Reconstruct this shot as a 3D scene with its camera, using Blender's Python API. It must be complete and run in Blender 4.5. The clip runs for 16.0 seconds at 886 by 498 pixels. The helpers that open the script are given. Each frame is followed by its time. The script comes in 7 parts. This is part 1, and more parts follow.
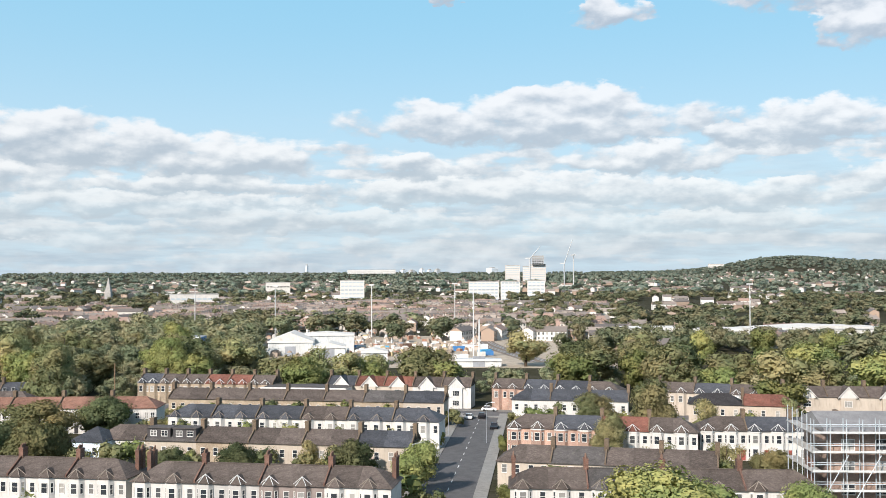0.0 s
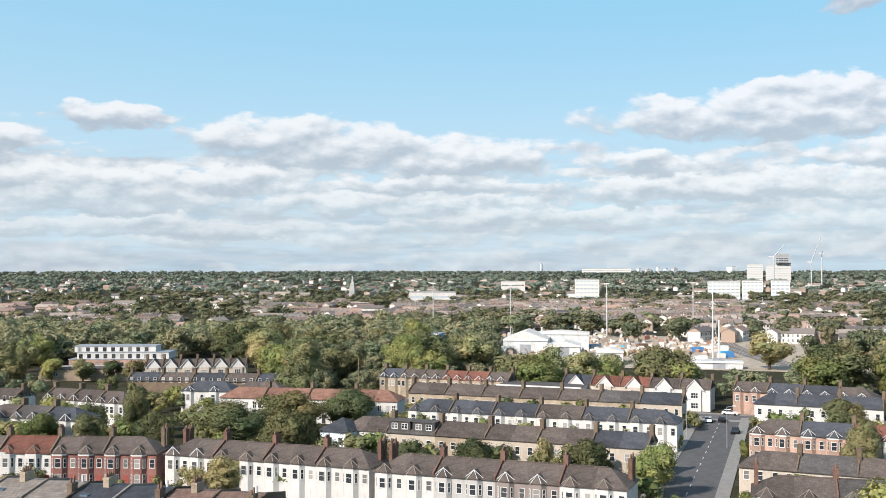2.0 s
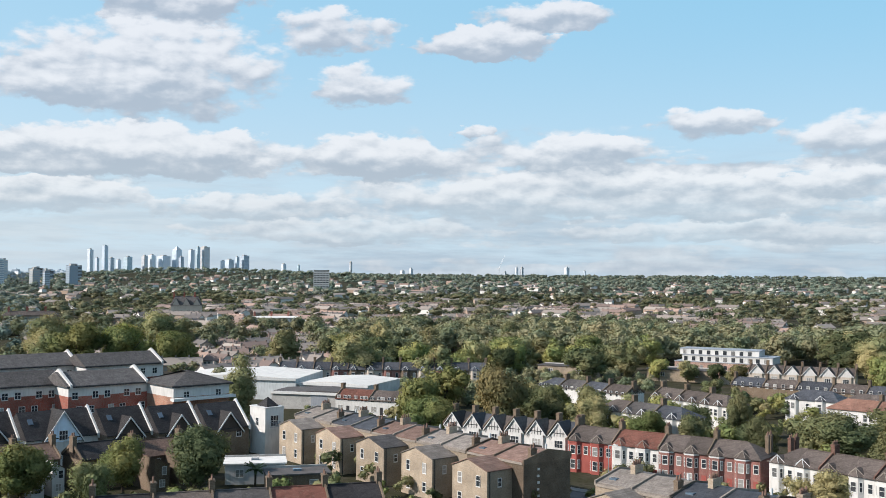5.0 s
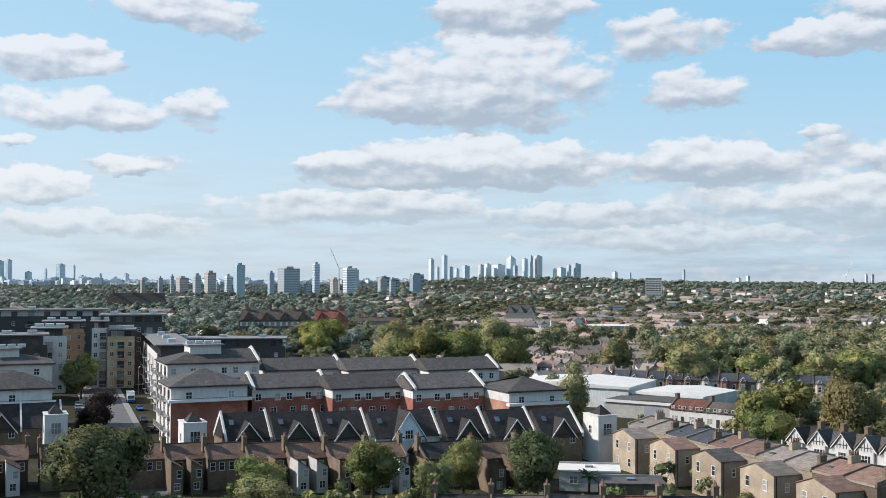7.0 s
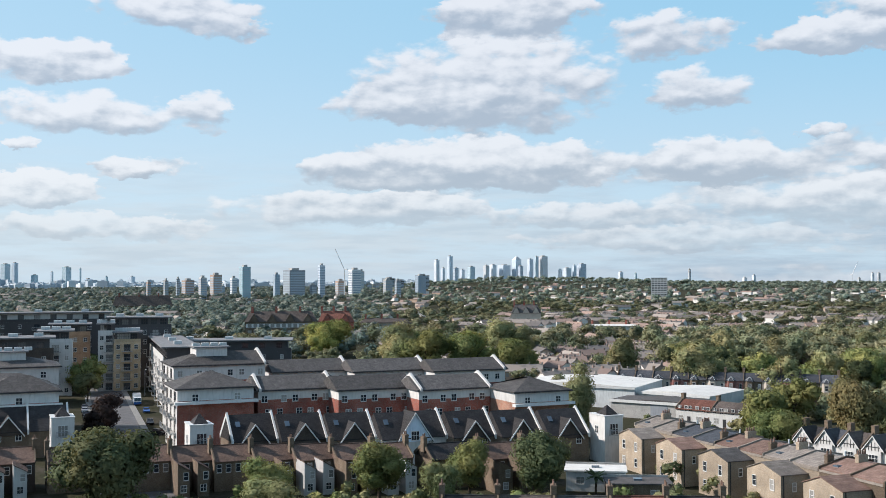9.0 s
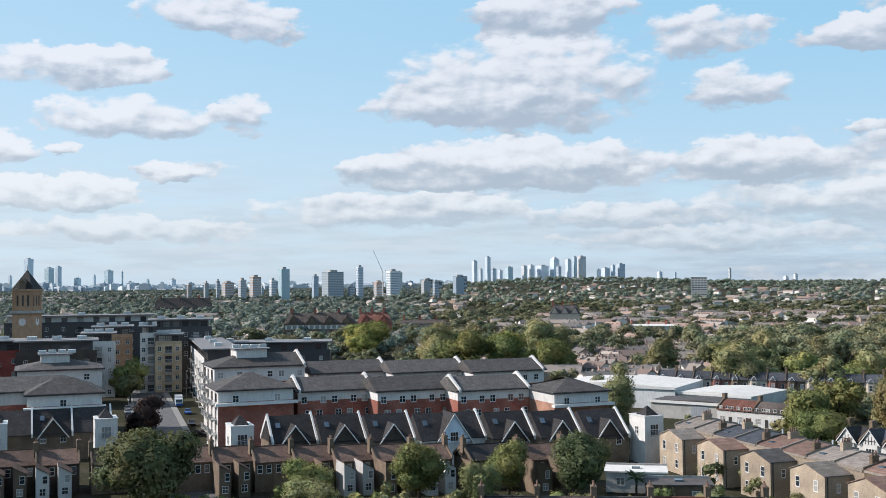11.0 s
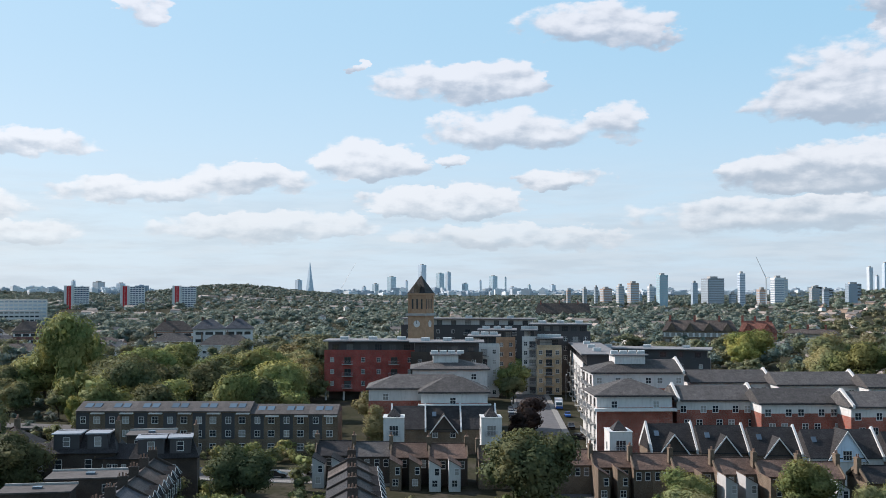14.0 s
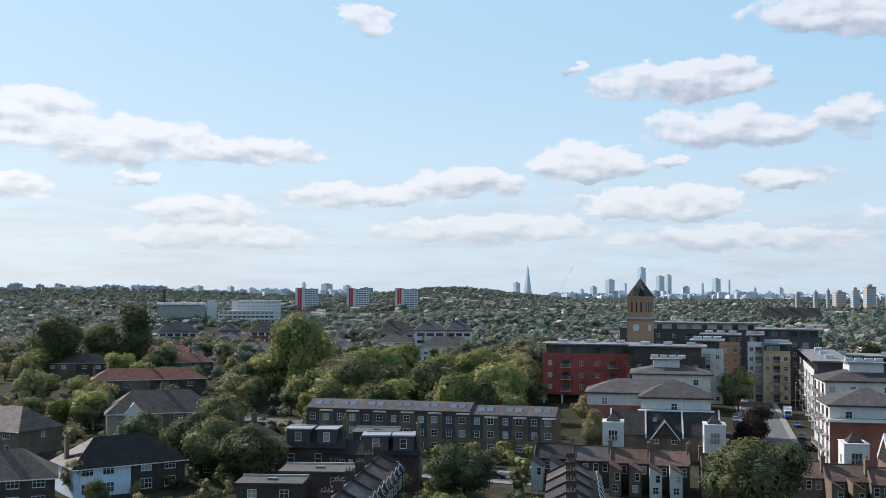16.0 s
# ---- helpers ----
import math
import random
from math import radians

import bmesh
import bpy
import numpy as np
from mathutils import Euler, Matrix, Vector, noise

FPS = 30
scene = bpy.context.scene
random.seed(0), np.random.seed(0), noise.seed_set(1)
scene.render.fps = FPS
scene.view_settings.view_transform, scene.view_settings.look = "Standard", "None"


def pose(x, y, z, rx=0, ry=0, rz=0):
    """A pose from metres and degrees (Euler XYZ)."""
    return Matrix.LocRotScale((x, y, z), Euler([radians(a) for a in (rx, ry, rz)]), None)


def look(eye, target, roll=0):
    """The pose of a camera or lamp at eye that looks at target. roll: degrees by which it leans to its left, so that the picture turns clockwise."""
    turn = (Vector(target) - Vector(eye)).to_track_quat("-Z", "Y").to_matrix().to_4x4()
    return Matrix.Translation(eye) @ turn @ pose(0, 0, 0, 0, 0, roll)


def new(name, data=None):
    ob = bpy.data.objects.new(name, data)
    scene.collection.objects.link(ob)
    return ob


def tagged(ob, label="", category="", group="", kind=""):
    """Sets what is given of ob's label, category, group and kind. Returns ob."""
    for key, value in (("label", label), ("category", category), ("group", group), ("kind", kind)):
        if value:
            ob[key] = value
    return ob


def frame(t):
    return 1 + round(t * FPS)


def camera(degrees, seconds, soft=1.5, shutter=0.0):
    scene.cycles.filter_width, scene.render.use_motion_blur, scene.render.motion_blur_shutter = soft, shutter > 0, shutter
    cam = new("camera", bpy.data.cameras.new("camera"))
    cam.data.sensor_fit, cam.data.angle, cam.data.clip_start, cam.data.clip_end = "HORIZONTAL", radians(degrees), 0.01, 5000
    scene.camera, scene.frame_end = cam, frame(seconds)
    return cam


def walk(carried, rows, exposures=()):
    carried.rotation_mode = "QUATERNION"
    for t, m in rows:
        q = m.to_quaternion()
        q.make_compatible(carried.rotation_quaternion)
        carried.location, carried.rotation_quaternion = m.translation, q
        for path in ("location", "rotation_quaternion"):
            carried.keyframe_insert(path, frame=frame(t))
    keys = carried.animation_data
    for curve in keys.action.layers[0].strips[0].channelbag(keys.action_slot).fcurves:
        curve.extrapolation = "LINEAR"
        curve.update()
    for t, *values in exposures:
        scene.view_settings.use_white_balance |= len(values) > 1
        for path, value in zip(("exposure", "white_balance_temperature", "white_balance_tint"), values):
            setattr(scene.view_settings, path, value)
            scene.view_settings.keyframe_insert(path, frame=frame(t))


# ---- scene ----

# the drone hovers and turns to its left
EYE = 38.0
SIZE = EYE / 32.0            # the plan below is drawn for an eye 32 m up
cam = camera(45.84, 16.0, 0.5)
ROWS = [
    (0.0, 0.0, 1.23, 0.16), (0.5, 1.44, 1.19, 0.21), (1.0, 5.42, 1.18, 0.08), (1.5, 8.39, 1.17, 0.09),
    (2.0, 12.77, 1.18, 0.05), (2.5, 17.09, 1.17, -0.01), (3.0, 21.96, 1.18, -0.06), (3.5, 27.79, 1.18, -0.18),
    (4.0, 33.85, 1.24, -0.25), (4.5, 39.3, 1.31, -0.31), (5.0, 44.86, 1.35, -0.36), (6.25, 58.0, 1.58, -0.27),
    (7.3, 63.39, 1.72, -0.19), (7.5, 63.29, 1.73, -0.17), (8.0, 63.11, 1.75, -0.09), (9.25, 63.13, 1.75, 0.16),
    (10.3, 63.15, 1.74, 0.38), (10.5, 63.32, 1.75, 0.41), (11.0, 65.2, 1.81, 0.46), (11.5, 69.39, 1.91, 0.36),
    (12.0, 73.39, 2.01, 0.23), (12.5, 76.61, 2.1, 0.19), (13.0, 79.72, 2.15, 0.04), (13.5, 82.51, 2.19, 0.03),
    (14.0, 85.63, 2.23, -0.01), (14.5, 88.65, 2.25, -0.1), (15.0, 91.85, 2.29, -0.22), (15.5, 94.69, 2.34, -0.21),
    (16.0, 97.49, 2.36, -0.21),
]
walk(cam, [(t, pose(0, 0, EYE, 90 + pitch, roll, yaw)) for t, yaw, pitch, roll in ROWS], [(0.0, 0.10, 6500, 10), (2.5, 0.08, 6420, 10), (5.0, 0.02, 6300, 10), (7.5, 0.0, 6250, 10), (11.0, 0.0, 6200, 11), (16.0, 0.0, 6200, 12)])

# ---- light ----
SUN_YAW, SUN_UP = 150.0, 33.0          # degrees to the left of the first view, and above the horizon
SUN_WAY = Vector((-math.sin(radians(SUN_YAW)) * math.cos(radians(SUN_UP)), math.cos(radians(SUN_YAW)) * math.cos(radians(SUN_UP)), math.sin(radians(SUN_UP))))
sun = new("sun", bpy.data.lights.new("sun", "SUN"))
sun.data.energy, sun.data.angle, sun.data.color = 6.3, radians(0.6), (1.0, 0.90, 0.81)
sun.matrix_world = look((0, 0, 300), Vector((0, 0, 300)) - SUN_WAY)

CLOUDS_AHEAD = [(-4.7, 8.1, 10.7, 1.39), (-7.0, 9.3, 3.8, 0.9), (-20.3, 7.7, 5.3, 1.19), (-15.8, 7.1, 2.1, 0.59), (-11.5, 6.0, 5.6, 0.88), (1.0, 5.7, 3.4, 0.65), (-23.1, 4.8, 3.9, 0.77), (-9.0, 13.7, 2.4, 0.77), (-20.3, 14.4, 5.3, 1.24), (-21.8, 12.4, 2.3, 1.24), (-0.0, 14.8, 1.4, 0.46), (1.5, 4.3, 7.0, 0.74), (-5.7, 4.5, 8.3, 0.74), (-15.6, 4.0, 6.2, 0.85), (5.7, 2.8, 9.3, 0.65), (-13.6, 2.6, 10.3, 0.62), (11.4, 3.7, 6.5, 0.42)]
CLOUDS_NORTH = [(30.4, 8.0, 3.2, 0.94), (37.5, 6.6, 2.9, 1.11), (20.4, 7.0, 6.9, 1.45), (11.8, 6.1, 6.0, 1.21), (36.8, 5.0, 5.6, 0.62), (24.9, 4.8, 7.1, 0.7), (13.5, 4.6, 6.2, 0.65), (30.8, 3.6, 7.1, 0.77), (16.3, 3.5, 7.7, 0.62), (27.3, 2.3, 13.9, 0.54)]
CLOUDS_MIDWAY = [(60.6, 10.6, 7.4, 2.66), (63.9, 9.6, 5.7, 1.08), (49.3, 10.1, 3.1, 1.11), (50.9, 12.9, 3.5, 1.21), (42.4, 12.5, 3.8, 0.94), (39.3, 13.8, 3.9, 0.79), (59.9, 14.2, 4.4, 1.02), (61.2, 6.3, 8.0, 1.45), (48.4, 6.2, 4.3, 1.17), (37.5, 6.3, 4.5, 1.17), (43.3, 7.8, 1.1, 0.51), (41.3, 4.0, 8.0, 1.11), (64.4, 4.3, 3.9, 0.62), (55.2, 3.5, 6.0, 0.68), (30.0, 4.4, 7.0, 0.93), (50.5, 2.3, 9.3, 0.62)]
CLOUDS_CITY = [(59.0, 14.5, 4.6, 1.55), (42.5, 12.4, 3.7, 0.96), (61.5, 6.3, 8.2, 1.39), (49.0, 6.3, 4.6, 1.27), (83.2, 11.4, 3.3, 1.05), (82.0, 8.7, 4.6, 1.19), (76.0, 9.0, 1.7, 0.93), (77.5, 14.3, 4.4, 1.11), (74.4, 13.4, 1.9, 0.68), (79.2, 6.1, 3.0, 0.46), (84.3, 4.9, 3.2, 0.99), (68.2, 3.9, 7.7, 1.0), (68.5, 6.1, 2.8, 0.93), (85.1, 7.0, 1.1, 0.39), (80.9, 2.8, 5.9, 0.62)]
CLOUDS_WEST = [(89.7, 7.0, 3.2, 1.19), (95.8, 6.3, 1.9, 0.62), (85.5, 4.8, 4.8, 0.87), (80.2, 5.9, 1.8, 0.42), (90.6, 12.0, 0.5, 0.45), (93.8, 3.5, 5.4, 0.71), (82.1, 3.0, 6.2, 0.62)]
CLOUDS_LAST = [(101.8, 14.6, 1.4, 0.9), (84.8, 11.2, 4.9, 1.05), (89.6, 6.9, 2.9, 1.04), (85.0, 6.8, 0.7, 0.31), (101.9, 5.2, 4.9, 0.73), (96.3, 6.0, 3.8, 0.8), (85.4, 4.7, 4.6, 0.91), (110.7, 4.3, 4.0, 0.83), (119.8, 9.3, 3.9, 1.22), (115.0, 7.8, 6.2, 1.33), (107.7, 7.5, 3.7, 0.65), (113.8, 5.9, 1.2, 0.4), (120.5, 5.3, 2.9, 0.63), (96.2, 3.2, 5.7, 0.74), (90.6, 12.0, 0.4, 0.4), (109.8, 3.0, 5.6, 0.62)]
SKY_BLUE, SKY_LOW, CLOUD_LIT, CLOUD_GREY = (0.29, 0.61, 0.83), (0.58, 0.745, 0.86), (0.89, 0.89, 0.90), (0.44, 0.50, 0.575)


class Graph:
    """Short hand for node trees."""

    def __init__(self, tree):
        self.tree, self.n, self.l = tree, tree.nodes, tree.links

    def put(self, kind, ins=(), **props):
        node = self.n.new(kind)
        if "operation" in props:
            node.operation = props["operation"]
        if "interpolation_type" in props:
            node.interpolation_type = props["interpolation_type"]
        if "blend_type" in props:
            node.data_type, node.blend_type = "RGBA", props["blend_type"]
        for key, value in (ins.items() if isinstance(ins, dict) else enumerate(ins)):
            self.feed(node.inputs[key], value)
        return node

    def feed(self, socket, value):
        if isinstance(value, bpy.types.NodeSocket):
            self.l.new(value, socket)
        elif isinstance(value, bpy.types.Node):
            self.l.new(value.outputs[0], socket)
        elif value is not None:
            if isinstance(value, tuple) and socket.type == "RGBA" and len(value) == 3:
                value = (*value, 1)
            socket.default_value = value

    def math(self, op, *ins):
        return self.put("ShaderNodeMath", ins, operation=op).outputs[0]

    def ramp(self, x, a, b, lo=0.0, hi=1.0):
        return self.put("ShaderNodeMapRange", (x, a, b, lo, hi), interpolation_type="SMOOTHSTEP").outputs[0]

    def mix(self, fac, a, b, blend="MIX"):
        node = self.put("ShaderNodeMix", (), blend_type=blend)
        for index, value in ((0, fac), (6, a), (7, b)):
            self.feed(node.inputs[index], value)
        return node.outputs[2]

    def noise(self, vec, scale, detail=4.0, rough=0.55, out=0):
        return self.put("ShaderNodeTexNoise", {"Vector": vec, "Scale": scale, "Detail": detail, "Roughness": rough}).outputs[out]


def make_world():
    world = bpy.data.worlds.new("sky")
    world.use_nodes = True
    scene.world = world
    g = Graph(world.node_tree)
    g.n.clear()
    way = g.put("ShaderNodeTexCoord").outputs["Generated"]
    xyz = g.put("ShaderNodeSeparateXYZ", (way,))
    x, y, z = xyz.outputs
    up = g.math("MULTIPLY", g.math("ARCSINE", z), 57.2958)
    az = g.math("MULTIPLY", g.math("ARCTAN2", g.math("MULTIPLY", x, -1.0), y), 57.2958)
    flat = g.put("ShaderNodeCombineXYZ", (g.math("MULTIPLY", az, 0.55), g.math("MULTIPLY", up, 1.05), 0.0))
    above = g.put("ShaderNodeCombineXYZ", (g.math("ADD", g.math("MULTIPLY", az, 0.55), 0.14), g.math("ADD", g.math("MULTIPLY", up, 1.05), 0.42), 0.0))
    # ragged edges: the place that is looked up is pushed about by noise
    wob = g.put("ShaderNodeSeparateColor", (g.noise(flat, 0.9, 6.0, 0.58, out=1),))
    az2 = g.math("ADD", az, g.math("MULTIPLY", g.math("SUBTRACT", wob.outputs[0], 0.5), 4.4))
    up2 = g.math("ADD", up, g.math("MULTIPLY", g.math("SUBTRACT", wob.outputs[1], 0.5), 1.7))
    dens, tall = None, None
    for a, e, w, h in CLOUDS_AHEAD + CLOUDS_NORTH + CLOUDS_MIDWAY + CLOUDS_CITY + CLOUDS_WEST + CLOUDS_LAST:
        u = g.math("DIVIDE", g.math("SUBTRACT", az2, a), w * 1.1)
        v = g.math("DIVIDE", g.math("SUBTRACT", up2, e), h * 1.15)
        m = g.math("SUBTRACT", 1.0, g.math("ADD", g.math("MULTIPLY", u, u), g.math("MULTIPLY", v, v)))
        m = g.math("MAXIMUM", m, 0.0)
        lean = g.math("MULTIPLY", m, v)
        dens = m if dens is None else g.math("ADD", dens, m)
        tall = lean if tall is None else g.math("ADD", tall, lean)
    layer = g.put("ShaderNodeCombineXYZ", (g.math("MULTIPLY", az, 0.16), g.math("MULTIPLY", up, 0.9), 7.0))
    layer = g.math("MULTIPLY", g.ramp(g.noise(layer, 0.8, 4.0, 0.5), 0.40, 0.62), g.math("MULTIPLY", g.ramp(up, 8.6, 6.0), g.ramp(az, 56.0, 44.0)))
    dens = g.math("MAXIMUM", dens, g.math("MULTIPLY", layer, 0.85))
    fine = g.noise(flat, 0.85, 7.0, 0.52)
    body = g.math("ADD", g.math("MULTIPLY", g.math("MINIMUM", dens, 1.0), 1.3), g.math("MULTIPLY", g.math("SUBTRACT", fine, 0.52), 3.3))
    cover = g.math("MULTIPLY", g.math("MULTIPLY", g.ramp(body, -0.05, 0.75), g.ramp(dens, 0.0, 0.3)), g.ramp(up, 1.5, 6.0, 0.5, 1.0))
    # scattered cloud over the rest of the sky and thin veils low down
    rest = g.noise(g.put("ShaderNodeCombineXYZ", (g.math("DIVIDE", x, g.math("ADD", z, 0.12)), g.math("DIVIDE", y, g.math("ADD", z, 0.12)), 0.0)), 1.6, 7.0, 0.55)
    high = g.math("MULTIPLY", g.ramp(rest, 0.46, 0.66), g.ramp(up, 16.0, 24.0, 0.0, 0.75))
    low = g.put("ShaderNodeCombineXYZ", (g.math("MULTIPLY", az, 0.14), g.math("MULTIPLY", up, 1.0), 3.0))
    streak = g.noise(low, 1.0, 7.0, 0.6)
    veil = g.math("MULTIPLY", g.ramp(streak, 0.34, 0.6), g.ramp(up, 8.0, 3.0))
    veil = g.math("MULTIPLY", veil, g.ramp(az, 105.0, 55.0, 0.7, 0.9))
    cover = g.math("MAXIMUM", g.math("MULTIPLY", cover, 0.96), high)
    relief = g.math("SUBTRACT", fine, g.noise(above, 0.85, 4.0, 0.47))
    tone = g.math("ADD", g.math("DIVIDE", tall, g.math("ADD", dens, 0.12)), g.math("MULTIPLY", relief, 2.2))
    tone = g.math("ADD", tone, g.ramp(az, 62.0, 90.0, 0.0, 0.28))
    lit = g.mix(g.ramp(tone, -0.62, 0.62), CLOUD_GREY, CLOUD_LIT)
    blue = g.mix(g.ramp(up, 0.0, 16.0), SKY_LOW, SKY_BLUE)
    blue = g.mix(g.ramp(up, 15.0, 65.0), blue, (0.22, 0.30, 0.46))
    west = g.ramp(g.math("ABSOLUTE", g.math("SUBTRACT", az, 150.0)), 150.0, 20.0, 0.0, 1.0)
    blue = g.mix(g.math("MULTIPLY", g.math("MULTIPLY", west, 0.42), g.ramp(up, 45.0, 15.0)), blue, (0.80, 0.88, 0.93))
    blue = g.mix(veil, blue, g.mix(g.ramp(g.noise(low, 2.3, 5.0), 0.35, 0.65), g.mix(g.ramp(az, 66.0, 46.0), (0.56, 0.655, 0.735), (0.43, 0.545, 0.66)), g.mix(g.ramp(az, 66.0, 46.0), (0.645, 0.73, 0.795), (0.54, 0.64, 0.735))))
    colour = g.mix(cover, blue, lit)
    sky = g.put("ShaderNodeTexSky")
    sky.sky_type, sky.sun_disc, sky.sun_elevation, sky.sun_rotation, sky.dust_density = "NISHITA", False, radians(SUN_UP), radians(-SUN_YAW), 1.5
    seen = g.put("ShaderNodeBackground", (colour, 0.885))
    air = g.put("ShaderNodeBackground", (sky.outputs[0], 0.02))
    g.put("ShaderNodeOutputWorld", (g.put("ShaderNodeAddShader", (seen, air)),))


make_world()

# ---- materials ----
MATS = {}


def surface(name, build, rough=0.8, metal=0.0, bump=0.0, spec=0.4):
    """A principled material; build(g, place) gives the colour and, where it has relief, a height."""
    m = bpy.data.materials.new(name)
    m.use_nodes = True
    g = Graph(m.node_tree)
    g.n.clear()
    place = g.put("ShaderNodeTexCoord").outputs["Object"]
    made = build(g, place)
    colour, height = made if isinstance(made, tuple) and len(made) == 2 else (made, None)
    b = g.put("ShaderNodeBsdfPrincipled", {"Base Color": colour, "Roughness": rough, "Metallic": metal, "Specular IOR Level": spec})
    if height is not None and bump:
        g.feed(b.inputs["Normal"], g.put("ShaderNodeBump", {"Strength": bump, "Distance": 0.05, "Height": height}).outputs[0])
    g.put("ShaderNodeOutputMaterial", (b,))
    MATS[name] = m
    return m


def scaled(g, v, s):
    return g.put("ShaderNodeVectorMath", (v, s), operation="MULTIPLY").outputs[0]


def rand(g, amount):
    """A brightness that differs from thing to thing."""
    return g.ramp(g.put("ShaderNodeObjectInfo").outputs["Random"], 0.0, 1.0, 1.0 - amount, 1.0 + amount)


def wall_uv(g, place):
    p = g.put("ShaderNodeSeparateXYZ", (place,))
    return g.put("ShaderNodeCombineXYZ", (g.math("ADD", p.outputs[0], p.outputs[1]), p.outputs[2], 0.0)).outputs[0]


def brick(name, c1, c2, mortar):
    def build(g, place):
        t = g.put("ShaderNodeTexBrick", {"Vector": wall_uv(g, place), "Color1": c1, "Color2": c2, "Mortar": mortar, "Scale": 1.0, "Mortar Size": 0.01, "Brick Width": 0.225, "Row Height": 0.075})
        stain = g.ramp(g.noise(place, 0.35, 5.0), 0.3, 0.75, 0.72, 1.18)
        grain = g.ramp(g.noise(place, 5.0, 3.0), 0.2, 0.8, 0.85, 1.15)
        k = g.math("MULTIPLY", g.math("MULTIPLY", stain, grain), rand(g, 0.12))
        return g.mix(1.0, t.outputs[0], g.put("ShaderNodeCombineColor", (k, k, k)), "MULTIPLY"), t.outputs[1]
    return surface(name, build, 0.9, bump=0.3)


def paint(name, colour, dirt=0.25, rough=0.7, vary=0.05):
    def build(g, place):
        p = g.put("ShaderNodeSeparateXYZ", (place,))
        runs = g.noise(g.put("ShaderNodeCombineXYZ", (g.math("MULTIPLY", g.math("ADD", p.outputs[0], p.outputs[1]), 2.5), g.math("MULTIPLY", p.outputs[2], 0.4), 0.0)), 1.0, 4.0)
        k = g.math("MULTIPLY", g.math("MULTIPLY", g.ramp(runs, 0.45, 0.85, 1.0, 1.0 - dirt), g.ramp(g.noise(place, 0.5, 4.0), 0.3, 0.8, 1.04, 1.0 - dirt * 0.5)), rand(g, vary))
        return g.mix(1.0, colour, g.put("ShaderNodeCombineColor", (k, k, k)), "MULTIPLY")
    return surface(name, build, rough)


def tiles(name, c1, c2, lichen=(0.30, 0.29, 0.22), row=0.22, width=0.3, vary=0.2, moss=0.35, rough=0.75):
    def build(g, place):
        p = g.put("ShaderNodeSeparateXYZ", (place,))
        uv = g.put("ShaderNodeCombineXYZ", (p.outputs[0], g.math("MULTIPLY", p.outputs[2], 1.7), 0.0))
        t = g.put("ShaderNodeTexBrick", {"Vector": uv, "Color1": c1, "Color2": c2, "Mortar": tuple(0.55 * c for c in c1), "Scale": 1.0, "Mortar Size": 0.012, "Brick Width": width, "Row Height": row, "Mortar Smooth": 0.4})
        k = g.math("MULTIPLY", g.ramp(g.noise(place, 0.7, 6.0, 0.65), 0.25, 0.8, 0.7, 1.25), rand(g, vary))
        c = g.mix(1.0, t.outputs[0], g.put("ShaderNodeCombineColor", (k, k, k)), "MULTIPLY")
        c = g.mix(g.math("MULTIPLY", g.ramp(g.noise(place, 1.8, 7.0, 0.7), 0.52, 0.75), moss), c, lichen)
        return c, t.outputs[1]
    return surface(name, build, rough, bump=0.5, spec=0.15)


def mottled(name, c1, c2, scale=1.0, rough=0.9, vary=0.1, bump=0.2, metal=0.0):
    def build(g, place):
        n = g.noise(place, scale, 7.0, 0.65)
        c = g.mix(g.ramp(n, 0.3, 0.7), c1, c2)
        k = g.math("MULTIPLY", g.ramp(g.noise(place, scale * 9.0, 3.0), 0.2, 0.8, 0.85, 1.15), rand(g, vary))
        return g.mix(1.0, c, g.put("ShaderNodeCombineColor", (k, k, k)), "MULTIPLY"), n
    return surface(name, build, rough, metal, bump)


def leaves(name, dark, light, dry=None, flake=0.4):
    m = bpy.data.materials.new(name)
    m.use_nodes = True
    g = Graph(m.node_tree)
    g.n.clear()
    geo = g.put("ShaderNodeNewGeometry")
    own = geo.outputs["Random Per Island"]
    world_place = geo.outputs["Position"]
    clump = g.noise(world_place, 0.09, 3.0)
    c = g.mix(g.math("ADD", g.math("MULTIPLY", own, flake), g.math("MULTIPLY", g.ramp(g.math("ADD", g.math("MULTIPLY", clump, 0.5), g.math("MULTIPLY", g.noise(world_place, 0.9, 4.0, 0.65), 0.5)), 0.35, 0.65), 1.0 - flake)), dark, light)
    tree = g.put("ShaderNodeObjectInfo").outputs["Random"]
    k = g.ramp(tree, 0.0, 1.0, 0.85, 1.5)
    c = g.mix(1.0, c, g.put("ShaderNodeCombineColor", (g.math("MULTIPLY", k, g.ramp(clump, 0.35, 0.65, 0.92, 1.15)), k, g.math("MULTIPLY", k, 0.95))), "MULTIPLY")
    if dry:
        c = g.mix(g.math("MULTIPLY", g.ramp(g.noise(world_place, 0.035, 2.0), 0.52, 0.7), 0.32), c, dry)
    body = g.put("ShaderNodeBsdfPrincipled", {"Base Color": c, "Roughness": 0.7, "Specular IOR Level": 0.08})
    thin = g.put("ShaderNodeBsdfTranslucent", {"Color": g.mix(1.0, c, (1.25, 1.15, 0.9), "MULTIPLY")})
    g.put("ShaderNodeOutputMaterial", (g.put("ShaderNodeMixShader", (0.24, body, thin)),))
    MATS[name] = m
    return m


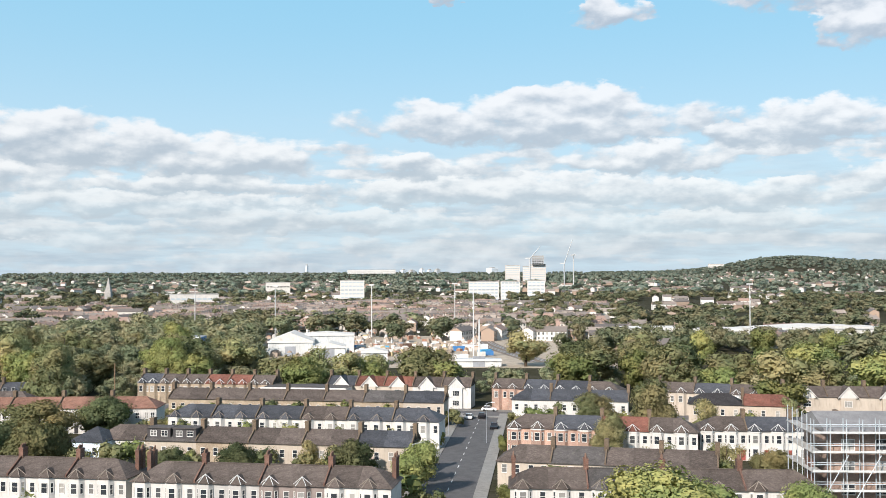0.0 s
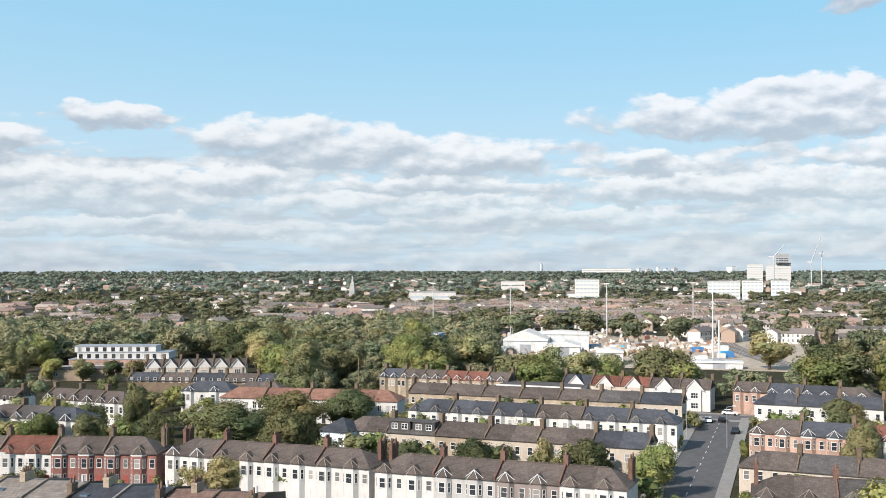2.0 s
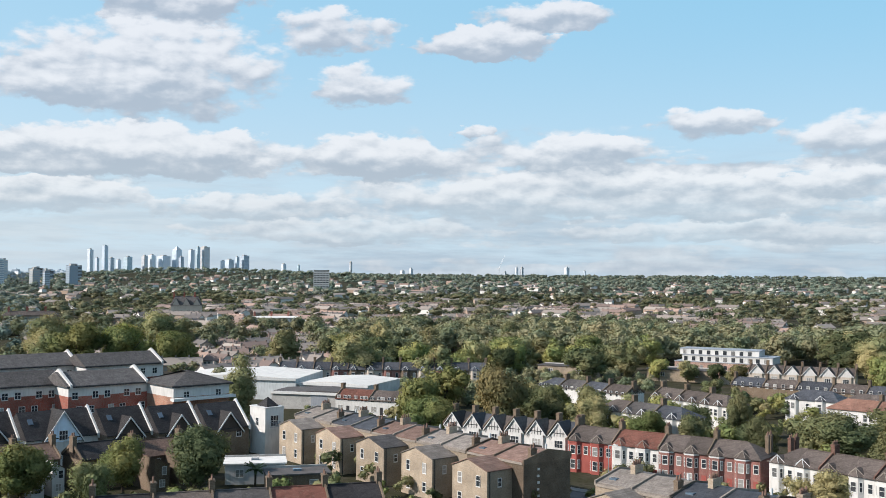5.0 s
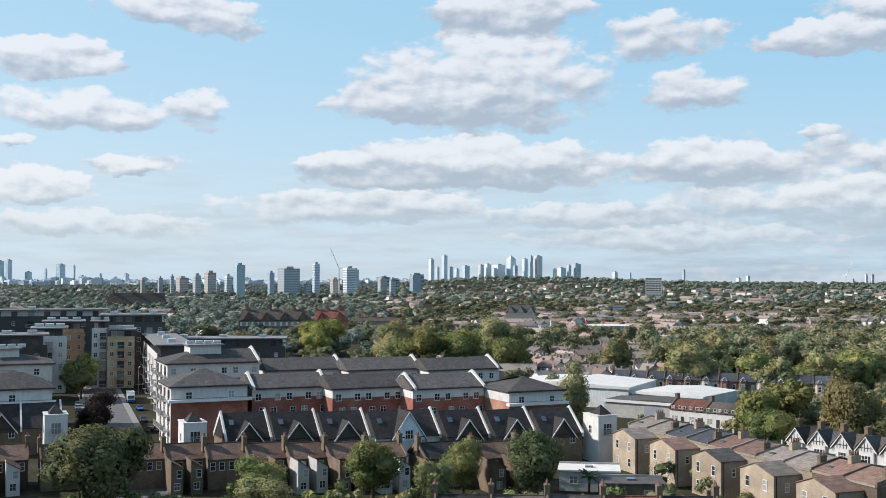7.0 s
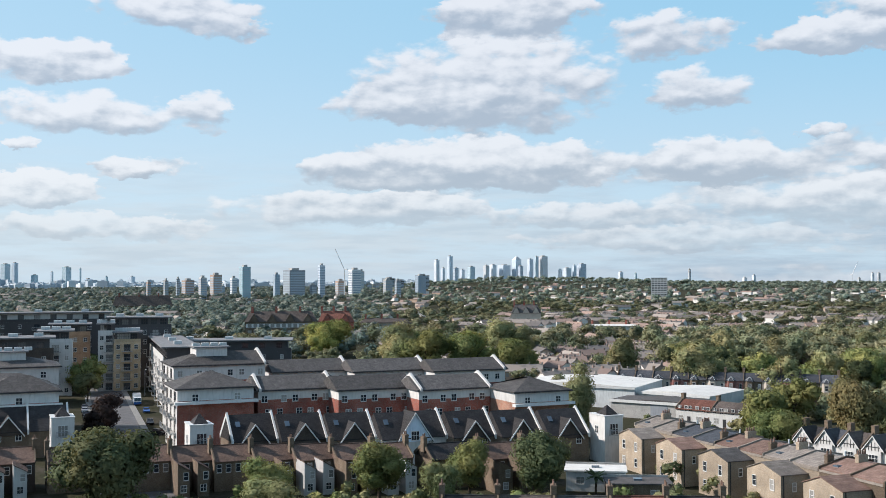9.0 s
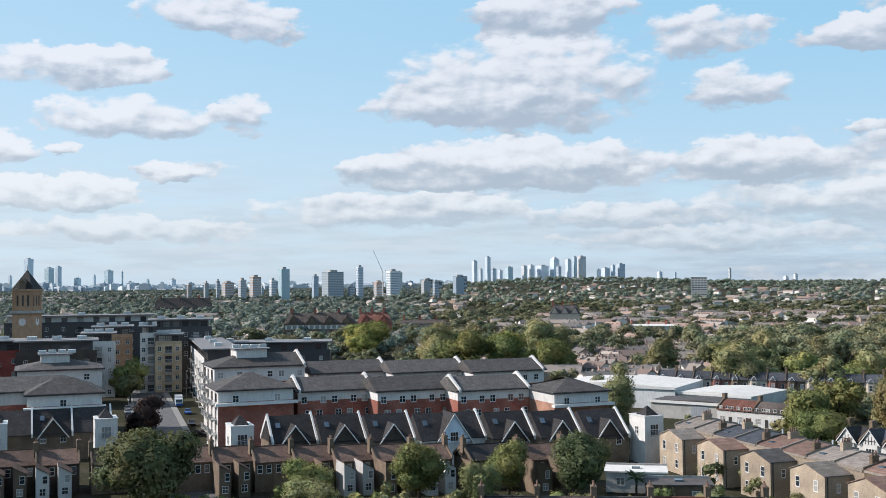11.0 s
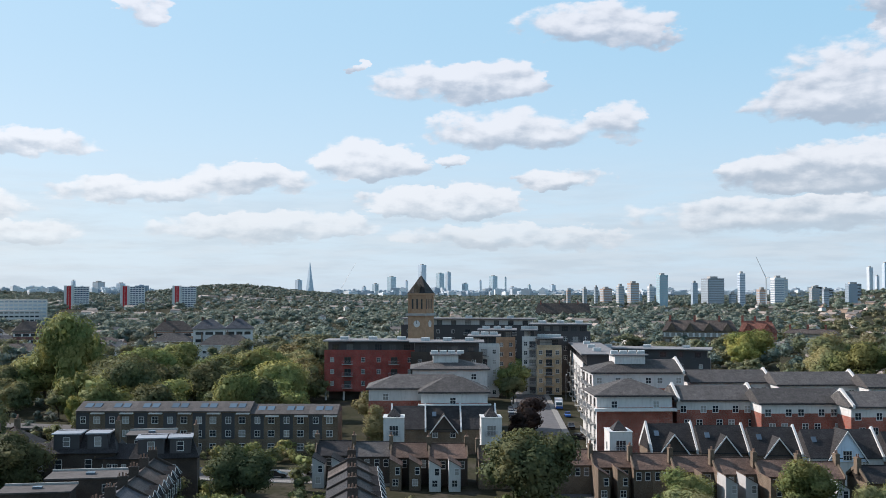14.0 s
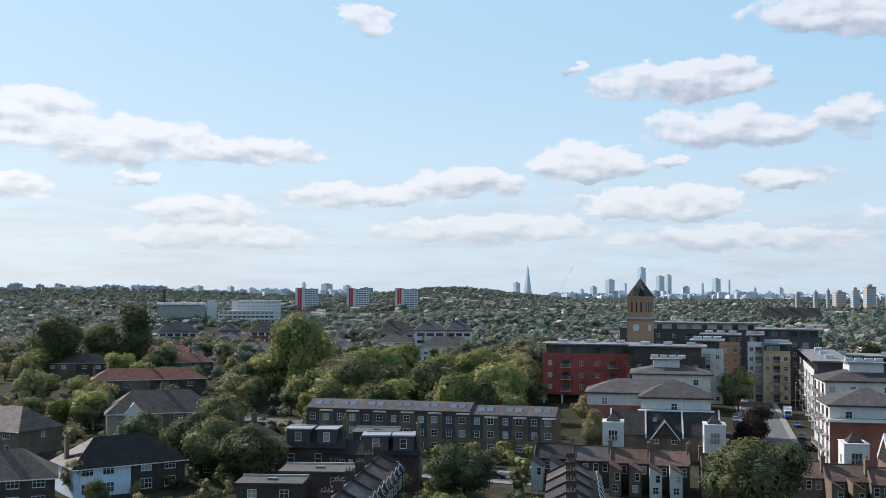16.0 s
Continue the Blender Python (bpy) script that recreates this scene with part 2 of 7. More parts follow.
brick("yellow_brick", (0.39, 0.31, 0.225), (0.30, 0.235, 0.165), (0.38, 0.33, 0.27))
brick("brown_brick", (0.165, 0.118, 0.078), (0.12, 0.082, 0.055), (0.18, 0.15, 0.115))
brick("dark_brick", (0.075, 0.056, 0.046), (0.054, 0.04, 0.033), (0.075, 0.062, 0.052))
brick("red_brick", (0.36, 0.085, 0.055), (0.29, 0.07, 0.045), (0.30, 0.22, 0.18))
brick("crimson_brick", (0.44, 0.075, 0.058), (0.36, 0.06, 0.048), (0.30, 0.14, 0.12))
brick("stack_brick", (0.16, 0.078, 0.056), (0.125, 0.06, 0.044), (0.17, 0.125, 0.1))
brick("maroon_brick", (0.27, 0.105, 0.09), (0.21, 0.08, 0.07), (0.25, 0.18, 0.15))
brick("orange_brick", (0.42, 0.20, 0.13), (0.35, 0.16, 0.10), (0.38, 0.30, 0.24))
brick("pink_brick", (0.44, 0.265, 0.21), (0.37, 0.22, 0.17), (0.48, 0.40, 0.33))
brick("clay_brick", (0.33, 0.225, 0.18), (0.27, 0.18, 0.14), (0.34, 0.29, 0.25))
brick("sand_brick", (0.55, 0.40, 0.24), (0.47, 0.33, 0.19), (0.50, 0.42, 0.32))
paint("white_render", (0.56, 0.55, 0.53))
paint("cream_render", (0.46, 0.40, 0.335))
paint("grey_render", (0.42, 0.41, 0.40))
paint("taupe_render", (0.24, 0.2, 0.185))
paint("pale_blue_render", (0.60, 0.70, 0.80))
paint("red_paint", (0.30, 0.075, 0.06))
paint("white_paint", (0.60, 0.60, 0.585), 0.12, 0.45)
paint("black_paint", (0.03, 0.03, 0.033), 0.1, 0.5)
paint("grey_cladding", (0.056, 0.053, 0.056), 0.15, 0.5)
paint("navy_panel", (0.055, 0.075, 0.14), 0.15, 0.5)
paint("bright_red", (0.5, 0.03, 0.035), 0.1, 0.5)
paint("lead_grey", (0.28, 0.30, 0.33), 0.3, 0.5)
paint("blue_sheet", (0.06, 0.20, 0.45), 0.2, 0.5)
paint("bright_blue", (0.10, 0.38, 0.62), 0.2, 0.5)
paint("pale_sheet", (0.55, 0.57, 0.57), 0.3, 0.5)
paint("light_sheet", (0.62, 0.605, 0.57), 0.25, 0.8)
tiles("brown_tile", (0.122, 0.101, 0.09), (0.084, 0.069, 0.062), lichen=(0.23, 0.205, 0.165))
tiles("umber_tile", (0.165, 0.112, 0.09), (0.115, 0.078, 0.063), lichen=(0.2, 0.17, 0.13))
tiles("pale_tile", (0.25, 0.22, 0.195), (0.19, 0.165, 0.145), lichen=(0.30, 0.28, 0.23))
tiles("warm_tile", (0.25, 0.165, 0.135), (0.19, 0.12, 0.095))
tiles("red_tile", (0.2, 0.088, 0.066), (0.155, 0.068, 0.052), moss=0.3)
tiles("orange_tile", (0.235, 0.13, 0.098), (0.185, 0.1, 0.074), moss=0.3)
tiles("slate", (0.078, 0.083, 0.096), (0.056, 0.06, 0.07), moss=0.12, rough=0.6)
tiles("dark_slate", (0.044, 0.041, 0.042), (0.031, 0.029, 0.030), moss=0.08, rough=0.6)
tiles("grey_tile", (0.105, 0.098, 0.096), (0.078, 0.073, 0.072), moss=0.25)
mottled("felt", (0.095, 0.086, 0.083), (0.054, 0.05, 0.049), 0.8)
mottled("asphalt", (0.115, 0.113, 0.115), (0.08, 0.079, 0.082), 0.5)
mottled("membrane", (0.21, 0.21, 0.215), (0.155, 0.155, 0.16), 0.6)
mottled("paving", (0.24, 0.235, 0.22), (0.18, 0.175, 0.165), 0.9)
mottled("concrete", (0.42, 0.41, 0.39), (0.30, 0.295, 0.28), 0.4)
mottled("bark", (0.09, 0.065, 0.045), (0.05, 0.038, 0.028), 3.0)
mottled("timber", (0.22, 0.15, 0.09), (0.14, 0.095, 0.06), 2.0)
mottled("terracotta", (0.21, 0.13, 0.095), (0.14, 0.085, 0.065), 2.0)
mottled("steel", (0.45, 0.46, 0.47), (0.36, 0.37, 0.38), 2.0, 0.4, metal=0.7)
mottled("scaffold_tube", (0.50, 0.56, 0.60), (0.40, 0.45, 0.49), 2.0, 0.5, metal=0.2)
mottled("pale_steel", (0.62, 0.63, 0.63), (0.52, 0.53, 0.53), 1.0, 0.5, metal=0.2)
mottled("earth", (0.42, 0.355, 0.28), (0.28, 0.24, 0.19), 0.3)
mottled("ballast", (0.19, 0.155, 0.125), (0.13, 0.105, 0.085), 0.5)
mottled("rubber", (0.025, 0.025, 0.025), (0.018, 0.018, 0.018), 3.0)
mottled("stone", (0.40, 0.26, 0.165), (0.31, 0.195, 0.12), 0.8)
mottled("mortar", (0.27, 0.235, 0.2), (0.19, 0.165, 0.14), 2.0)
leaves("leaf_green", (0.092, 0.112, 0.046), (0.262, 0.29, 0.118))
leaves("leaf_lime", (0.115, 0.13, 0.042), (0.29, 0.3, 0.105))
leaves("leaf_dark", (0.044, 0.056, 0.032), (0.158, 0.176, 0.09))
leaves("leaf_olive", (0.12, 0.13, 0.066), (0.285, 0.285, 0.155))
leaves("leaf_rust", (0.08, 0.08, 0.042), (0.185, 0.172, 0.086))
leaves("leaf_willow", (0.14, 0.15, 0.072), (0.29, 0.3, 0.155))
leaves("leaf_copper", (0.02, 0.017, 0.017), (0.05, 0.04, 0.038))
# western woods: backlit shade and blue haze put into the leaf colour
leaves("leaf_haze_west", (0.07, 0.1, 0.098), (0.23, 0.278, 0.245), (0.19, 0.175, 0.135), 0.3)
leaves("leaf_far", (0.098, 0.114, 0.074), (0.262, 0.28, 0.178), (0.24, 0.175, 0.095), 0.35)
# woods beyond 1.4 km: the blue of distance haze put into the leaves
leaves("leaf_haze_far", (0.088, 0.12, 0.106), (0.245, 0.294, 0.24), (0.22, 0.195, 0.145), 0.3)


def glass(name, colour, rough=0.08):
    def build(g, place):
        return g.mix(rand(g, 0.5), tuple(0.5 * c for c in colour), colour)
    return surface(name, build, rough, spec=0.8)


def curtained(g, place):
    own = g.put("ShaderNodeObjectInfo").outputs["Random"]
    return g.mix(g.ramp(own, 0.5, 0.95), (0.03, 0.036, 0.043), (0.34, 0.33, 0.31))


surface("window_glass", curtained, 0.1, spec=0.7)
glass("sky_glass", (0.10, 0.14, 0.18), 0.12)
# panes of far towers: paling by haze put into the glass colour
glass("pale_glass", (0.42, 0.50, 0.56), 0.2)
glass("car_glass", (0.02, 0.022, 0.025))


def ground_build(g, place):
    n = g.noise(place, 0.11, 6.0, 0.6)
    c = g.mix(g.ramp(n, 0.45, 0.66), (0.043, 0.042, 0.026), (0.068, 0.06, 0.047))
    return g.mix(g.ramp(g.noise(place, 0.9, 4.0), 0.45, 0.7, 0.0, 0.6), c, (0.018, 0.023, 0.01)), n


surface("ground", ground_build, 0.95, bump=0.2, spec=0.03)
paint("car_white", (0.75,0.76,0.77), 0.05, 0.25)
paint("car_silver", (0.42,0.43,0.45), 0.05, 0.25)
paint("car_black", (0.015,0.015,0.018), 0.05, 0.25)
paint("car_blue", (0.03,0.10,0.32), 0.05, 0.25)
paint("car_red", (0.35,0.02,0.02), 0.05, 0.25)
paint("car_grey", (0.12,0.125,0.13), 0.05, 0.25)
# skyline walls: haze over the distance put into these three pale colours
paint("white_hazed_wall", (0.7, 0.74, 0.77), 0.1, 0.35)
paint("silver_hazed_wall", (0.57, 0.63, 0.69), 0.1, 0.3)
paint("blue_hazed_wall", (0.47, 0.57, 0.65), 0.1, 0.3)
paint("teal_curtain_wall", (0.30, 0.44, 0.48), 0.1, 0.3)
paint("slate_curtain_wall", (0.27, 0.34, 0.41), 0.1, 0.3)
paint("tan_curtain_wall", (0.52, 0.49, 0.46), 0.1, 0.4)
paint("tower_grey", (0.22, 0.245, 0.27), 0.15, 0.5)
paint("tower_white", (0.72, 0.72, 0.71), 0.1, 0.5)
paint("tower_brick", (0.36, 0.27, 0.22), 0.15, 0.7)

# ---- building blocks ----
class Solid:
    """Collects corners and faces of one mesh."""

    def __init__(self):
        self.v, self.f = [], []

    def add(self, verts, faces):
        k = len(self.v)
        self.v += [tuple(p) for p in verts]
        self.f += [tuple(i + k for i in q) for q in faces]
        return self

    def box(self, x0, y0, z0, x1, y1, z1):
        p = [(x, y, z) for z in (z0, z1) for x, y in ((x0, y0), (x1, y0), (x1, y1), (x0, y1))]
        return self.add(p, [(3, 2, 1, 0), (4, 5, 6, 7), (0, 1, 5, 4), (1, 2, 6, 5), (2, 3, 7, 6), (3, 0, 4, 7)])

    def prism(self, plan, z0, z1, top=1.0):
        """Upright prism over a plan; top: its size above."""
        n = len(plan)
        cx, cy = sum(p[0] for p in plan) / n, sum(p[1] for p in plan) / n
        p = [(x, y, z0) for x, y in plan] + [(cx + (x - cx) * top, cy + (y - cy) * top, z1) for x, y in plan]
        return self.add(p, [tuple(reversed(range(n))), tuple(range(n, 2 * n))] + [(i, (i + 1) % n, n + (i + 1) % n, n + i) for i in range(n)])

    def run(self, profile, x0, x1):
        """A profile of (y, z) drawn out along x."""
        n = len(profile)
        p = [(x0, y, z) for y, z in profile] + [(x1, y, z) for y, z in profile]
        return self.add(p, [tuple(range(n)), tuple(reversed(range(n, 2 * n)))] + [(i, n + i, n + (i + 1) % n, (i + 1) % n) for i in range(n)])

    def across(self, profile, y0, y1):
        """A profile of (x, z) drawn out along y."""
        n = len(profile)
        p = [(x, y0, z) for x, z in profile] + [(x, y1, z) for x, z in profile]
        return self.add(p, [tuple(reversed(range(n))), tuple(range(n, 2 * n))] + [((i + 1) % n, n + (i + 1) % n, n + i, i) for i in range(n)])

    def hip(self, x0, y0, x1, y1, z0, z1, left=0.0, right=0.0, skirt=0.12):
        """A roof with its ridge along x; left, right: how far the ridge stops short."""
        ym = (y0 + y1) / 2
        p = [(x0, y0, z0), (x1, y0, z0), (x1, y1, z0), (x0, y1, z0), (x0, y0, z0 + skirt), (x1, y0, z0 + skirt), (x1, y1, z0 + skirt), (x0, y1, z0 + skirt), (x0 + left, ym, z1), (x1 - right, ym, z1)]
        return self.add(p, [(3, 2, 1, 0), (0, 1, 5, 4), (1, 2, 6, 5), (2, 3, 7, 6), (3, 0, 4, 7), (4, 5, 9, 8), (5, 6, 9), (6, 7, 8, 9), (7, 4, 8)])

    def tube(self, a, b, r0, r1=None, n=8):
        a, b = Vector(a), Vector(b)
        r1 = r0 if r1 is None else r1
        q = (b - a).to_track_quat("Z", "Y")
        ring = [Vector((math.cos(2 * math.pi * i / n), math.sin(2 * math.pi * i / n), 0)) for i in range(n)]
        p = [a + q @ (c * r0) for c in ring] + [b + q @ (c * r1) for c in ring]
        return self.add(p, [tuple(reversed(range(n))), tuple(range(n, 2 * n))] + [(i, (i + 1) % n, n + (i + 1) % n, n + i) for i in range(n)])

    def turned(self, m):
        self.v = [tuple(m @ Vector(p)) for p in self.v]
        return self

    def mesh(self, name, mat):
        me = bpy.data.meshes.new(name)
        me.from_pydata(self.v, [], self.f)
        me.materials.append(MATS[mat])
        return me


MESHES = {}


def lattice(xs, zs, y0, y1):
    """One connected frame: bars along every even gap of xs and zs, open cells between."""
    s, nx, nz = Solid(), len(xs), len(zs)
    s.v = [(x, y, z) for y in (y0, y1) for z in zs for x in xs]
    full = lambda i, k: 0 <= i < nx - 1 and 0 <= k < nz - 1 and (i % 2 == 0 or k % 2 == 0)
    at = lambda i, k, b: b * nx * nz + k * nx + i
    for k in range(nz - 1):
        for i in range(nx - 1):
            if full(i, k):
                q = [(i, k), (i + 1, k), (i + 1, k + 1), (i, k + 1)]
                s.f += [tuple(at(*c, 0) for c in q), tuple(at(*c, 1) for c in reversed(q))]
                for (da, db), (e0, e1) in (((0, -1), (0, 1)), ((1, 0), (1, 2)), ((0, 1), (2, 3)), ((-1, 0), (3, 0))):
                    if not full(i + da, k + db):
                        s.f.append((at(*q[e1], 0), at(*q[e0], 0), at(*q[e0], 1), at(*q[e1], 1)))
    return s


def part(name, solid, mat, parent=None, label="", m=None):
    me = solid if isinstance(solid, bpy.types.Mesh) else solid.mesh(name, mat)
    ob = new(name, me)
    ob.parent = parent
    if m is not None:
        ob.matrix_basis = m
    return tagged(ob, label)


def shared(key, make, mat):
    if key not in MESHES:
        MESHES[key] = make().mesh(key[0], mat)
    return MESHES[key]


def grown(m):
    """A pose of the plan at true scale, the thing grown with it."""
    return Matrix.Scale(SIZE, 4) @ m


def moved(m):
    """A pose of the plan at true scale for a thing that is drawn at its true size."""
    m = m.copy()
    m.translation = m.translation * SIZE
    return m


def thing(name, label, category, m, group="", kind="", to=grown):
    ob = new(name)
    ob.empty_display_size = 0.5
    ob.matrix_basis = to(m)
    return tagged(ob, label, category, group, kind)


def window(parent, w, h, x, y, z, rz=0.0, bars=1, mat="white_paint", deep=0.10, pane="window_glass"):
    """A window that looks towards -y at rz 0: frame and pane; x, z: middle of its lower edge."""
    def rim():
        t = 0.075
        xs = [-w / 2, -w / 2 + t] + [c for i in range(1, bars) for c in (-w / 2 + w * i / bars - 0.03, -w / 2 + w * i / bars + 0.03)] + [w / 2 - t, w / 2]
        zs = [-0.07, t, h * 0.52, h * 0.52 + 0.06, h - t, h]
        return lattice(xs, zs, -0.04, deep)
    key = (round(w, 2), round(h, 2), bars, mat, deep)
    ob = part("window", shared(("window", *key), rim, mat), mat, parent, "", pose(x, y, z, 0, 0, rz))
    part("pane", shared(("pane", *key, pane), lambda: Solid().box(-w / 2 + 0.05, 0.005, 0.05, w / 2 - 0.05, 0.03, h - 0.05), pane), pane, ob)
    return ob


def chimney(parent, x, y, z0, z1, w=0.7, d=1.1, mat="brown_brick", pots=4):
    def stack():
        s = Solid().box(-w / 2, -d / 2, z0, w / 2, d / 2, z1 - 0.25)
        s.box(-w / 2 - 0.06, -d / 2 - 0.06, z1 - 0.25, w / 2 + 0.06, d / 2 + 0.06, z1 - 0.1)
        return s.box(-w / 2, -d / 2, z1 - 0.1, w / 2, d / 2, z1)
    key = (round(z0, 1), round(z1, 1), w, d, mat)
    ob = part("chimney", shared(("chimney", *key), stack, mat), mat, parent, "", pose(x, y, 0))

    for i in range(pots):
        yy = -d / 2 + d * (i + 0.5) / pots
        pot = shared(("chimney_pot", i % 2), lambda: Solid().tube((0, 0, 0), (0, 0, 0.5 + 0.15 * (i % 2)), 0.15, 0.11), "terracotta")
        part("chimney_pot", pot, "terracotta", ob, "", pose(0, yy, z1 - 0.01))
    return ob


def bay(parent, x, y, w=2.7, out=0.75, h=5.9, wall="white_render", roof="brown_tile", trim="white_paint", floors=1, hips=True, flanks=True):
    """A canted bay, two storeys, with a small hipped roof whose ribs are white."""
    a = w / 2
    plan = [(-a, 0.0), (-a + 0.62, -out), (a - 0.62, -out), (a, 0.0)]
    ob = part("bay", shared(("bay", w, out, h, wall), lambda: Solid().prism(plan, 0, h), wall), wall, parent, "", pose(x, y, 0))

    def cap():
        s, o = Solid(), 0.16
        q = [(-a - o, 0.1), (-a + 0.55, -out - o), (a - 0.55, -out - o), (a + o, 0.1)]
        top = [(0, -0.05, h + 1.35), (0, 1.6, h + 1.35)]
        p = [(u, v, h) for u, v in q] + [(u, v, h + 0.1) for u, v in q] + top + [(-a - o, 0.1, h), (a + o, 0.1, h)]
        return s.add(p, [(3, 2, 1, 0), (0, 1, 5, 4), (1, 2, 6, 5), (2, 3, 7, 6), (4, 5, 8), (5, 6, 8), (6, 7, 8), (4, 8, 9), (7, 9, 8), (0, 4, 9, 7, 3)])
    part("bay_roof", shared(("bayroof", w, out, h, roof), cap, roof), roof, ob)
    if hips:
        def ribs():
            s, o = Solid(), 0.16
            for u, v in ((-a - o, 0.05), (-a + 0.55, -out - o), (a - 0.55, -out - o), (a + o, 0.05)):
                s.tube((u, v, h + 0.12), (0, -0.05, h + 1.4), 0.055, 0.055, 5)
            return s
        rib = "mortar" if hips == "dull" else "pale_sheet"
        part("hip_rib", shared(("ribs", w, out, h, rib), ribs, rib), rib, ob)
    if floors == 2:
        part("cornice", shared(("cornice", w, out, h, trim), lambda: Solid().prism([(-a - 0.08, -0.02), (-a + 0.58, -out - 0.08), (a - 0.58, -out - 0.08), (a + 0.08, -0.02)], h - 0.3, h - 0.02), trim), trim, ob)
    side = math.degrees(math.atan2(out, 0.62))
    for i in range(2 - floors, 2):
        z, hh = (0.75, 1.75) if i == 0 else (3.55, 1.65)
        window(parent, w - 1.75, hh, x, y - out - 0.03, z)
        if flanks:
            window(parent, 0.55, hh, x - a + 0.30, y - out / 2 - 0.02, z, -side)
            window(parent, 0.55, hh, x + a - 0.30, y - out / 2 - 0.02, z, side)
    return ob


EAVE, RIDGE, DEEP = 6.0, 8.3, 8.2


def terrace_house(m, w=7.4, wall="white_render", back="yellow_brick", roof="brown_tile", front="bays", hip=(0, 0), wing="", stack=(1, 1), trim="white_paint", ribs=True, label="", rise=0.0, stack_mat="brown_brick", group="terraced houses", lights=0, end_wall="", floors=1, seen="f", pots=0, sides=(True, True), dormer=False):
    """A two-storey terraced house; its front looks towards -y of m, its ridge runs along x over the origin."""
    e, r, d = EAVE + rise, RIDGE + rise, DEEP
    x0, x1, y0, y1 = -w / 2, w / 2, -d / 2, d / 2
    h = thing("terraced_house", label or f"two-storey {wall.replace('_', ' ')} terraced house under a {roof.replace('_', ' ')} roof", "house", m, group, to=moved)
    shell = wall if "f" in seen else back
    part("wall", Solid().box(x0, y0, 0, x1, y1, e), shell, h)
    for sx, hp, wanted in ((x0, hip[0], sides[0]), (x1 - 0.3, hip[1], sides[1])):
        if wanted and not hp:
            part("end_gable", Solid().run([(y0 + 0.1, e), (y1 - 0.1, e), (0, r - 0.12)], sx, sx + 0.3), end_wall or back, h)
    part("roof", Solid().hip(x0 - (0.3 if hip[0] else 0), y0 - 0.35, x1 + (0.3 if hip[1] else 0), y1 + 0.35, e - 0.1, r, 3.6 * hip[0], 3.6 * hip[1]), roof, h)
    if pots:
        part("ridge_tile", Solid().tube((x0 + 3.6 * hip[0], 0, r + 0.02), (x1 - 3.6 * hip[1], 0, r + 0.02), 0.12, 0.12, 6), roof, h)
    for i, sx in ((0, x0), (1, x1)):
        if not hip[i] and stack[i]:
            k = 0.42
            part("party_parapet", Solid().run([(y0 - 0.3, e - 0.1), (y0 - 0.3, e + k), (0, r + k), (y1 + 0.3, e + k), (y1 + 0.3, e - 0.1), (0, r - 0.2)], sx - 0.12, sx + 0.12), stack_mat if stack_mat in ("stack_brick", "dark_brick") else "brown_brick", h)
            if stack[i] > 0:
                chimney(h, sx, 0.35, e + 1.0, r + 1.5, 0.75, 1.5, stack_mat, pots)
    for i, sx, sgn in ((0, x0, 1), (1, x1, -1)):
        if hip[i] and pots:
            for yy in (y1 - 1.1, y1 - 2.7):
                chimney(h, sx + sgn * 0.5, yy, e - 0.5, r + 1.3, 0.62, 0.95, stack_mat, 2)
    if dormer:
        part("loft_dormer", Solid().box(x0 + 0.25, 0.2, e + 0.2, x1 - 0.25, y1 - 0.5, r - 0.1), "grey_cladding", h)
        part("dormer_roof", Solid().box(x0 + 0.1, 0.1, r - 0.1, x1 - 0.1, y1 - 0.3, r + 0.08), "felt", h)
        for bx in (-w * 0.22, w * 0.2):
            window(h, 1.3, 1.1, bx, y1 - 0.47, e + 0.75, 180, 2)
    if "f" not in seen:
        pass
    elif front == "bays":
        for bx in (-w * 0.25, w * 0.25):
            bay(h, bx, y0, 2.6, 0.75, e - 0.05, wall, roof, trim, floors, ribs, bool(pots) or floors == 2)
        window(h, 0.8, 1.6, 0, y0 - 0.02, 3.55)
        part("door", Solid().box(-0.45, y0 - 0.06, 0.1, 0.45, y0 + 0.1, 2.2), "black_paint", h)
    elif front == "bay":
        bay(h, -w * 0.17, y0, 2.8, 0.75, e - 0.05, wall, roof, trim, floors, ribs, bool(pots) or floors == 2)
        window(h, 0.9, 1.6, w * 0.34, y0 - 0.02, 3.5)
        if floors == 2:
            part("door", Solid().box(w * 0.34 - 0.45, y0 - 0.06, 0.1, w * 0.34 + 0.45, y0 + 0.1, 2.2), "red_paint" if floors == 2 else "black_paint", h)
    elif front == "flat":
        for bx in (-w * 0.28, w * 0.1, w * 0.34):
            window(h, 0.95, 1.5, bx, y0 - 0.02, 3.5, bars=2)
        window(h, 1.6, 1.5, -w * 0.2, y0 - 0.02, 0.9, bars=2)
        part("door", Solid().box(w * 0.25 - 0.45, y0 - 0.06, 0.1, w * 0.25 + 0.45, y0 + 0.1, 2.2), "black_paint", h)
    elif front in ("gable", "timber"):
        gw = min(w * 0.78, 4.6)
        gz = e + 2.5
        gab = part("front_gable", Solid().across([(-gw / 2, e - 0.3), (gw / 2, e - 0.3), (0, gz)], y0 - 0.55, y0 + 0.3), "white_render", h)
        t = 0.16
        part("gable_roof", Solid().across([(-gw / 2 - 0.3, e - 0.45), (0, gz), (0, gz + t), (-gw / 2 - 0.3, e - 0.45 + t)], y0 - 0.8, 0.0).across([(0, gz), (gw / 2 + 0.3, e - 0.45), (gw / 2 + 0.3, e - 0.45 + t), (0, gz + t)], y0 - 0.8, 0.0), roof, h)
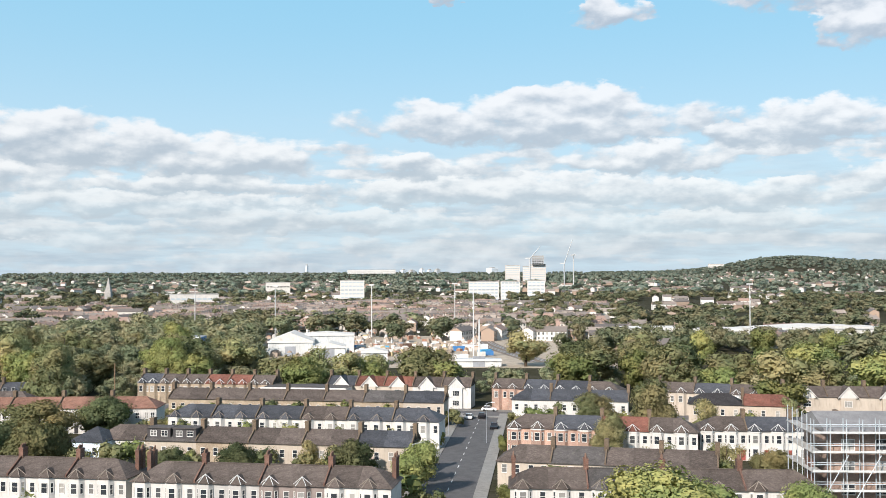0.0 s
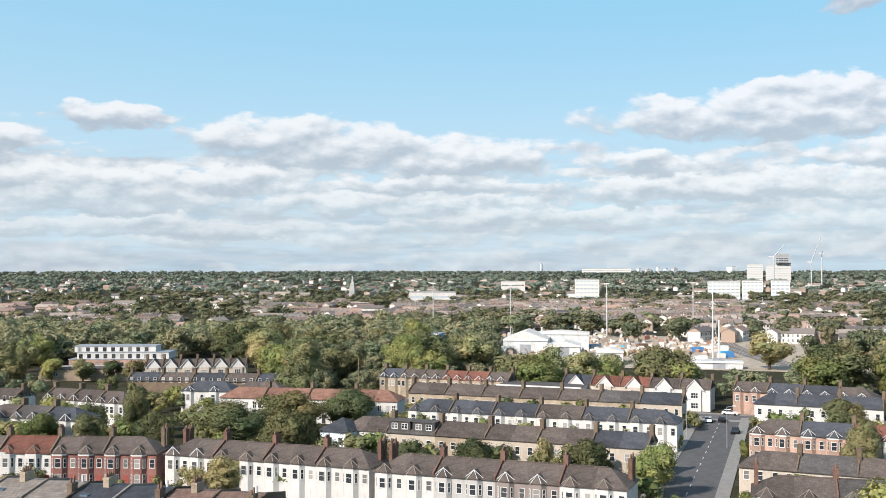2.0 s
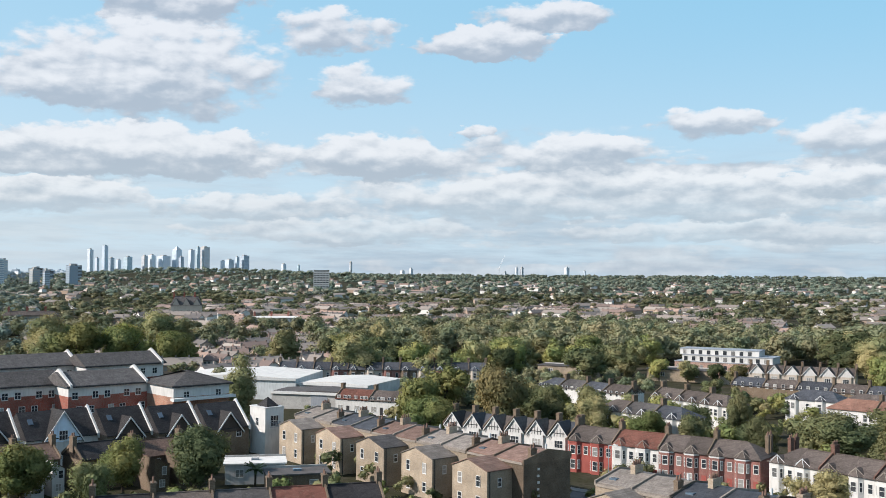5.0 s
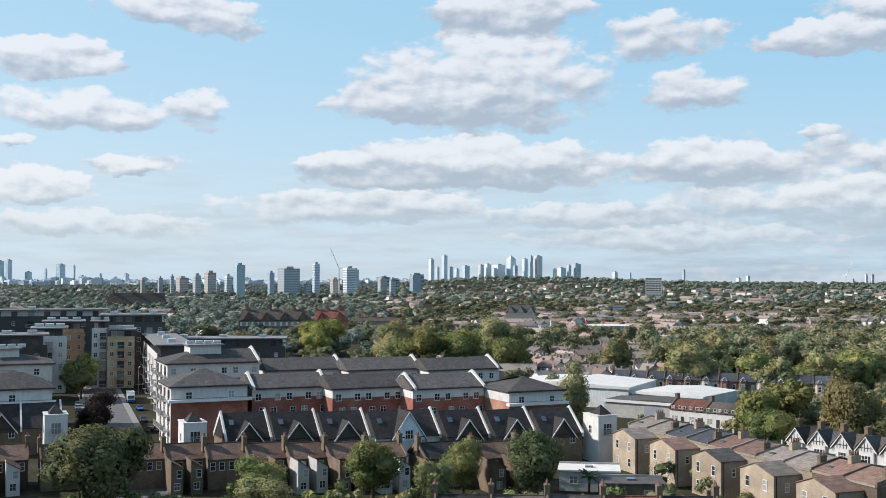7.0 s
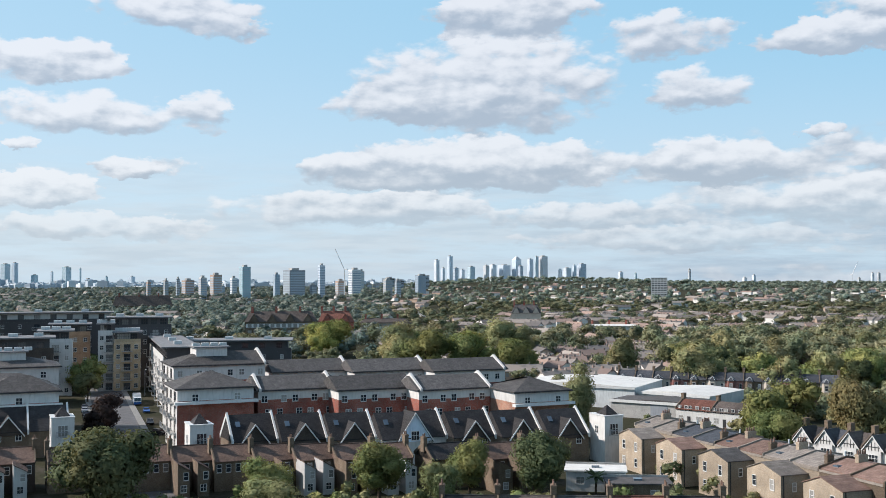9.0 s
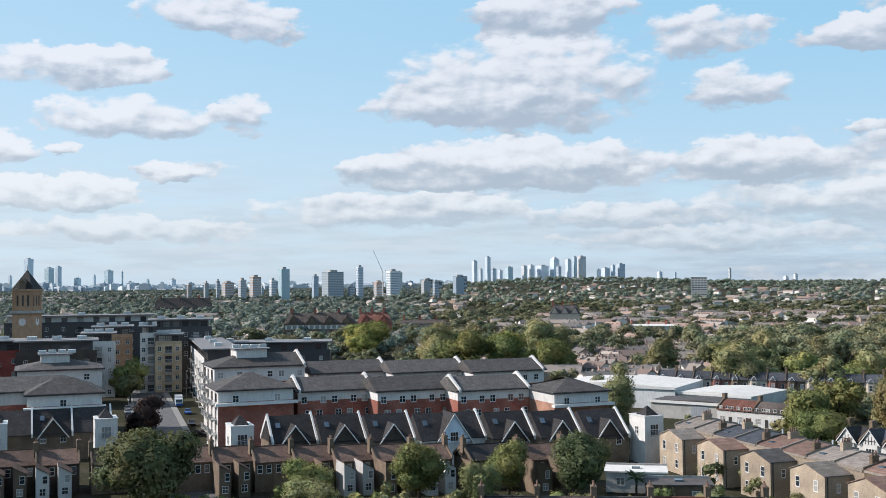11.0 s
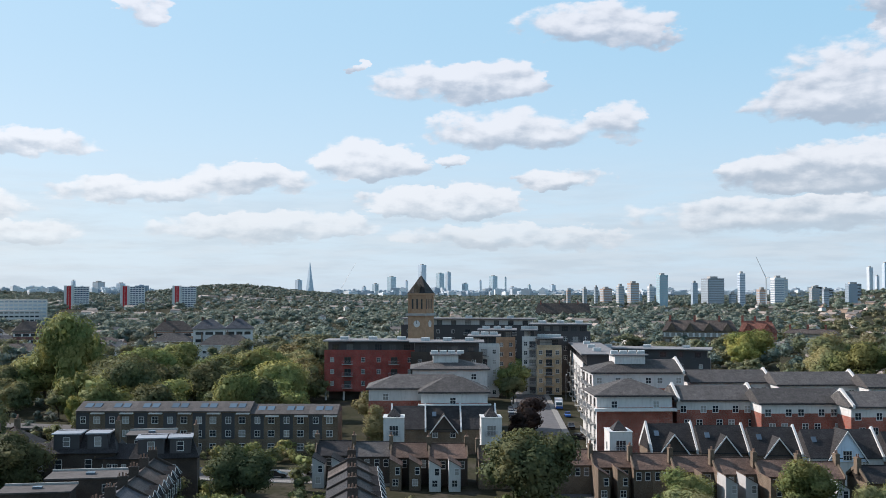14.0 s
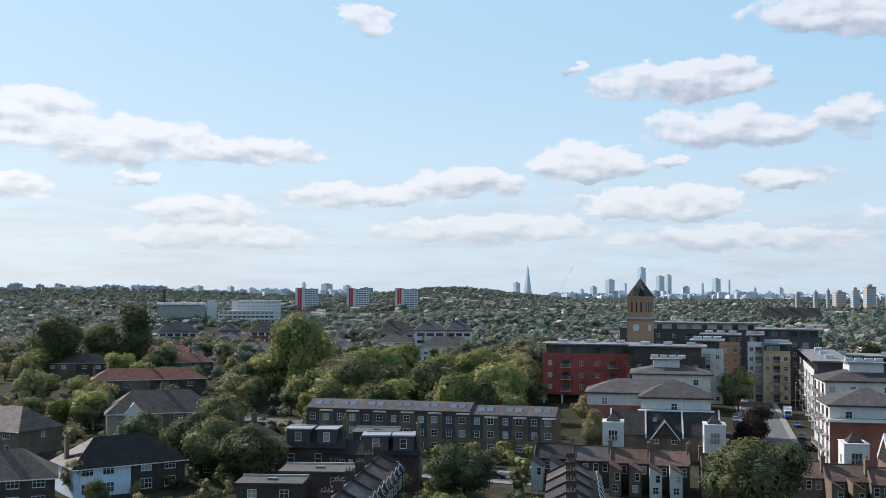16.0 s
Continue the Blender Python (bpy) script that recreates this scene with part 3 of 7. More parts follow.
        for sgn in (-1, 1):
            part("bargeboard", Solid().across([(sgn * (gw / 2 + 0.32), e - 0.5), (0, gz - 0.1), (0, gz + 0.14), (sgn * (gw / 2 + 0.32), e - 0.24)][::sgn], y0 - 0.86, y0 - 0.81), "white_paint", h)
        if front == "timber":
            s = Solid().box(-gw / 2 + 0.3, y0 - 0.60, e + 0.35, gw / 2 - 0.3, y0 - 0.56, e + 0.5)
            for k in (-1.0, -0.35, 0.35, 1.0):
                s.box(k - 0.06, y0 - 0.60, e - 0.25, k + 0.06, y0 - 0.56, e + 0.5 + (1.4 - abs(k)) * 0.8)
            part("timber_frame", s, "black_paint", gab)
        part("bay", Solid().box(-gw / 2 + 0.5, y0 - 0.55, 0, gw / 2 - 0.5, y0 + 0.02, e - 0.3), wall, h)
        for z in (0.8, 3.5):
            window(h, 1.9, 1.5, 0, y0 - 0.58, z, bars=3)
    # the back, with its windows and the lower wing
    wx = w * 0.22
    for bx in () if "b" not in seen else ((-wx,) if wing else (-w * 0.24, w * 0.24)):
        window(h, 0.95, 1.5, bx, y1 + 0.02, 3.4, 180)
    if wing and "b" in seen:
        a, l, ze = min(3.3, w * 0.6), 5.4, e - 0.8
        ob = part("rear_wing", Solid().box(wx - a / 2, y1 - 0.02, 0, wx + a / 2, y1 + l, ze).across([(wx - a / 2, ze), (wx + a / 2, ze), (wx + a / 2, ze + 1.3)], y1 - 0.02, y1 + l), wing, h)
        part("wing_roof", Solid().across([(wx - a / 2 - 0.2, ze - 0.05), (wx + a / 2 + 0.05, ze + 1.34), (wx + a / 2 + 0.05, ze + 1.48), (wx - a / 2 - 0.2, ze + 0.1)], y1 - 0.05, y1 + l + 0.2), roof, ob)
        window(h, 0.9, 1.4, wx - 0.4, y1 + l + 0.02, 3.0, 180)
        window(h, 1.1, 1.3, wx, y1 + l + 0.02, 0.9, 180, 2)
    for i in range(lights):
        part("rooflight", Solid().box(-0.4, -0.05, 0, 0.4, 0.05, 1.0), "sky_glass", h, "", pose(-1.2 + 2.4 * i, y0 * 0.55, e + (r - e) * 0.42, -33 - 25))
    return h


def along(p0, p1, widths, facing=None):
    """Poses at the middle of each width on the line from p0 to p1, x along the line; facing: the houses are turned so, and stand in steps."""
    p0, p1 = Vector((*p0, 0)), Vector((*p1, 0))
    way = (p1 - p0).normalized()
    rz = math.degrees(math.atan2(way.y, way.x))
    k = (p1 - p0).length / sum(widths)
    if facing is not None:
        squeeze, rz = math.cos(radians(rz - facing)), facing
    else:
        squeeze = 1.0
    at = 0.0
    for w in widths:
        q = p0 + way * (at + w / 2) * k
        at += w
        yield pose(q.x, q.y, 0, 0, 0, rz), w * k * abs(squeeze)


def row(p0, p1, specs, pairs=True, facing=None, **common):
    """A terrace along its ridge line; each spec is a pair of houses under one chimney stack and overrides the common choices."""
    p0, p1 = [tuple(1.078 * c for c in p) for p in (p0, p1)]
    n = len(specs)
    for i, ((m, w), spec) in enumerate(zip(along(p0, p1, [1] * n, facing), specs)):
        made = {**common, **spec}
        hip = made.pop("hip", (0, 0))
        w *= SIZE
        if not pairs:
            terrace_house(m, w, **{"hip": hip, "stack": (i == 0, 1), "sides": (i == 0, i == n - 1), **made})
            continue
        if made.get("front", "bays") == "bays":
            made["front"] = "bay"
        for k, sgn in ((0, -1), (1, 1)):
            own = (hip[0] if k == 0 else 0, hip[1] if k == 1 else 0)
            terrace_house(m @ pose(sgn * w / 4 / SIZE, 0, 0), w / 2, **{"hip": own, "stack": (i == 0 and k == 0, k == 1), "sides": (i == 0 and k == 0, i == n - 1 and k == 1), **made})


# ---- trees ----
def lump_form(n, seed):
    """A knobbly closed ball of quads, n by n on each of six sides."""
    quads = []
    for axis in range(3):
        for side in (-1.0, 1.0):
            for a in range(n):
                for b in range(n):
                    q = []
                    for u, v in ((a, b), (a + 1, b), (a + 1, b + 1), (a, b + 1)):
                        p = [0.0, 0.0, 0.0]
                        p[axis], p[(axis + 1) % 3], p[(axis + 2) % 3] = side, math.tan((2 * u / n - 1) * 0.7854) * side, math.tan((2 * v / n - 1) * 0.7854)
                        w = Vector(p).normalized()
                        q.append(w * (1.0 + 0.32 * noise.noise(w * 1.7 + Vector((seed * 3.7, 0, 0)))))
                    quads.append(q)
    return np.array(quads)


LUMPS = {n: [lump_form(n, k) for k in range(6)] for n in (2, 3)}


def crown_quads(seed, lobes=22, count=380, leaf=0.235, shape=(1, 1, 1), squash=0.85, droop=0.0, core=3, fat=1.0, spread=1.0, mass=0.66):
    """Leaf sprays on many overlapping knobbly clumps, about 10 m high and wide at scale 1: corners, and the ways in which they shade."""
    rng = np.random.default_rng(seed)
    quads, ways = [], []
    for i in range(lobes):
        u = rng.normal(size=3)
        u /= np.linalg.norm(u)
        rr = 3.1 * rng.uniform(0.45, 1.0) * spread
        low = 0.85 if u[2] < 0 else 1.0
        c = np.array([u[0] * rr * 1.08 * shape[0], u[1] * rr * 1.08 * shape[1], 5.0 + u[2] * rr * 1.12 * shape[2]])
        r = rng.uniform(1.25, 2.15) * low * fat
        n = max(4, int(count * (r / 1.6 / fat) ** 2))
        d = rng.normal(size=(n, 3))
        d /= np.linalg.norm(d, axis=1, keepdims=True)
        p = c + d * r * rng.uniform(0.78, 1.12, (n, 1)) * np.array([1, 1, squash])
        p[:, 2] -= droop * rng.uniform(0, 1, n) ** 2 * 3
        nrm = d + rng.normal(scale=0.38, size=(n, 3)) + np.array([0, 0, 0.2])
        nrm /= np.linalg.norm(nrm, axis=1, keepdims=True)
        quads.append(quad_cloud(p, nrm, leaf * rng.uniform(0.6, 1.35, n), rng))
        ways.append(np.repeat((nrm + 0.5 * d)[:, None, :], 4, 1))
        if core:
            ball = LUMPS[core][int(rng.integers(6))]
            torn = ball * (1.0 + rng.uniform(-0.12, 0.2, (len(ball), 1, 1))) + rng.normal(scale=0.3 / core, size=ball.shape)
            quads.append(torn * r * mass * np.array([1, 1, squash]) + c)
            ways.append(ball / np.linalg.norm(ball, axis=2, keepdims=True) + rng.normal(scale=0.42, size=(len(ball), 1, 3)))
    quads, ways = np.concatenate(quads), np.concatenate(ways)
    out = quads - np.array([0, 0, 4.0])
    ways = ways / np.linalg.norm(ways, axis=2, keepdims=True) + 0.4 * out / np.linalg.norm(out, axis=2, keepdims=True)
    return np.stack([quads, ways / np.linalg.norm(ways, axis=2, keepdims=True)])


def placed(form, turn, at):
    """A crown turned, scaled and set down."""
    flat = np.linalg.inv(turn)
    return np.stack([form[0] @ turn.T + at, form[1] @ flat])


def crown_mesh(name, seed, mat, **how):
    return cloud_mesh(name, crown_quads(seed, **how), mat)


def quad_cloud(p, nrm, size, rng):
    a = np.cross(nrm, rng.normal(size=nrm.shape))
    a /= np.linalg.norm(a, axis=1, keepdims=True) + 1e-9
    b = np.cross(nrm, a)
    s = size[:, None]
    bend = nrm * s * 0.25
    return np.stack([p - a * s * 0.62, p - b * s * 0.42 + bend, p + a * s * 0.62, p + b * s * 0.42 + bend], 1)


def cloud_mesh(name, form, mat):
    quads, ways = form
    n = len(quads)
    ways = ways / np.linalg.norm(ways, axis=2, keepdims=True)
    me = bpy.data.meshes.new(name)
    me.vertices.add(n * 4)
    me.vertices.foreach_set("co", quads.reshape(-1).astype(np.float32))
    me.loops.add(n * 4)
    me.loops.foreach_set("vertex_index", np.arange(n * 4, dtype=np.int32))
    me.polygons.add(n)
    me.polygons.foreach_set("loop_start", np.arange(0, n * 4, 4, dtype=np.int32))
    me.update(calc_edges=True)
    me.attributes.new("custom_normal", "FLOAT_VECTOR", "CORNER").data.foreach_set("vector", ways.reshape(-1).astype(np.float32))
    me.materials.append(MATS[mat])
    return me


def trunk_mesh(name, seed):
    rng = random.Random(seed)
    s = Solid().tube((0, 0, -0.2), (0.1, 0.05, 3.4), 0.30, 0.2)
    for i in range(7):
        a = 2 * math.pi * i / 7 + rng.uniform(-0.3, 0.3)
        z = rng.uniform(2.4, 3.4)
        mid = Vector((0.1 + math.cos(a) * 1.1, 0.05 + math.sin(a) * 1.1, z + 1.7))
        s.tube((0.05, 0.05, z), mid, 0.13, 0.09, 6).tube(mid, mid + Vector((math.cos(a) * 1.3, math.sin(a) * 1.3, 1.5)), 0.09, 0.03, 5)
    s.tube((0.1, 0.05, 3.3), (0.0, 0.2, 7.6), 0.19, 0.05, 6)
    return s.mesh(name, "bark")


TREES, FAR_TREES = {}, {}
for index, (kind_of_tree, leaf_mat, how) in enumerate((
        ("round", "leaf_green", {}), ("round_dark", "leaf_dark", {}), ("lime", "leaf_lime", {"lobes": 26}), ("olive", "leaf_olive", {}),
        ("rust", "leaf_rust", {}), ("willow", "leaf_willow", {"droop": 0.9, "leaf": 0.25, "mass": 0.55}),
        ("poplar", "leaf_olive", {"shape": (0.42, 0.42, 1.35), "lobes": 18}), ("conifer", "leaf_dark", {"shape": (0.35, 0.35, 1.5), "lobes": 16, "squash": 0.9}),
        ("loose", "leaf_olive", {"lobes": 22, "count": 190, "fat": 0.8, "core": 2, "mass": 0.5}), ("broad", "leaf_green", {"shape": (1.25, 1.15, 0.8), "lobes": 28}), ("copper", "leaf_copper", {}), ("broad_dark", "leaf_dark", {"shape": (1.25, 1.15, 0.8), "lobes": 28}))):
    TREES[kind_of_tree] = [(trunk_mesh("trunk", 10 * index + j), crown_mesh("crown", 100 + 10 * index + j, leaf_mat, **how)) for j in range(2)]
    FAR_TREES[kind_of_tree] = [(trunk, crown_mesh("crown", 300 + 10 * index + j, leaf_mat, **{**how, "count": 130, "leaf": 0.34, "core": 2})) for j, (trunk, crown) in enumerate(TREES[kind_of_tree])]
TREE_WORDS = {"round": "broad green deciduous tree in full leaf", "round_dark": "dark green dense tree in full leaf", "lime": "large sunlit yellow-green tree in full leaf",
              "olive": "olive green tree beginning to turn", "rust": "tree with rust-brown autumn leaves", "willow": "pale green drooping willow-like tree",
              "poplar": "tall narrow olive green poplar tree", "conifer": "slender dark evergreen conifer", "loose": "thin light-crowned garden tree", "broad": "wide spreading green tree in full leaf", "copper": "dark purple copper-leaved garden tree", "broad_dark": "wide spreading dark green tree"}
tree_count = 0


def tree(kind_of_tree, x, y, high, wide=None, z=0.0, group="garden trees"):
    global tree_count
    tree_count += 1
    trunk, crown = (FAR_TREES if math.hypot(x, y) > 215 and high < 15 else TREES)[kind_of_tree][tree_count % 2]
    wide = high if wide is None else wide
    ob = thing("tree", TREE_WORDS[kind_of_tree], "tree", pose(x, y, z, 0, 0, tree_count * 77.0), group, to=moved)
    ob.scale = (SIZE * wide / 9.4, SIZE * wide / 9.4, SIZE * high / 10.2)
    part("trunk", trunk, "bark", ob)
    part("crown", crown, "", ob)
    return ob


SHRUBS = []
SHRUB_FORMS = [crown_quads(900 + k, lobes=4, count=56, leaf=0.42, core=2, fat=1.5, mass=0.66) for k in range(5)]


def bush(x, y, size, z=0.0, kind_of_tree="round"):
    """Adds a shrub to the garden greenery, which is made as one mesh a kind in the end."""
    rng = random.Random(len(SHRUBS))
    t = rng.uniform(0, 6.28)
    k = SIZE * size / 9.4
    c, s = math.cos(t) * k, math.sin(t) * k
    turn = np.array([[c, -s, 0], [s, c, 0], [0, 0, k]])
    SHRUBS.append((kind_of_tree, placed(rng.choice(SHRUB_FORMS), turn, np.array([x * SIZE, y * SIZE, z - 0.06 * size]))))

def polar(az, d):
    return -math.sin(radians(az)) * d, math.cos(radians(az)) * d


# ---- land ----
def bump_at(az, d, a0, wa, d0, wd, h):
    return h * math.exp(-((az - a0) / wa) ** 2 - ((d - d0) / wd) ** 2)


def land(x, y):
    """Height of the ground: flat near by, slowly rising, with wooded hills far off."""
    d = math.hypot(x, y)
    if d < 700:
        return 0.0
    az = math.degrees(math.atan2(-x, y))
    k = min(1.0, max(0.0, (d - 700) / 3800))
    h = (26.0 - 9.0 * min(1.0, max(0.0, (az - 58) / 10))) * k * k * (3 - 2 * k)
    h += bump_at(az, d, -18.2, 3.8, 4200, 800, 57) + bump_at(az, d, -26.5, 5, 4300, 800, 50) + bump_at(az, d, 58, 8, 3000, 600, 24)
    h += bump_at(az, d, 97.0, 4.0, 3300, 700, 34) + bump_at(az, d, 116, 9, 3600, 800, 26)
    return h


def make_ground():
    s = Solid()
    radii = [0, 60, 120, 200, 300, 450, 600, 800, 1050, 1350, 1700, 2100, 2500, 2900, 3300, 3700, 4100, 4500, 4950]
    n = 120
    s.v = [(0, 0, 0)] + [(-math.sin(2 * math.pi * i / n) * r, math.cos(2 * math.pi * i / n) * r, land(-math.sin(2 * math.pi * i / n) * r, math.cos(2 * math.pi * i / n) * r)) for r in radii[1:] for i in range(n)]
    s.f = [(0, 1 + i, 1 + (i + 1) % n) for i in range(n)]
    for k in range(len(radii) - 2):
        a, b = 1 + k * n, 1 + (k + 1) * n
        s.f += [(a + i, b + i, b + (i + 1) % n, a + (i + 1) % n) for i in range(n)]
    tagged(part("ground", s, "ground"), "grass, gardens and bare earth between the houses", "ground", kind="structure")


make_ground()


def strip(p0, p1, w, z, h, name, mat, label):
    """A straight band of paving from p0 to p1."""
    a, b = Vector(p0), Vector(p1)
    way = (b - a).normalized()
    rz = math.degrees(math.atan2(way.y, way.x))
    ob = part(name, Solid().box(0, -w / 2 * SIZE, z - 0.3, (b - a).length * SIZE, w / 2 * SIZE, z + h), mat, None, label, moved(pose(a.x, a.y, 0, 0, 0, rz)))
    return tagged(ob, label, name, kind="structure")


def street(p0, p1, w=8.0, foot=2.2, marks=False, lift=0.0):
    a, b = Vector(p0), Vector(p1)
    n = Vector((-(b - a).y, (b - a).x)).normalized()
    strip(p0, p1, w, 0.03 + lift, 0.02, "road", "asphalt", "grey asphalt residential road with worn patches")
    for sgn in (-1, 1):
        o = n * sgn * (w + foot) / 2
        strip(a + o, b + o, foot, 0.10 + lift, 0.06, "pavement", "paving", "pale concrete slab pavement with a kerb")
    if marks:
        way = (b - a).normalized()
        t, i = 4.0, 0
        while t < (b - a).length - 4:
            q = a + way * t
            strip(q, q + way * 2.0, 0.12, 0.06 + lift, 0.006, "road_marking", "white_paint", "white painted dash of the centre line")
            t += 6.0


street((-8.5, 60.0), (8.6, 236.0), 8.0, 2.0, True)                  # the road seen end on
street((-70.0, 249.5), (95.0, 222.0), 8.0, 2.0, False, 0.006)       # across its far end
street((-130.0, 118.5), (-60.0, 122.5), 7.0, 1.8, False, 0.002)     # between the brown backs and the red terrace
street((-60.0, 122.5), (60.0, 108.0), 7.0, 1.8, False, 0.004)
street((-66.0, 174.5), (-2.0, 165.5), 7.5, 1.8, False, 0.003)
street((14.0, 158.0), (75.0, 152.0), 7.5, 1.8, False, 0.003)
street((-150.0, 30.0), (-345.0, 54.0), 9.0, 1.4, False, 0.002)      # between the blocks of flats
street((-196.0, -70.0), (-178.0, 6.0), 8.0, 2.0, False, 0.004)

# ---- the brick streets ahead at the start ----
W, G, C, RB = {"wall": "white_render"}, {"wall": "grey_render"}, {"wall": "cream_render"}, {"wall": "orange_brick"}
B = "brown_tile"
row((-36.9, 129.4), (-5.6, 124.7), [{**W, "hip": (1, 0), "ribs": "dull"}, G, {"wall": "taupe_render"}, {**W, "hip": (0, 1), "ribs": "dull"}], roof=B, stack_mat="stack_brick", pots=4)
row((-68.4, 135.0), (-38.0, 130.6), [{**W, "hip": (1, 0)}, {**W, "ribs": "dull"}, {**W, "ribs": "dull"}, {**W, "hip": (0, 1), "ribs": "dull"}], roof=B, stack_mat="stack_brick", pots=4)
row((-4.0, 153.0), (-52.0, 161.5), [{"back": "cream_render", "roof": "slate"}, {"back": "cream_render"}, {"back": "cream_render"}, {"back": "yellow_brick"}, {"back": "cream_render", "roof": "grey_tile", "dormer": True}, {"hip": (0, 1), "back": "white_render"}], roof=B, seen="b")
row((-47.4, 185.9), (-0.2, 178.3), [{"hip": (1, 0)}, {}, {"roof": "slate"}, {"roof": "brown_tile"}, {"roof": "slate"}, {"hip": (0, 1)}], roof="slate", ribs="dull", wall="white_render")
row((0.6, 203.7), (-54.1, 211.9), [{"back": "cream_render", "roof": "slate"}, {"roof": "grey_tile"}, {}, {}, {"roof": B}, {"roof": B}, {}], roof=B, back="yellow_brick", seen="b")
row((-68.7, 241.6), (-37.4, 236.6), [{"roof": "slate"}, {"roof": B}, {"roof": B}, {"roof": "red_tile"}, {"roof": "red_tile"}, {"roof": B}], roof=B, wall="yellow_brick", front="bay")
row((-25.1, 236.0), (6.5, 230.4), [{"roof": "slate"}, {"roof": "red_tile"}, {"roof": "red_tile"}, {"roof": B, "wall": "white_render"}, {"roof": B, "wall": "white_render", "floors": 2}], roof=B, wall="cream_render", front="gable", pairs=False)
row((11.5, 228.8), (37.5, 219.6), [{"wall": "pink_brick"}, {"roof": "slate", "wall": "pink_brick"}, {"roof": "slate", "wall": "pink_brick"}, {"hip": (0, 1), "wall": "white_render"}], roof=B, front="bays")
row((36.0, 204.4), (14.0, 208.6), [{}, {}, {"hip": (0, 1)}], roof="slate", wall="white_render", back="white_render", seen="b")
row((10.9, 172.0), (40.0, 165.4), [{"hip": (1, 0), "wall": "pink_brick"}, {"wall": "pink_brick", "roof": "slate"}, {"roof": "red_tile"}, {"hip": (0, 1)}], roof=B, wall="white_render", floors=2)
row((40.6, 168.2), (62.0, 166.0), [{"hip": (1, 0)}, {"roof": "slate", "lights": 2}, {"roof": "slate"}], roof=B, wall="white_render", floors=2)
row((36.0, 138.2), (8.0, 144.8), [{}, {}, {"roof": "grey_tile"}, {"hip": (0, 1)}], roof=B, back="cream_render", rise=-0.6, seen="b")
row((8.0, 126.3), (44.0, 123.9), [{"hip": (1, 0)}, {"roof": "grey_tile"}, {}, {"hip": (0, 1)}], roof=B, wall="white_render", ribs="dull", rise=-0.4, stack_mat="stack_brick", pots=4)
row((45.5, 220.8), (66.0, 212.8), [{}, {"roof": "slate"}, {"hip": (0, 1), "wall": "white_render"}], roof=B, wall="cream_render")
row((68.5, 212.0), (92.0, 209.4), [{"front": "gable"}, {"front": "gable"}, {"front": "gable"}], roof=B, wall="cream_render", pairs=False)
row((66.0, 196.0), (47.0, 201.0), [{"hip": (1, 0), "roof": "red_tile"}, {"hip": (1, 1)}], roof="dark_slate", wall="cream_render", back="cream_render", seen="b")

row((-49.6, 158.2), (-54.8, 159.2), [{"hip": (1, 1), "roof": "slate"}], roof="slate", back="pale_blue_render", seen="b", pairs=False)

# ---- to the left of them ----
row((-99.5, 129.6), (-70.5, 134.6), [{"wall": "red_paint", "trim": "red_paint"}, {"roof": "red_tile"}, {"wall": "maroon_brick"}, {"wall": "maroon_brick", "hip": (0, 1)}], ribs="dull", roof=B, wall="white_render", floors=2, pots=4)
row((-124.5, 128.2), (-101.0, 132.4), [{"roof": "dark_slate"}, {}, {"roof": "brown_tile"}, {"roof": "grey_tile"}, {"roof": "brown_tile"}, {}], roof="slate", front="timber", wall="white_render", pairs=False)
row((-134.0, 195.2), (-160.8, 197.6), [{"roof": B}, {"roof": "slate"}, {}, {"roof": "slate", "hip": (0, 1)}], roof="grey_tile", back="white_render", wall="white_render", seen="b", rise=-1.8)
row((-121.5, 187.0), (-102.0, 183.0), [{}, {}, {"hip": (0, 1)}], roof=B, wall="white_render", back="white_render")
row((-118.0, 162.5), (-98.0, 160.5), [{"hip": (1, 0)}, {"roof": "grey_tile"}, {"hip": (0, 1), "roof": "slate"}], roof=B, wall="white_render", back="white_render")
row((-137.0, 252.4), (-112.5, 260.6), [{}] * 6, roof=B, front="gable", wall="cream_render", pairs=False)
row((-92.0, 240.0), (-132.0, 236.0), [{}, {"roof": B}, {}, {"roof": B}, {}], roof="slate", back="brown_brick", seen="b", rise=-2.2)
row((-102.0, 205.0), (-80.0, 206.0), [{"hip": (1, 1), "roof": "slate"}, {"hip": (1, 1)}], roof=B, wall="white_render", back="white_render")
row((-89.0, 196.0), (-53.0, 197.0), [{"hip": (1, 0)}, {}, {}, {"hip": (0, 1)}], roof="orange_tile", wall="white_render", back="white_render", front="flat")
row((-224.0, 165.0), (-186.0, 203.0), [{"wall": "maroon_brick"}, {}, {"wall": "cream_render"}] * 4, roof="slate", wall="brown_brick", front="bay", pairs=False)
row((-174.5, 145.0), (-160.0, 151.0), [{"roof": "red_tile"}, {}], roof=B, wall="white_render", front="flat", rise=-2.0)


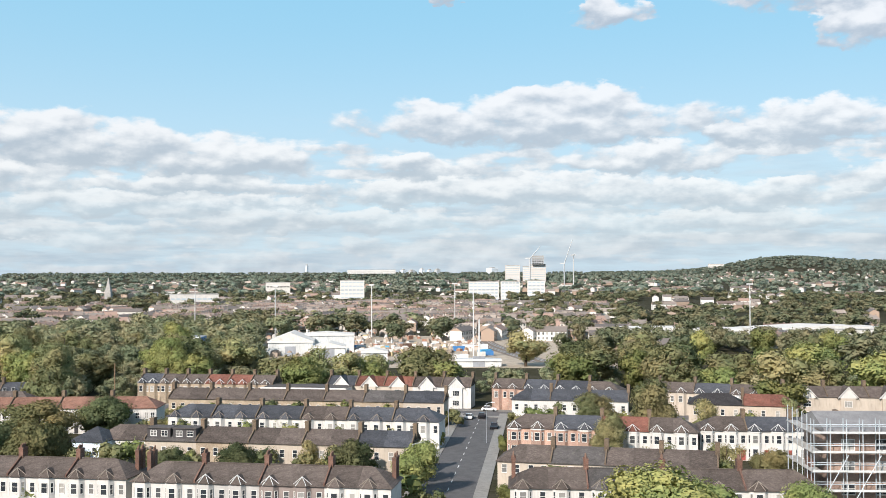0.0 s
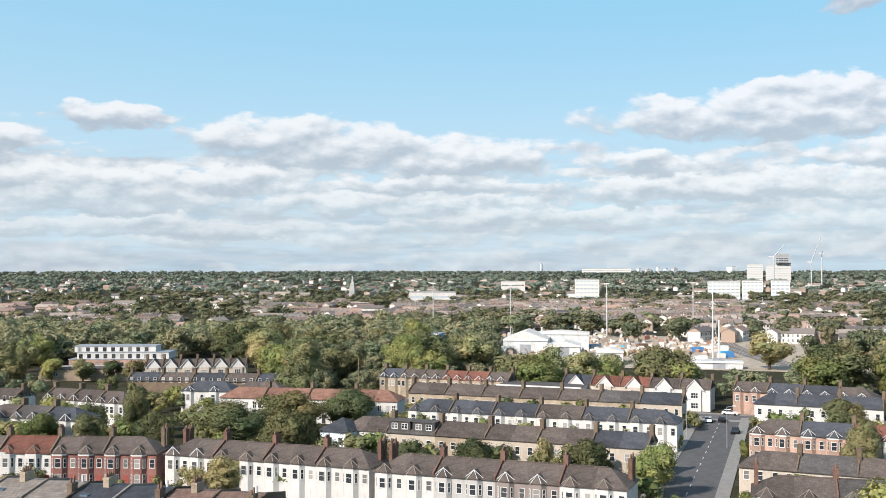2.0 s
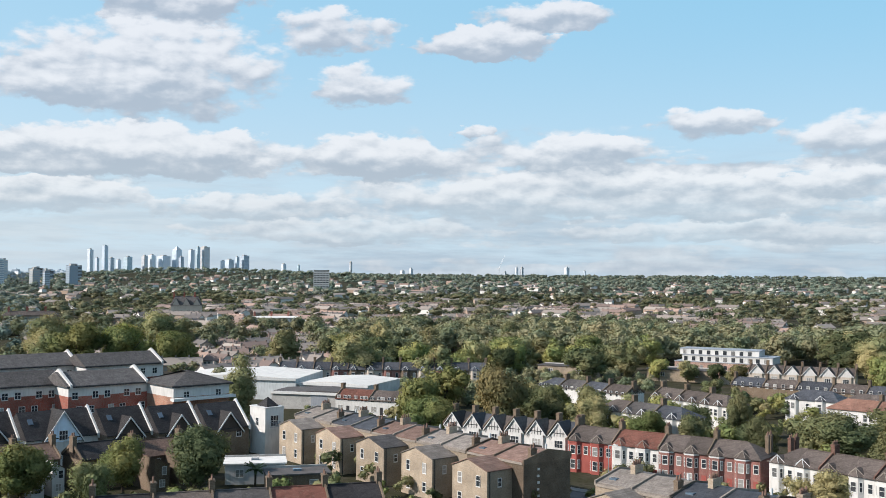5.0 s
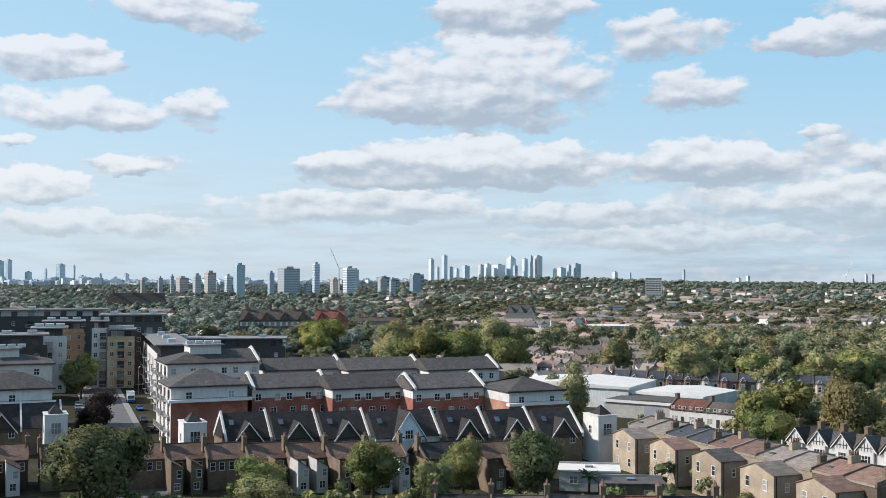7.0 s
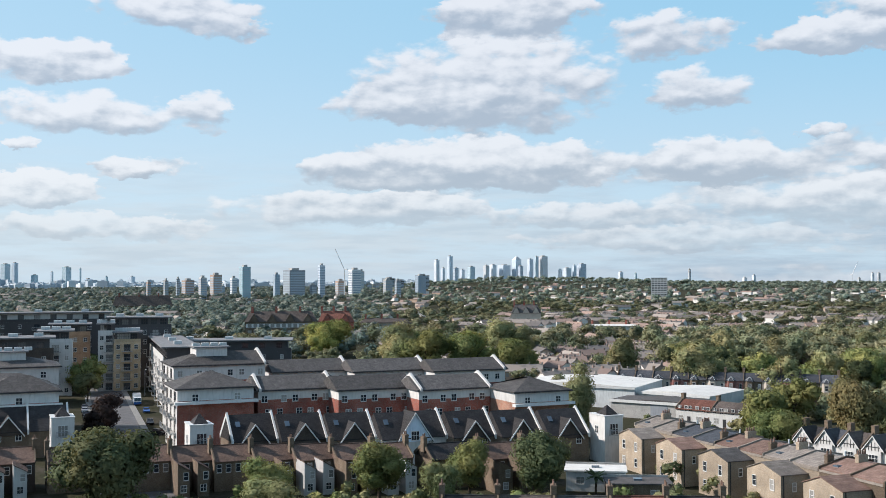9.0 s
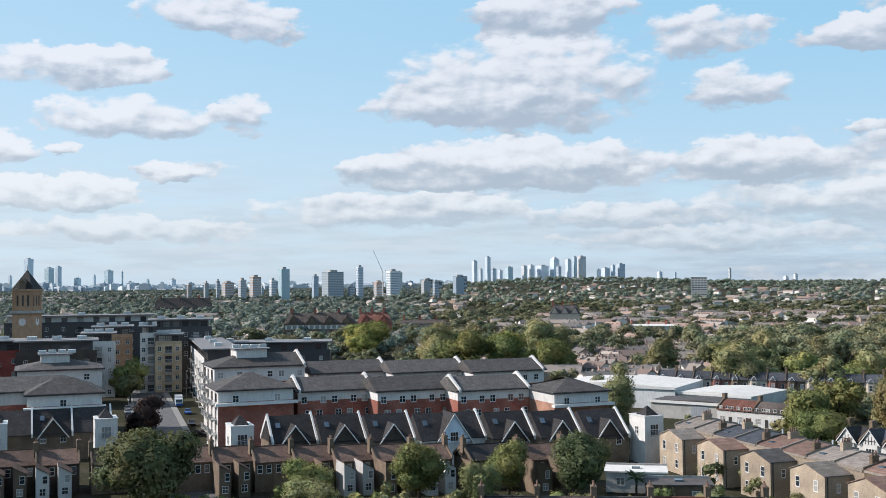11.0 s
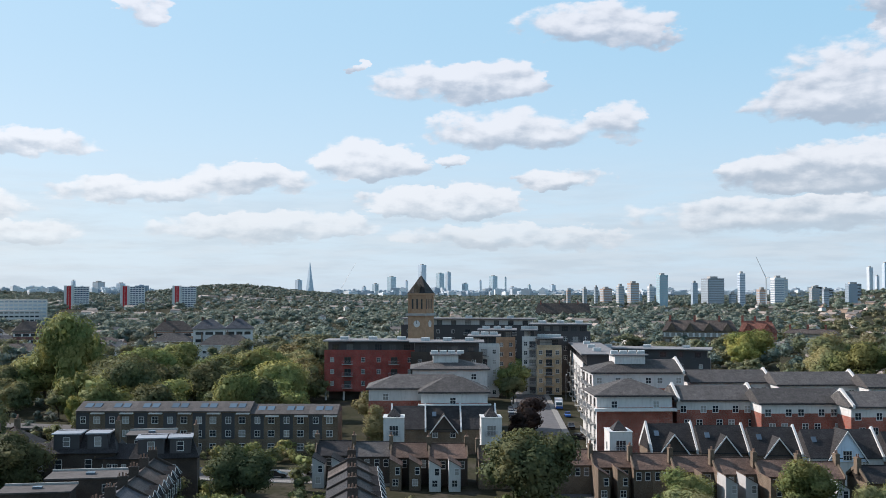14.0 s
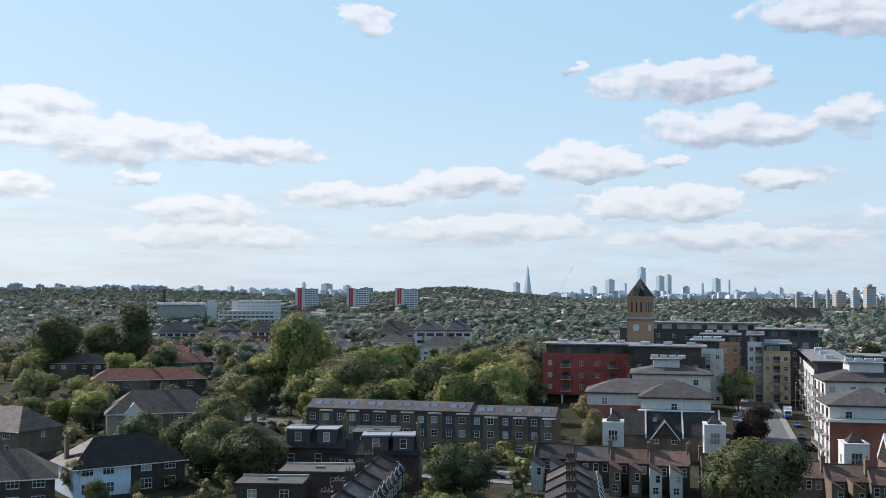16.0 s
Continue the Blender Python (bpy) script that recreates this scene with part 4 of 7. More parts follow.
def brown_backs(p0, p1, n, skip=(), walls=("yellow_brick", "yellow_brick")):
    """Backs of low-roofed terraces: paired rear wings of stock brick in front of the houses."""
    for i, (m, w) in enumerate(along(p0, p1, [1] * n)):
        h = thing("terraced_house", "pair of brown brick houses seen from behind with low roofs", "house", m, "brick houses with rear wings")
        wall = walls[i % len(walls)]
        part("main_wall", Solid().box(-w / 2, 4.5, 0, w / 2, 13.5, 6.6), "yellow_brick" if i < n - 1 else "brown_brick", h)
        rm = ("pale_tile", "slate", "warm_tile", "pale_tile", "warm_tile")[i % 5]
        part("roof", Solid().run([(4.6, 6.6), (13.4, 6.6), (13.4, 7.2), (9.0, 8.0), (4.6, 6.9)], -w / 2 + 0.12, w / 2 - 0.12), rm, h)
        for sx in (-w / 2, 0.0, w / 2):
            part("party_parapet", Solid().run([(4.4, 6.5), (13.6, 6.5), (13.6, 7.42), (9.0, 8.22), (4.4, 7.12)], sx - 0.11, sx + 0.11), "mortar" if i < n - 1 else "brown_brick", h)
        chimney(h, -w / 4, 9.0, 7.0, 8.9, 0.7, 1.6, "yellow_brick", 4)
        chimney(h, w * 0.46, 6.6, 6.4, 8.5, 0.6, 1.1, "brown_brick", 2)
        for k, (rx, ry) in enumerate(((-w * 0.36, 6.2), (w * 0.2, 7.0), (w * 0.3, 11.0))):
            part("rooflight" if k < 2 else "roof_vent", Solid().box(-0.5, -0.4, 0, 0.5, 0.4, 0.25) if k < 2 else Solid().tube((0, 0, 0), (0, 0, 0.9), 0.14, 0.14), "sky_glass" if k < 2 else "pale_sheet", h, "", pose(rx, ry, 7.15 if ry < 8 else 7.5))
        part("fascia", Solid().box(-w / 2 + 0.15, 4.35, 6.45, w / 2 - 0.15, 4.48, 6.75), "mortar", h)
        if i == n - 1:
            for k in range(6):
                part("flue", Solid().box(w / 2, 7.0, 0, w / 2 + 0.15, 7.35, 0.3), "white_paint", h, "", pose(0, 0.05 * (k % 2), 1.0 + 0.9 * k))
        a = w * 0.31
        wing = part("rear_wing", Solid().box(-a, 0, 0, a, 4.5, 5.7).across([(-a, 5.7), (a, 5.7), (-a * 0.1, 6.9)], 0, 4.5), wall, h)
        part("wing_roof", Solid().across([(-a - 0.15, 5.68), (-a * 0.1, 6.93), (-a * 0.1, 7.05), (-a - 0.15, 5.8)], -0.15, 4.6).across([(-a * 0.1, 6.93), (a + 0.15, 5.68), (a + 0.15, 5.8), (-a * 0.1, 7.05)], -0.15, 4.6), ("pale_tile", "warm_tile", "grey_tile")[i % 3], wing)
        for bx in (-a * 0.55, a * 0.5):
            window(h, 0.9, 1.5, bx, -0.02, 3.5)
            window(h, 0.9, 1.4, bx, -0.02, 0.9)
        window(h, 0.7, 1.2, a + 0.02, 2.2, 3.5, 90)
        part("drain_pipe", Solid().tube((a + 0.08, 0.4, 0), (a + 0.08, 0.4, 5.7), 0.06), "black_paint", h)


brown_backs((-150.0, 109.0), (-92.0, 103.0), 5)
brown_backs((-77.0, 99.0), (-44.0, 97.0), 3)


# ---- modern flats and houses ----
def modern_block(m, w, d, ze, zr, lower="red_brick", split=5.2, upper="white_render", roof="grey_tile", fins=(), hip=(1, 1), bays=8, floors=3, label="three-storey red brick and white rendered flats under a grey roof", canopy=False, top=False, balconies=False):
    h = thing("apartment_block", label, "building", m, "modern flats")
    part("lower_wall", Solid().box(-w / 2, -d / 2, 0, w / 2, d / 2, split), lower, h)
    part("upper_wall", Solid().box(-w / 2 + 0.04, -d / 2 + 0.04, split, w / 2 - 0.04, d / 2 - 0.04, ze), upper, h)
    part("roof", Solid().hip(-w / 2 - 0.5, -d / 2 - 0.5, w / 2 + 0.5, d / 2 + 0.5, ze, zr, d * 0.55 * hip[0], d * 0.55 * hip[1], 0.2), roof, h)
    part("gutter", Solid().box(-w / 2 - 0.6, -d / 2 - 0.62, ze - 0.1, w / 2 + 0.6, -d / 2 - 0.5, ze + 0.08), "black_paint", h)
    k = (zr - ze) / (d / 2 + 0.5)
    for fx in fins:
        part("parapet_fin", Solid().run([(-d / 2 - 0.7, ze - 0.2), (0, zr - 0.3), (d / 2 + 0.7, ze - 0.2), (d / 2 + 0.7, ze + 0.5), (0, zr + 0.6), (-d / 2 - 0.7, ze + 0.5)], fx - 0.22, fx + 0.22), "white_render", h)
    for i in range(bays):
        x = -w / 2 + w * (i + 0.5) / bays
        for j in range(floors):
            z = ze - 2.3 - j * 2.7
            if z > 0.3:
                window(h, 1.2, 1.35, x + (0.5 if (i + j) % 2 else -0.3), -d / 2 - 0.03, z, 0, 2, "white_paint")
    if balconies:
        part("side_wall", Solid().box(-w / 2 - 0.025, -d / 2 + 0.02, 0, -w / 2 + 0.01, d / 2 - 0.02, split), upper, h)
        for j in range(4):
            z = ze - 2.6 - j * 2.8
            for y in (-d * 0.3, d * 0.05, d * 0.38):
                window(h, 1.6, 2.0, -w / 2 - 0.03, y, z, -90, 2, "grey_cladding")
                if j < 3 or y < 0:
                    part("balcony", shared(("balcony",), lambda: Solid().box(-1.5, -1.2, -0.15, 1.5, 0.0, 0.0), "concrete"), "concrete", h, "", pose(-w / 2 - 0.03, y, z - 0.1, 0, 0, -90))
                    part("balcony_rail", shared(("balcony_rail",), lambda: lattice([-1.5 + 0.3 * k + o for k in range(11) for o in (-0.02, 0.02)], [0.0, 0.06, 0.95, 1.02], -1.2, -1.16), "steel"), "steel", h, "", pose(-w / 2 - 0.03, y, z - 0.1, 0, 0, -90))
    if canopy:
        part("canopy", Solid().box(-w / 2 - 0.6, -d / 2 - 1.4, split - 0.6, w / 2 + 0.6, -d / 2 + 0.02, split - 0.1), "white_paint", h)
    if top:
        part("roof_plant", Solid().box(-w * 0.22, -d * 0.2, zr - 1.6, w * 0.12, d * 0.3, zr + 1.0), "white_render", h)
        part("plant_roof", Solid().box(-w * 0.22 - 0.6, -d * 0.2 - 0.6, zr + 1.0, w * 0.12 + 0.6, d * 0.3 + 0.6, zr + 1.25), "membrane", h)
        for i in range(4):
            part("roof_unit", Solid().box(-0.8, -0.6, 0, 0.8, 0.6, 0.7), "pale_sheet", h, "", pose(-w * 0.2 + i * 2.0, 0, zr + 1.25))
    return h


TURN = 87.0           # the way in which the modern blocks face
for i, (m, w) in enumerate(along((-203.5, 61.6), (-182.3, 103.9), [1, 1, 1], TURN)):
    modern_block(m @ pose(0, 5.2, 0), w + 1.2, 10.4, 10.5, 13.0, bays=5, fins=(-w / 2 - 0.3, w / 2 + 0.3) if i != 1 else (), hip=(0, 0), floors=3, split=8.7)
modern_block(pose(-199.0 - 6.5, 52.5, 0, 0, 0, TURN), 14.6, 13.0, 11.6, 14.4, bays=2, floors=1, split=9.4, canopy=True, balconies=True, label="hip-roofed corner block of flats in white and red brick")
modern_block(pose(-181.0, 110.5, 0, 0, 0, TURN), 12.0, 13.0, 10.4, 12.8, bays=2, floors=2, split=8.4, lower="orange_brick", canopy=True, label="hip-roofed end block of flats in white and orange brick")
modern_block(pose(-233.0, 60.5, 0, 0, 0, TURN), 20.0, 14.0, 13.8, 16.4, bays=6, floors=1, split=10.5, hip=(1, 0), fins=(9.8,), top=True, balconies=True, label="taller flats with white top storey, grey roof and rooftop plant")
for i, (m, w) in enumerate(along((-236.0, 75.0), (-214.0, 126.0), [1, 1, 1], TURN)):
    modern_block(m @ pose(0, 5.2, 0), w + 1.0, 10.4, 11.0, 13.6, bays=5, floors=1, split=8.0, fins=(w / 2,), hip=(0, 0))
modern_block(pose(-222.0, 13.0, 0, 0, 0, TURN), 23.0, 11.0, 11.6, 14.2, bays=3, floors=1, split=9.2)
modern_block(pose(-215.0, 18.6, 0, 0, 0, TURN), 13.4, 10.0, 11.4, 14.2, bays=1, floors=1, split=9.3, canopy=True, label="hip-roofed corner block of flats in white and red brick")
modern_block(pose(-243.0, 20.0, 0, 0, 0, TURN), 17.0, 13.0, 14.0, 16.0, bays=3, floors=1, split=6.0, top=True, label="taller flats with white top storey, grey roof and rooftop plant")


def flats(m, w, d, h, floors, wall, top="grey_cladding", cols=5, rail=True, stilts=False, band="", label="modern apartment block with balconies and a flat oversailing roof", sides=True, first=0):
    """A flat-roofed apartment block: walls, recessed top storey, oversailing roof, windows and balconies."""
    t = thing("apartment_block", label, "building", m, "flat-roofed apartment blocks")
    st = h / floors
    z0 = 2.6 if stilts else 0.0
    part("wall", Solid().box(-w / 2, -d / 2, z0, w / 2, d / 2, h - st), wall, t)
    part("top_storey", Solid().box(-w / 2 + 1.0, -d / 2 + 1.0, h - st, w / 2 - 1.0, d / 2 - 1.0, h), top, t)
    part("roof", Solid().box(-w / 2 - 0.5, -d / 2 - 0.5, h, w / 2 + 0.5, d / 2 + 0.5, h + 0.35), "membrane", t)
    part("parapet", Solid().box(-w / 2, -d / 2, h - st + 0.004, w / 2, -d / 2 + 0.12, h - st + 1.0), wall, t)
    for i in range(3):
        part("roof_plant", Solid().box(-1.2, -1.0, 0, 1.2, 1.0, 0.9), "pale_sheet", t, "", pose(-w / 2 + w * (i + 0.6) / 3.2, 0, h + 0.35))
    if stilts:
        for i in range(6):
            part("column", Solid().box(-0.25, -0.25, 0, 0.25, 0.25, 2.6), "white_render", t, "", pose(-w / 2 + 0.4 + (w - 0.8) * i / 5, -d / 2 + 0.4, 0))
        part("undercroft_wall", Solid().box(-w / 2 + 1, -d / 2 + 3, 0, w / 2 - 1, d / 2, 2.6), "dark_brick", t)
    for j in range(first, floors - 1):
        z = j * st + 0.9
        if z < z0:
            continue
        for i in range(cols):
            x = -w / 2 + w * (i + 0.5) / cols
            big = i % 3 == 1
            window(t, 1.9 if big else 1.1, 1.9 if big else 1.3, x, -d / 2 - 0.03, z - (0.5 if big else 0), 0, 2, "grey_cladding" if big else "white_paint")
            if big and rail:
                part("balcony", shared(("balcony",), lambda: Solid().box(-1.5, -1.2, -0.15, 1.5, 0.0, 0.0), "concrete"), "concrete", t, "", pose(x, -d / 2 - 0.03, z - 0.62))
                part("balcony_rail", shared(("balcony_rail",), lambda: lattice([-1.5 + 0.3 * k + o for k in range(11) for o in (-0.02, 0.02)], [0.0, 0.06, 0.95, 1.02], -1.2, -1.16), "steel"), "steel", t, "", pose(x, -d / 2 - 0.03, z - 0.62))
    if sides:
        for j in range(first, floors - 1):
            z = j * st + 0.9
            if z >= z0:
                for y in (-d / 4, d / 4):
                    window(t, 1.3, 1.4, w / 2 + 0.03, y, z, 90, 2)
    for i in range(cols):
        window(t, 2.0, 1.9, -w / 2 + 1.0 + (w - 2) * (i + 0.5) / cols, -d / 2 + 0.97, h - st + 0.7, 0, 3, "grey_cladding")
    return t


flats(pose(-311.0, 3.0, 0, 0, 0, 84), 27.0, 12.0, 17.0, 5, "crimson_brick", cols=6, stilts=True, label="five-storey red brick apartment block on white columns")
flats(pose(-298.0, 24.0, 0, 0, 0, 84), 20.0, 12.0, 17.2, 5, "dark_brick", cols=4, label="dark brick apartment block with a flat oversailing roof")
flats(pose(-318.0, 37.0, 0, 0, 0, 82), 9.0, 12.0, 18.0, 6, "white_render", cols=3, label="white rendered apartment block with stacked balconies")
flats(pose(-350.0, 45.0, 0, 0, 0, 82), 12.0, 14.0, 18.6, 6, "stone", cols=4, label="brown brick apartment block with a dark recessed top storey")
flats(pose(-337.0, 64.0, 0, 0, 0, 79), 19.0, 12.0, 20.8, 7, "grey_cladding", cols=6, first=3, label="dark grey clad apartment block with an oversailing pale roof")
flats(pose(-322.0, 57.6, 0, 0, 0, 79), 7.6, 10.0, 17.0, 6, "sand_brick", cols=3, label="sand-coloured brick apartment block with stacked balconies")
flats(pose(-323.0, 51.6, 0, 0, 0, 79), 4.2, 8.0, 19.5, 7, "white_render", cols=2, label="white rendered stair tower of flats with stacked balconies")
flats(pose(-300.0, 66.0, 0, 0, 0, 352), 60.0, 9.0, 15.0, 5, "white_render", cols=14, sides=False, label="white rendered street side of flats with steel balconies")
flats(pose(-395.0, 40.0, 0, 0, 0, 80), 50.0, 12.0, 21.0, 7, "grey_cladding", top="white_render", cols=9, first=3, label="long grey apartment block with an oversailing flat roof")
flats(pose(-335.0, 92.0, 0, 0, 0, 70), 40.0, 14.0, 13.0, 4, "grey_cladding", cols=7, first=2, sides=False, label="dark grey clad apartment block with white rooftop plant")


def clock_tower(x, y):
    t = thing("clock_tower", "tall tan brick clock tower with a dark pyramid roof", "tower", pose(x, y, 0, 0, 0, 96 - 35))
    a = 3.35
    part("shaft", Solid().box(-a, -a, 0, a, a, 23.0), "stone", t)
    part("cornice", Solid().box(-a - 0.7, -a - 0.7, 23.0, a + 0.7, a + 0.7, 23.8), "concrete", t)
    part("belfry", Solid().box(-a + 0.3, -a + 0.3, 23.8, a - 0.3, a - 0.3, 30.2), "stone", t)
    part("upper_cornice", Solid().box(-a - 0.2, -a - 0.2, 30.2, a + 0.2, a + 0.2, 30.8), "stone", t)
    part("roof", Solid().hip(-a - 0.1, -a - 0.1, a + 0.1, a + 0.1, 30.8, 37.0, a, a), "dark_slate", t)
    part("dormer", Solid().box(-1.0, -a - 0.2, 30.8, 1.0, -a + 2.4, 33.0).across([(-1.2, 33.0), (1.2, 33.0), (0, 34.2)], -a - 0.3, -a + 2.4), "brown_brick", t)
    part("finial", Solid().tube((0, 0, 36.8), (0, 0, 38.6), 0.12, 0.04), "black_paint", t)
    for rz in (0, 90, -90):
        m = pose(0, 0, 0, 0, 0, rz)
        face = part("clock_face", shared(("clock_face",), lambda: Solid().tube((0, -a - 0.12, 20.2), (0, -a - 0.01, 20.2), 1.2, 1.2, 24), "white_paint"), "white_paint", t, "", m)
        part("clock_pointer", shared(("clock_pointer",), lambda: Solid().box(-0.08, -a - 0.2, 20.1, 0.08, -a - 0.14, 21.4), "black_paint"), "black_paint", face)
        for bx in (-1.75, 0.0, 1.75):
            part("louvre", shared(("louvre", bx), lambda: Solid().box(bx - 0.3, -a + 0.24, 25.4, bx + 0.3, -a + 0.32, 28.8), "black_paint"), "black_paint", t, "", m)
        for bx in (-a + 0.3, a - 0.3):
            part("pilaster", shared(("pilaster", bx), lambda: Solid().box(bx - 0.45, -a + 0.1, 23.8, bx + 0.45, -a + 0.3, 30.2), "stone"), "stone", t, "", m)


clock_tower(-366.5, 20.3)

def fin_houses(p0, p1, n, towers, white=(), plain=()):
    """Steep dark roofs divided by white parapet fins, each with a brick gable."""
    ze, zr, d = 4.9, 9.0, 8.6
    for i, (m, w) in enumerate(along(p0, p1, [1.5 if i in white else 1 for i in range(n)], TURN)):
        pale = i in white
        h = thing("town_house", "steep dark slate town house with a gable and white parapet", "house", m, "town houses with white fins")
        wall = "white_render" if pale else "brown_brick"
        part("wall", Solid().box(-w / 2, -d / 2, 0, w / 2, d / 2, ze), wall, h)
        part("roof", Solid().hip(-w / 2, -d / 2 - 0.3, w / 2, d / 2 + 0.3, ze - 0.1, zr), "dark_slate", h)
        prof = [(-d / 2 - 0.6, ze - 0.5), (0, zr - 0.4), (d / 2 + 0.6, ze - 0.5), (d / 2 + 0.6, ze + 0.3), (0, zr + 0.45), (-d / 2 - 0.6, ze + 0.3)]
        part("parapet_fin", Solid().run(prof, w / 2 - 0.3, w / 2 + 0.02), "white_paint", h)
        if i == 0:
            part("parapet_fin", Solid().run(prof, -w / 2 - 0.02, -w / 2 + 0.3), "white_paint", h)
        if i in plain:
            continue
        gw, gt = (6.4, zr + 0.1) if pale else (5.0, ze + 2.7)
        part("gable", Solid().across([(-gw / 2, ze - 0.6), (gw / 2, ze - 0.6), (0, gt)], -d / 2 - 0.25, 0.0), "pale_blue_render" if pale else "dark_brick", h)
        t = 0.2
        for sgn in (-1, 1):
            q = [(sgn * (gw / 2 + 0.25), ze - 0.85), (0, gt), (0, gt + t), (sgn * (gw / 2 + 0.25), ze - 0.85 + t)]
            part("gable_roof", Solid().across(q[::sgn], -d / 2 - 0.5, 0.6), "dark_slate", h)
            part("bargeboard", Solid().across([(sgn * (gw / 2 + 0.27), ze - 0.95), (0, gt - 0.08), (0, gt + t + 0.03), (sgn * (gw / 2 + 0.27), ze - 0.85 + t + 0.03)][::sgn], -d / 2 - 0.62, -d / 2 - 0.51), "white_paint", h)
        if pale:
            window(h, 1.5, 1.6, 0, -d / 2 - 0.28, ze - 0.4, 0, 3)
        part("rooflight", Solid().box(-0.4, -0.06, 0, 0.4, 0.06, 1.1), "sky_glass", h, "", pose(-w / 2 + 1.6, -d / 4 - 0.1, (ze + zr) / 2 + 0.2, -46))
        for bx in (-w * 0.25, w * 0.25):
            window(h, 1.1, 1.3, bx, -d / 2 - 0.03, 3.3, 0, 2)
    for x, y in towers:
        t = thing("corner_tower", "square white rendered corner tower with a small grey pyramid roof", "tower", pose(x, y, 0, 0, 0, TURN), "corner towers")
        part("wall", Solid().box(-1.9, -2.2, 0, 1.9, 2.8, 8.2), "white_render", t)
        part("coping", Solid().box(-2.0, -2.3, 8.2, 2.0, 2.9, 8.35), "white_paint", t)
        part("roof", Solid().hip(-1.2, -1.6, 1.2, 1.6, 8.35, 9.9, 1.1, 1.1), "dark_slate", t)
        window(t, 1.7, 2.0, 0, -2.23, 4.9, 0, 3)
        window(t, 1.0, 1.4, -1.93, 0.4, 5.0, -90, 2)
        part("balcony_rail", lattice([-1.1 + 0.22 * k + o for k in range(11) for o in (-0.02, 0.02)], [4.8, 4.86, 5.7, 5.77], -2.5, -2.46), "lead_grey", t)


fin_houses((-179.8, 48.6), (-158.2, 107.7), 7, ((-175.6, 43.2), (-153.8, 110.6)), white=(3,))
fin_houses((-209.4, 5.7), (-208.1, 26.4), 3, ((-197.7, 5.9), (-196.4, 24.0)), plain=(0, 2))

# ---- dark backs of old terraces before the flats ----
def back_row(p0, p1, specs, **kw):
    row(p1, p0, specs, **kw)


back_row((-167.0, -7.0), (-161.5, 16.0), seen="b", specs=[{"wing": "white_render"}, {"wing": "brown_brick"}, {"roof": "grey_tile"}, {"wing": "grey_render", "roof": "dark_slate"}], roof="umber_tile", back="dark_brick", stack_mat="brown_brick", rise=-0.6, facing=267.0, pots=2)
back_row((-160.5, 17.5), (-140.0, 65.0), seen="b", specs=[{"wing": "white_render"}, {"wing": "brown_brick"}, {"wing": "grey_render"}, {"wing": "brown_brick"}, {}, {"wing": "brown_brick"}, {}, {"wing": "brown_brick"}, {}], roof="umber_tile", back="brown_brick", stack_mat="brown_brick", rise=-0.6, facing=267.0, pots=2)


def town_terrace(p0, p1, n):
    """Three-storey brown houses with rooflights."""
    for i, (m, w) in enumerate(along(p0, p1, [1] * n)):
        h = thing("town_house", "three-storey brown brick town house with rooflights and white canopies", "house", m, "brown town houses")
        drop = 0.5 if i >= n * 0.6 else 0.0
        ze, zr, d = 8.0 - drop, 9.6 - drop, 8.5
        part("wall", Solid().box(-w / 2, -d / 2, 0, w / 2, d / 2, ze), "brown_brick", h)
        part("cladding", Solid().box(-w / 2 + 0.1, -d / 2 - 0.06, 2.7, -0.2, -d / 2 - 0.004, ze - 0.2), "grey_cladding", h)
        part("roof", Solid().hip(-w / 2, -d / 2 - 0.4, w / 2, d / 2 + 0.4, ze, zr), "felt", h)
        part("canopy", Solid().box(0.2, -d / 2 - 0.8, ze - 0.45, w / 2 - 0.1, -d / 2 - 0.02, ze - 0.2), "white_paint", h)
        for k in (-0.9, 0.9):
            part("solar_panel", Solid().box(-0.7, -0.9, 0, 0.7, 0.9, 0.08), "sky_glass", h, "", pose(k, -d / 4, (ze + zr) / 2 + 0.12, 20))
        for z in (0.5, 3.1, 5.7):
            window(h, 1.1, 1.3, -w * 0.25, -d / 2 - 0.08, z, 0, 2)
            window(h, 1.3, 1.3, w * 0.22, -d / 2 - 0.03, z, 0, 2)


back_row((-139.0, 66.5), (-132.5, 80.5), seen="b", specs=[{"wing": "brown_brick"}, {"roof": "dark_slate"}], roof="umber_tile", back="brown_brick", stack_mat="brown_brick", rise=-0.6, facing=267.0, pots=2)
row((-102.0, 51.5), (-87.5, 78.0), [{"roof": "dark_slate"}, {}, {"roof": "grey_tile"}, {"roof": "red_tile"}, {"roof": "dark_slate", "lights": 1}], roof=B, wall="brown_brick", back="brown_brick", front="flat", pots=2)


town_terrace((-217.0, -56.0), (-212.5, -4.5), 9)

# ---- west: near terraces end on, semis, small houses ----
N = {"seen": "fb", "front": "bay", "wall": "dark_brick", "back": "dark_brick", "stack_mat": "dark_brick", "pots": 3}
row((-104.0, -0.6), (-146.0, -1.2), [{}, {"roof": "slate"}, {}, {"lights": 2}, {}, {"roof": B}], roof="dark_slate", **N)
row((-107.0, -27.5), (-148.0, -28.5), [{"lights": 2}, {}, {"roof": "slate", "lights": 2}, {}, {"roof": B}, {}], roof="dark_slate", **N)
row((-166.0, -60.0), (-162.0, -32.0), [{"hip": (1, 0)}, {}, {}, {}], roof="dark_slate", seen="f", wall="dark_brick", front="flat")


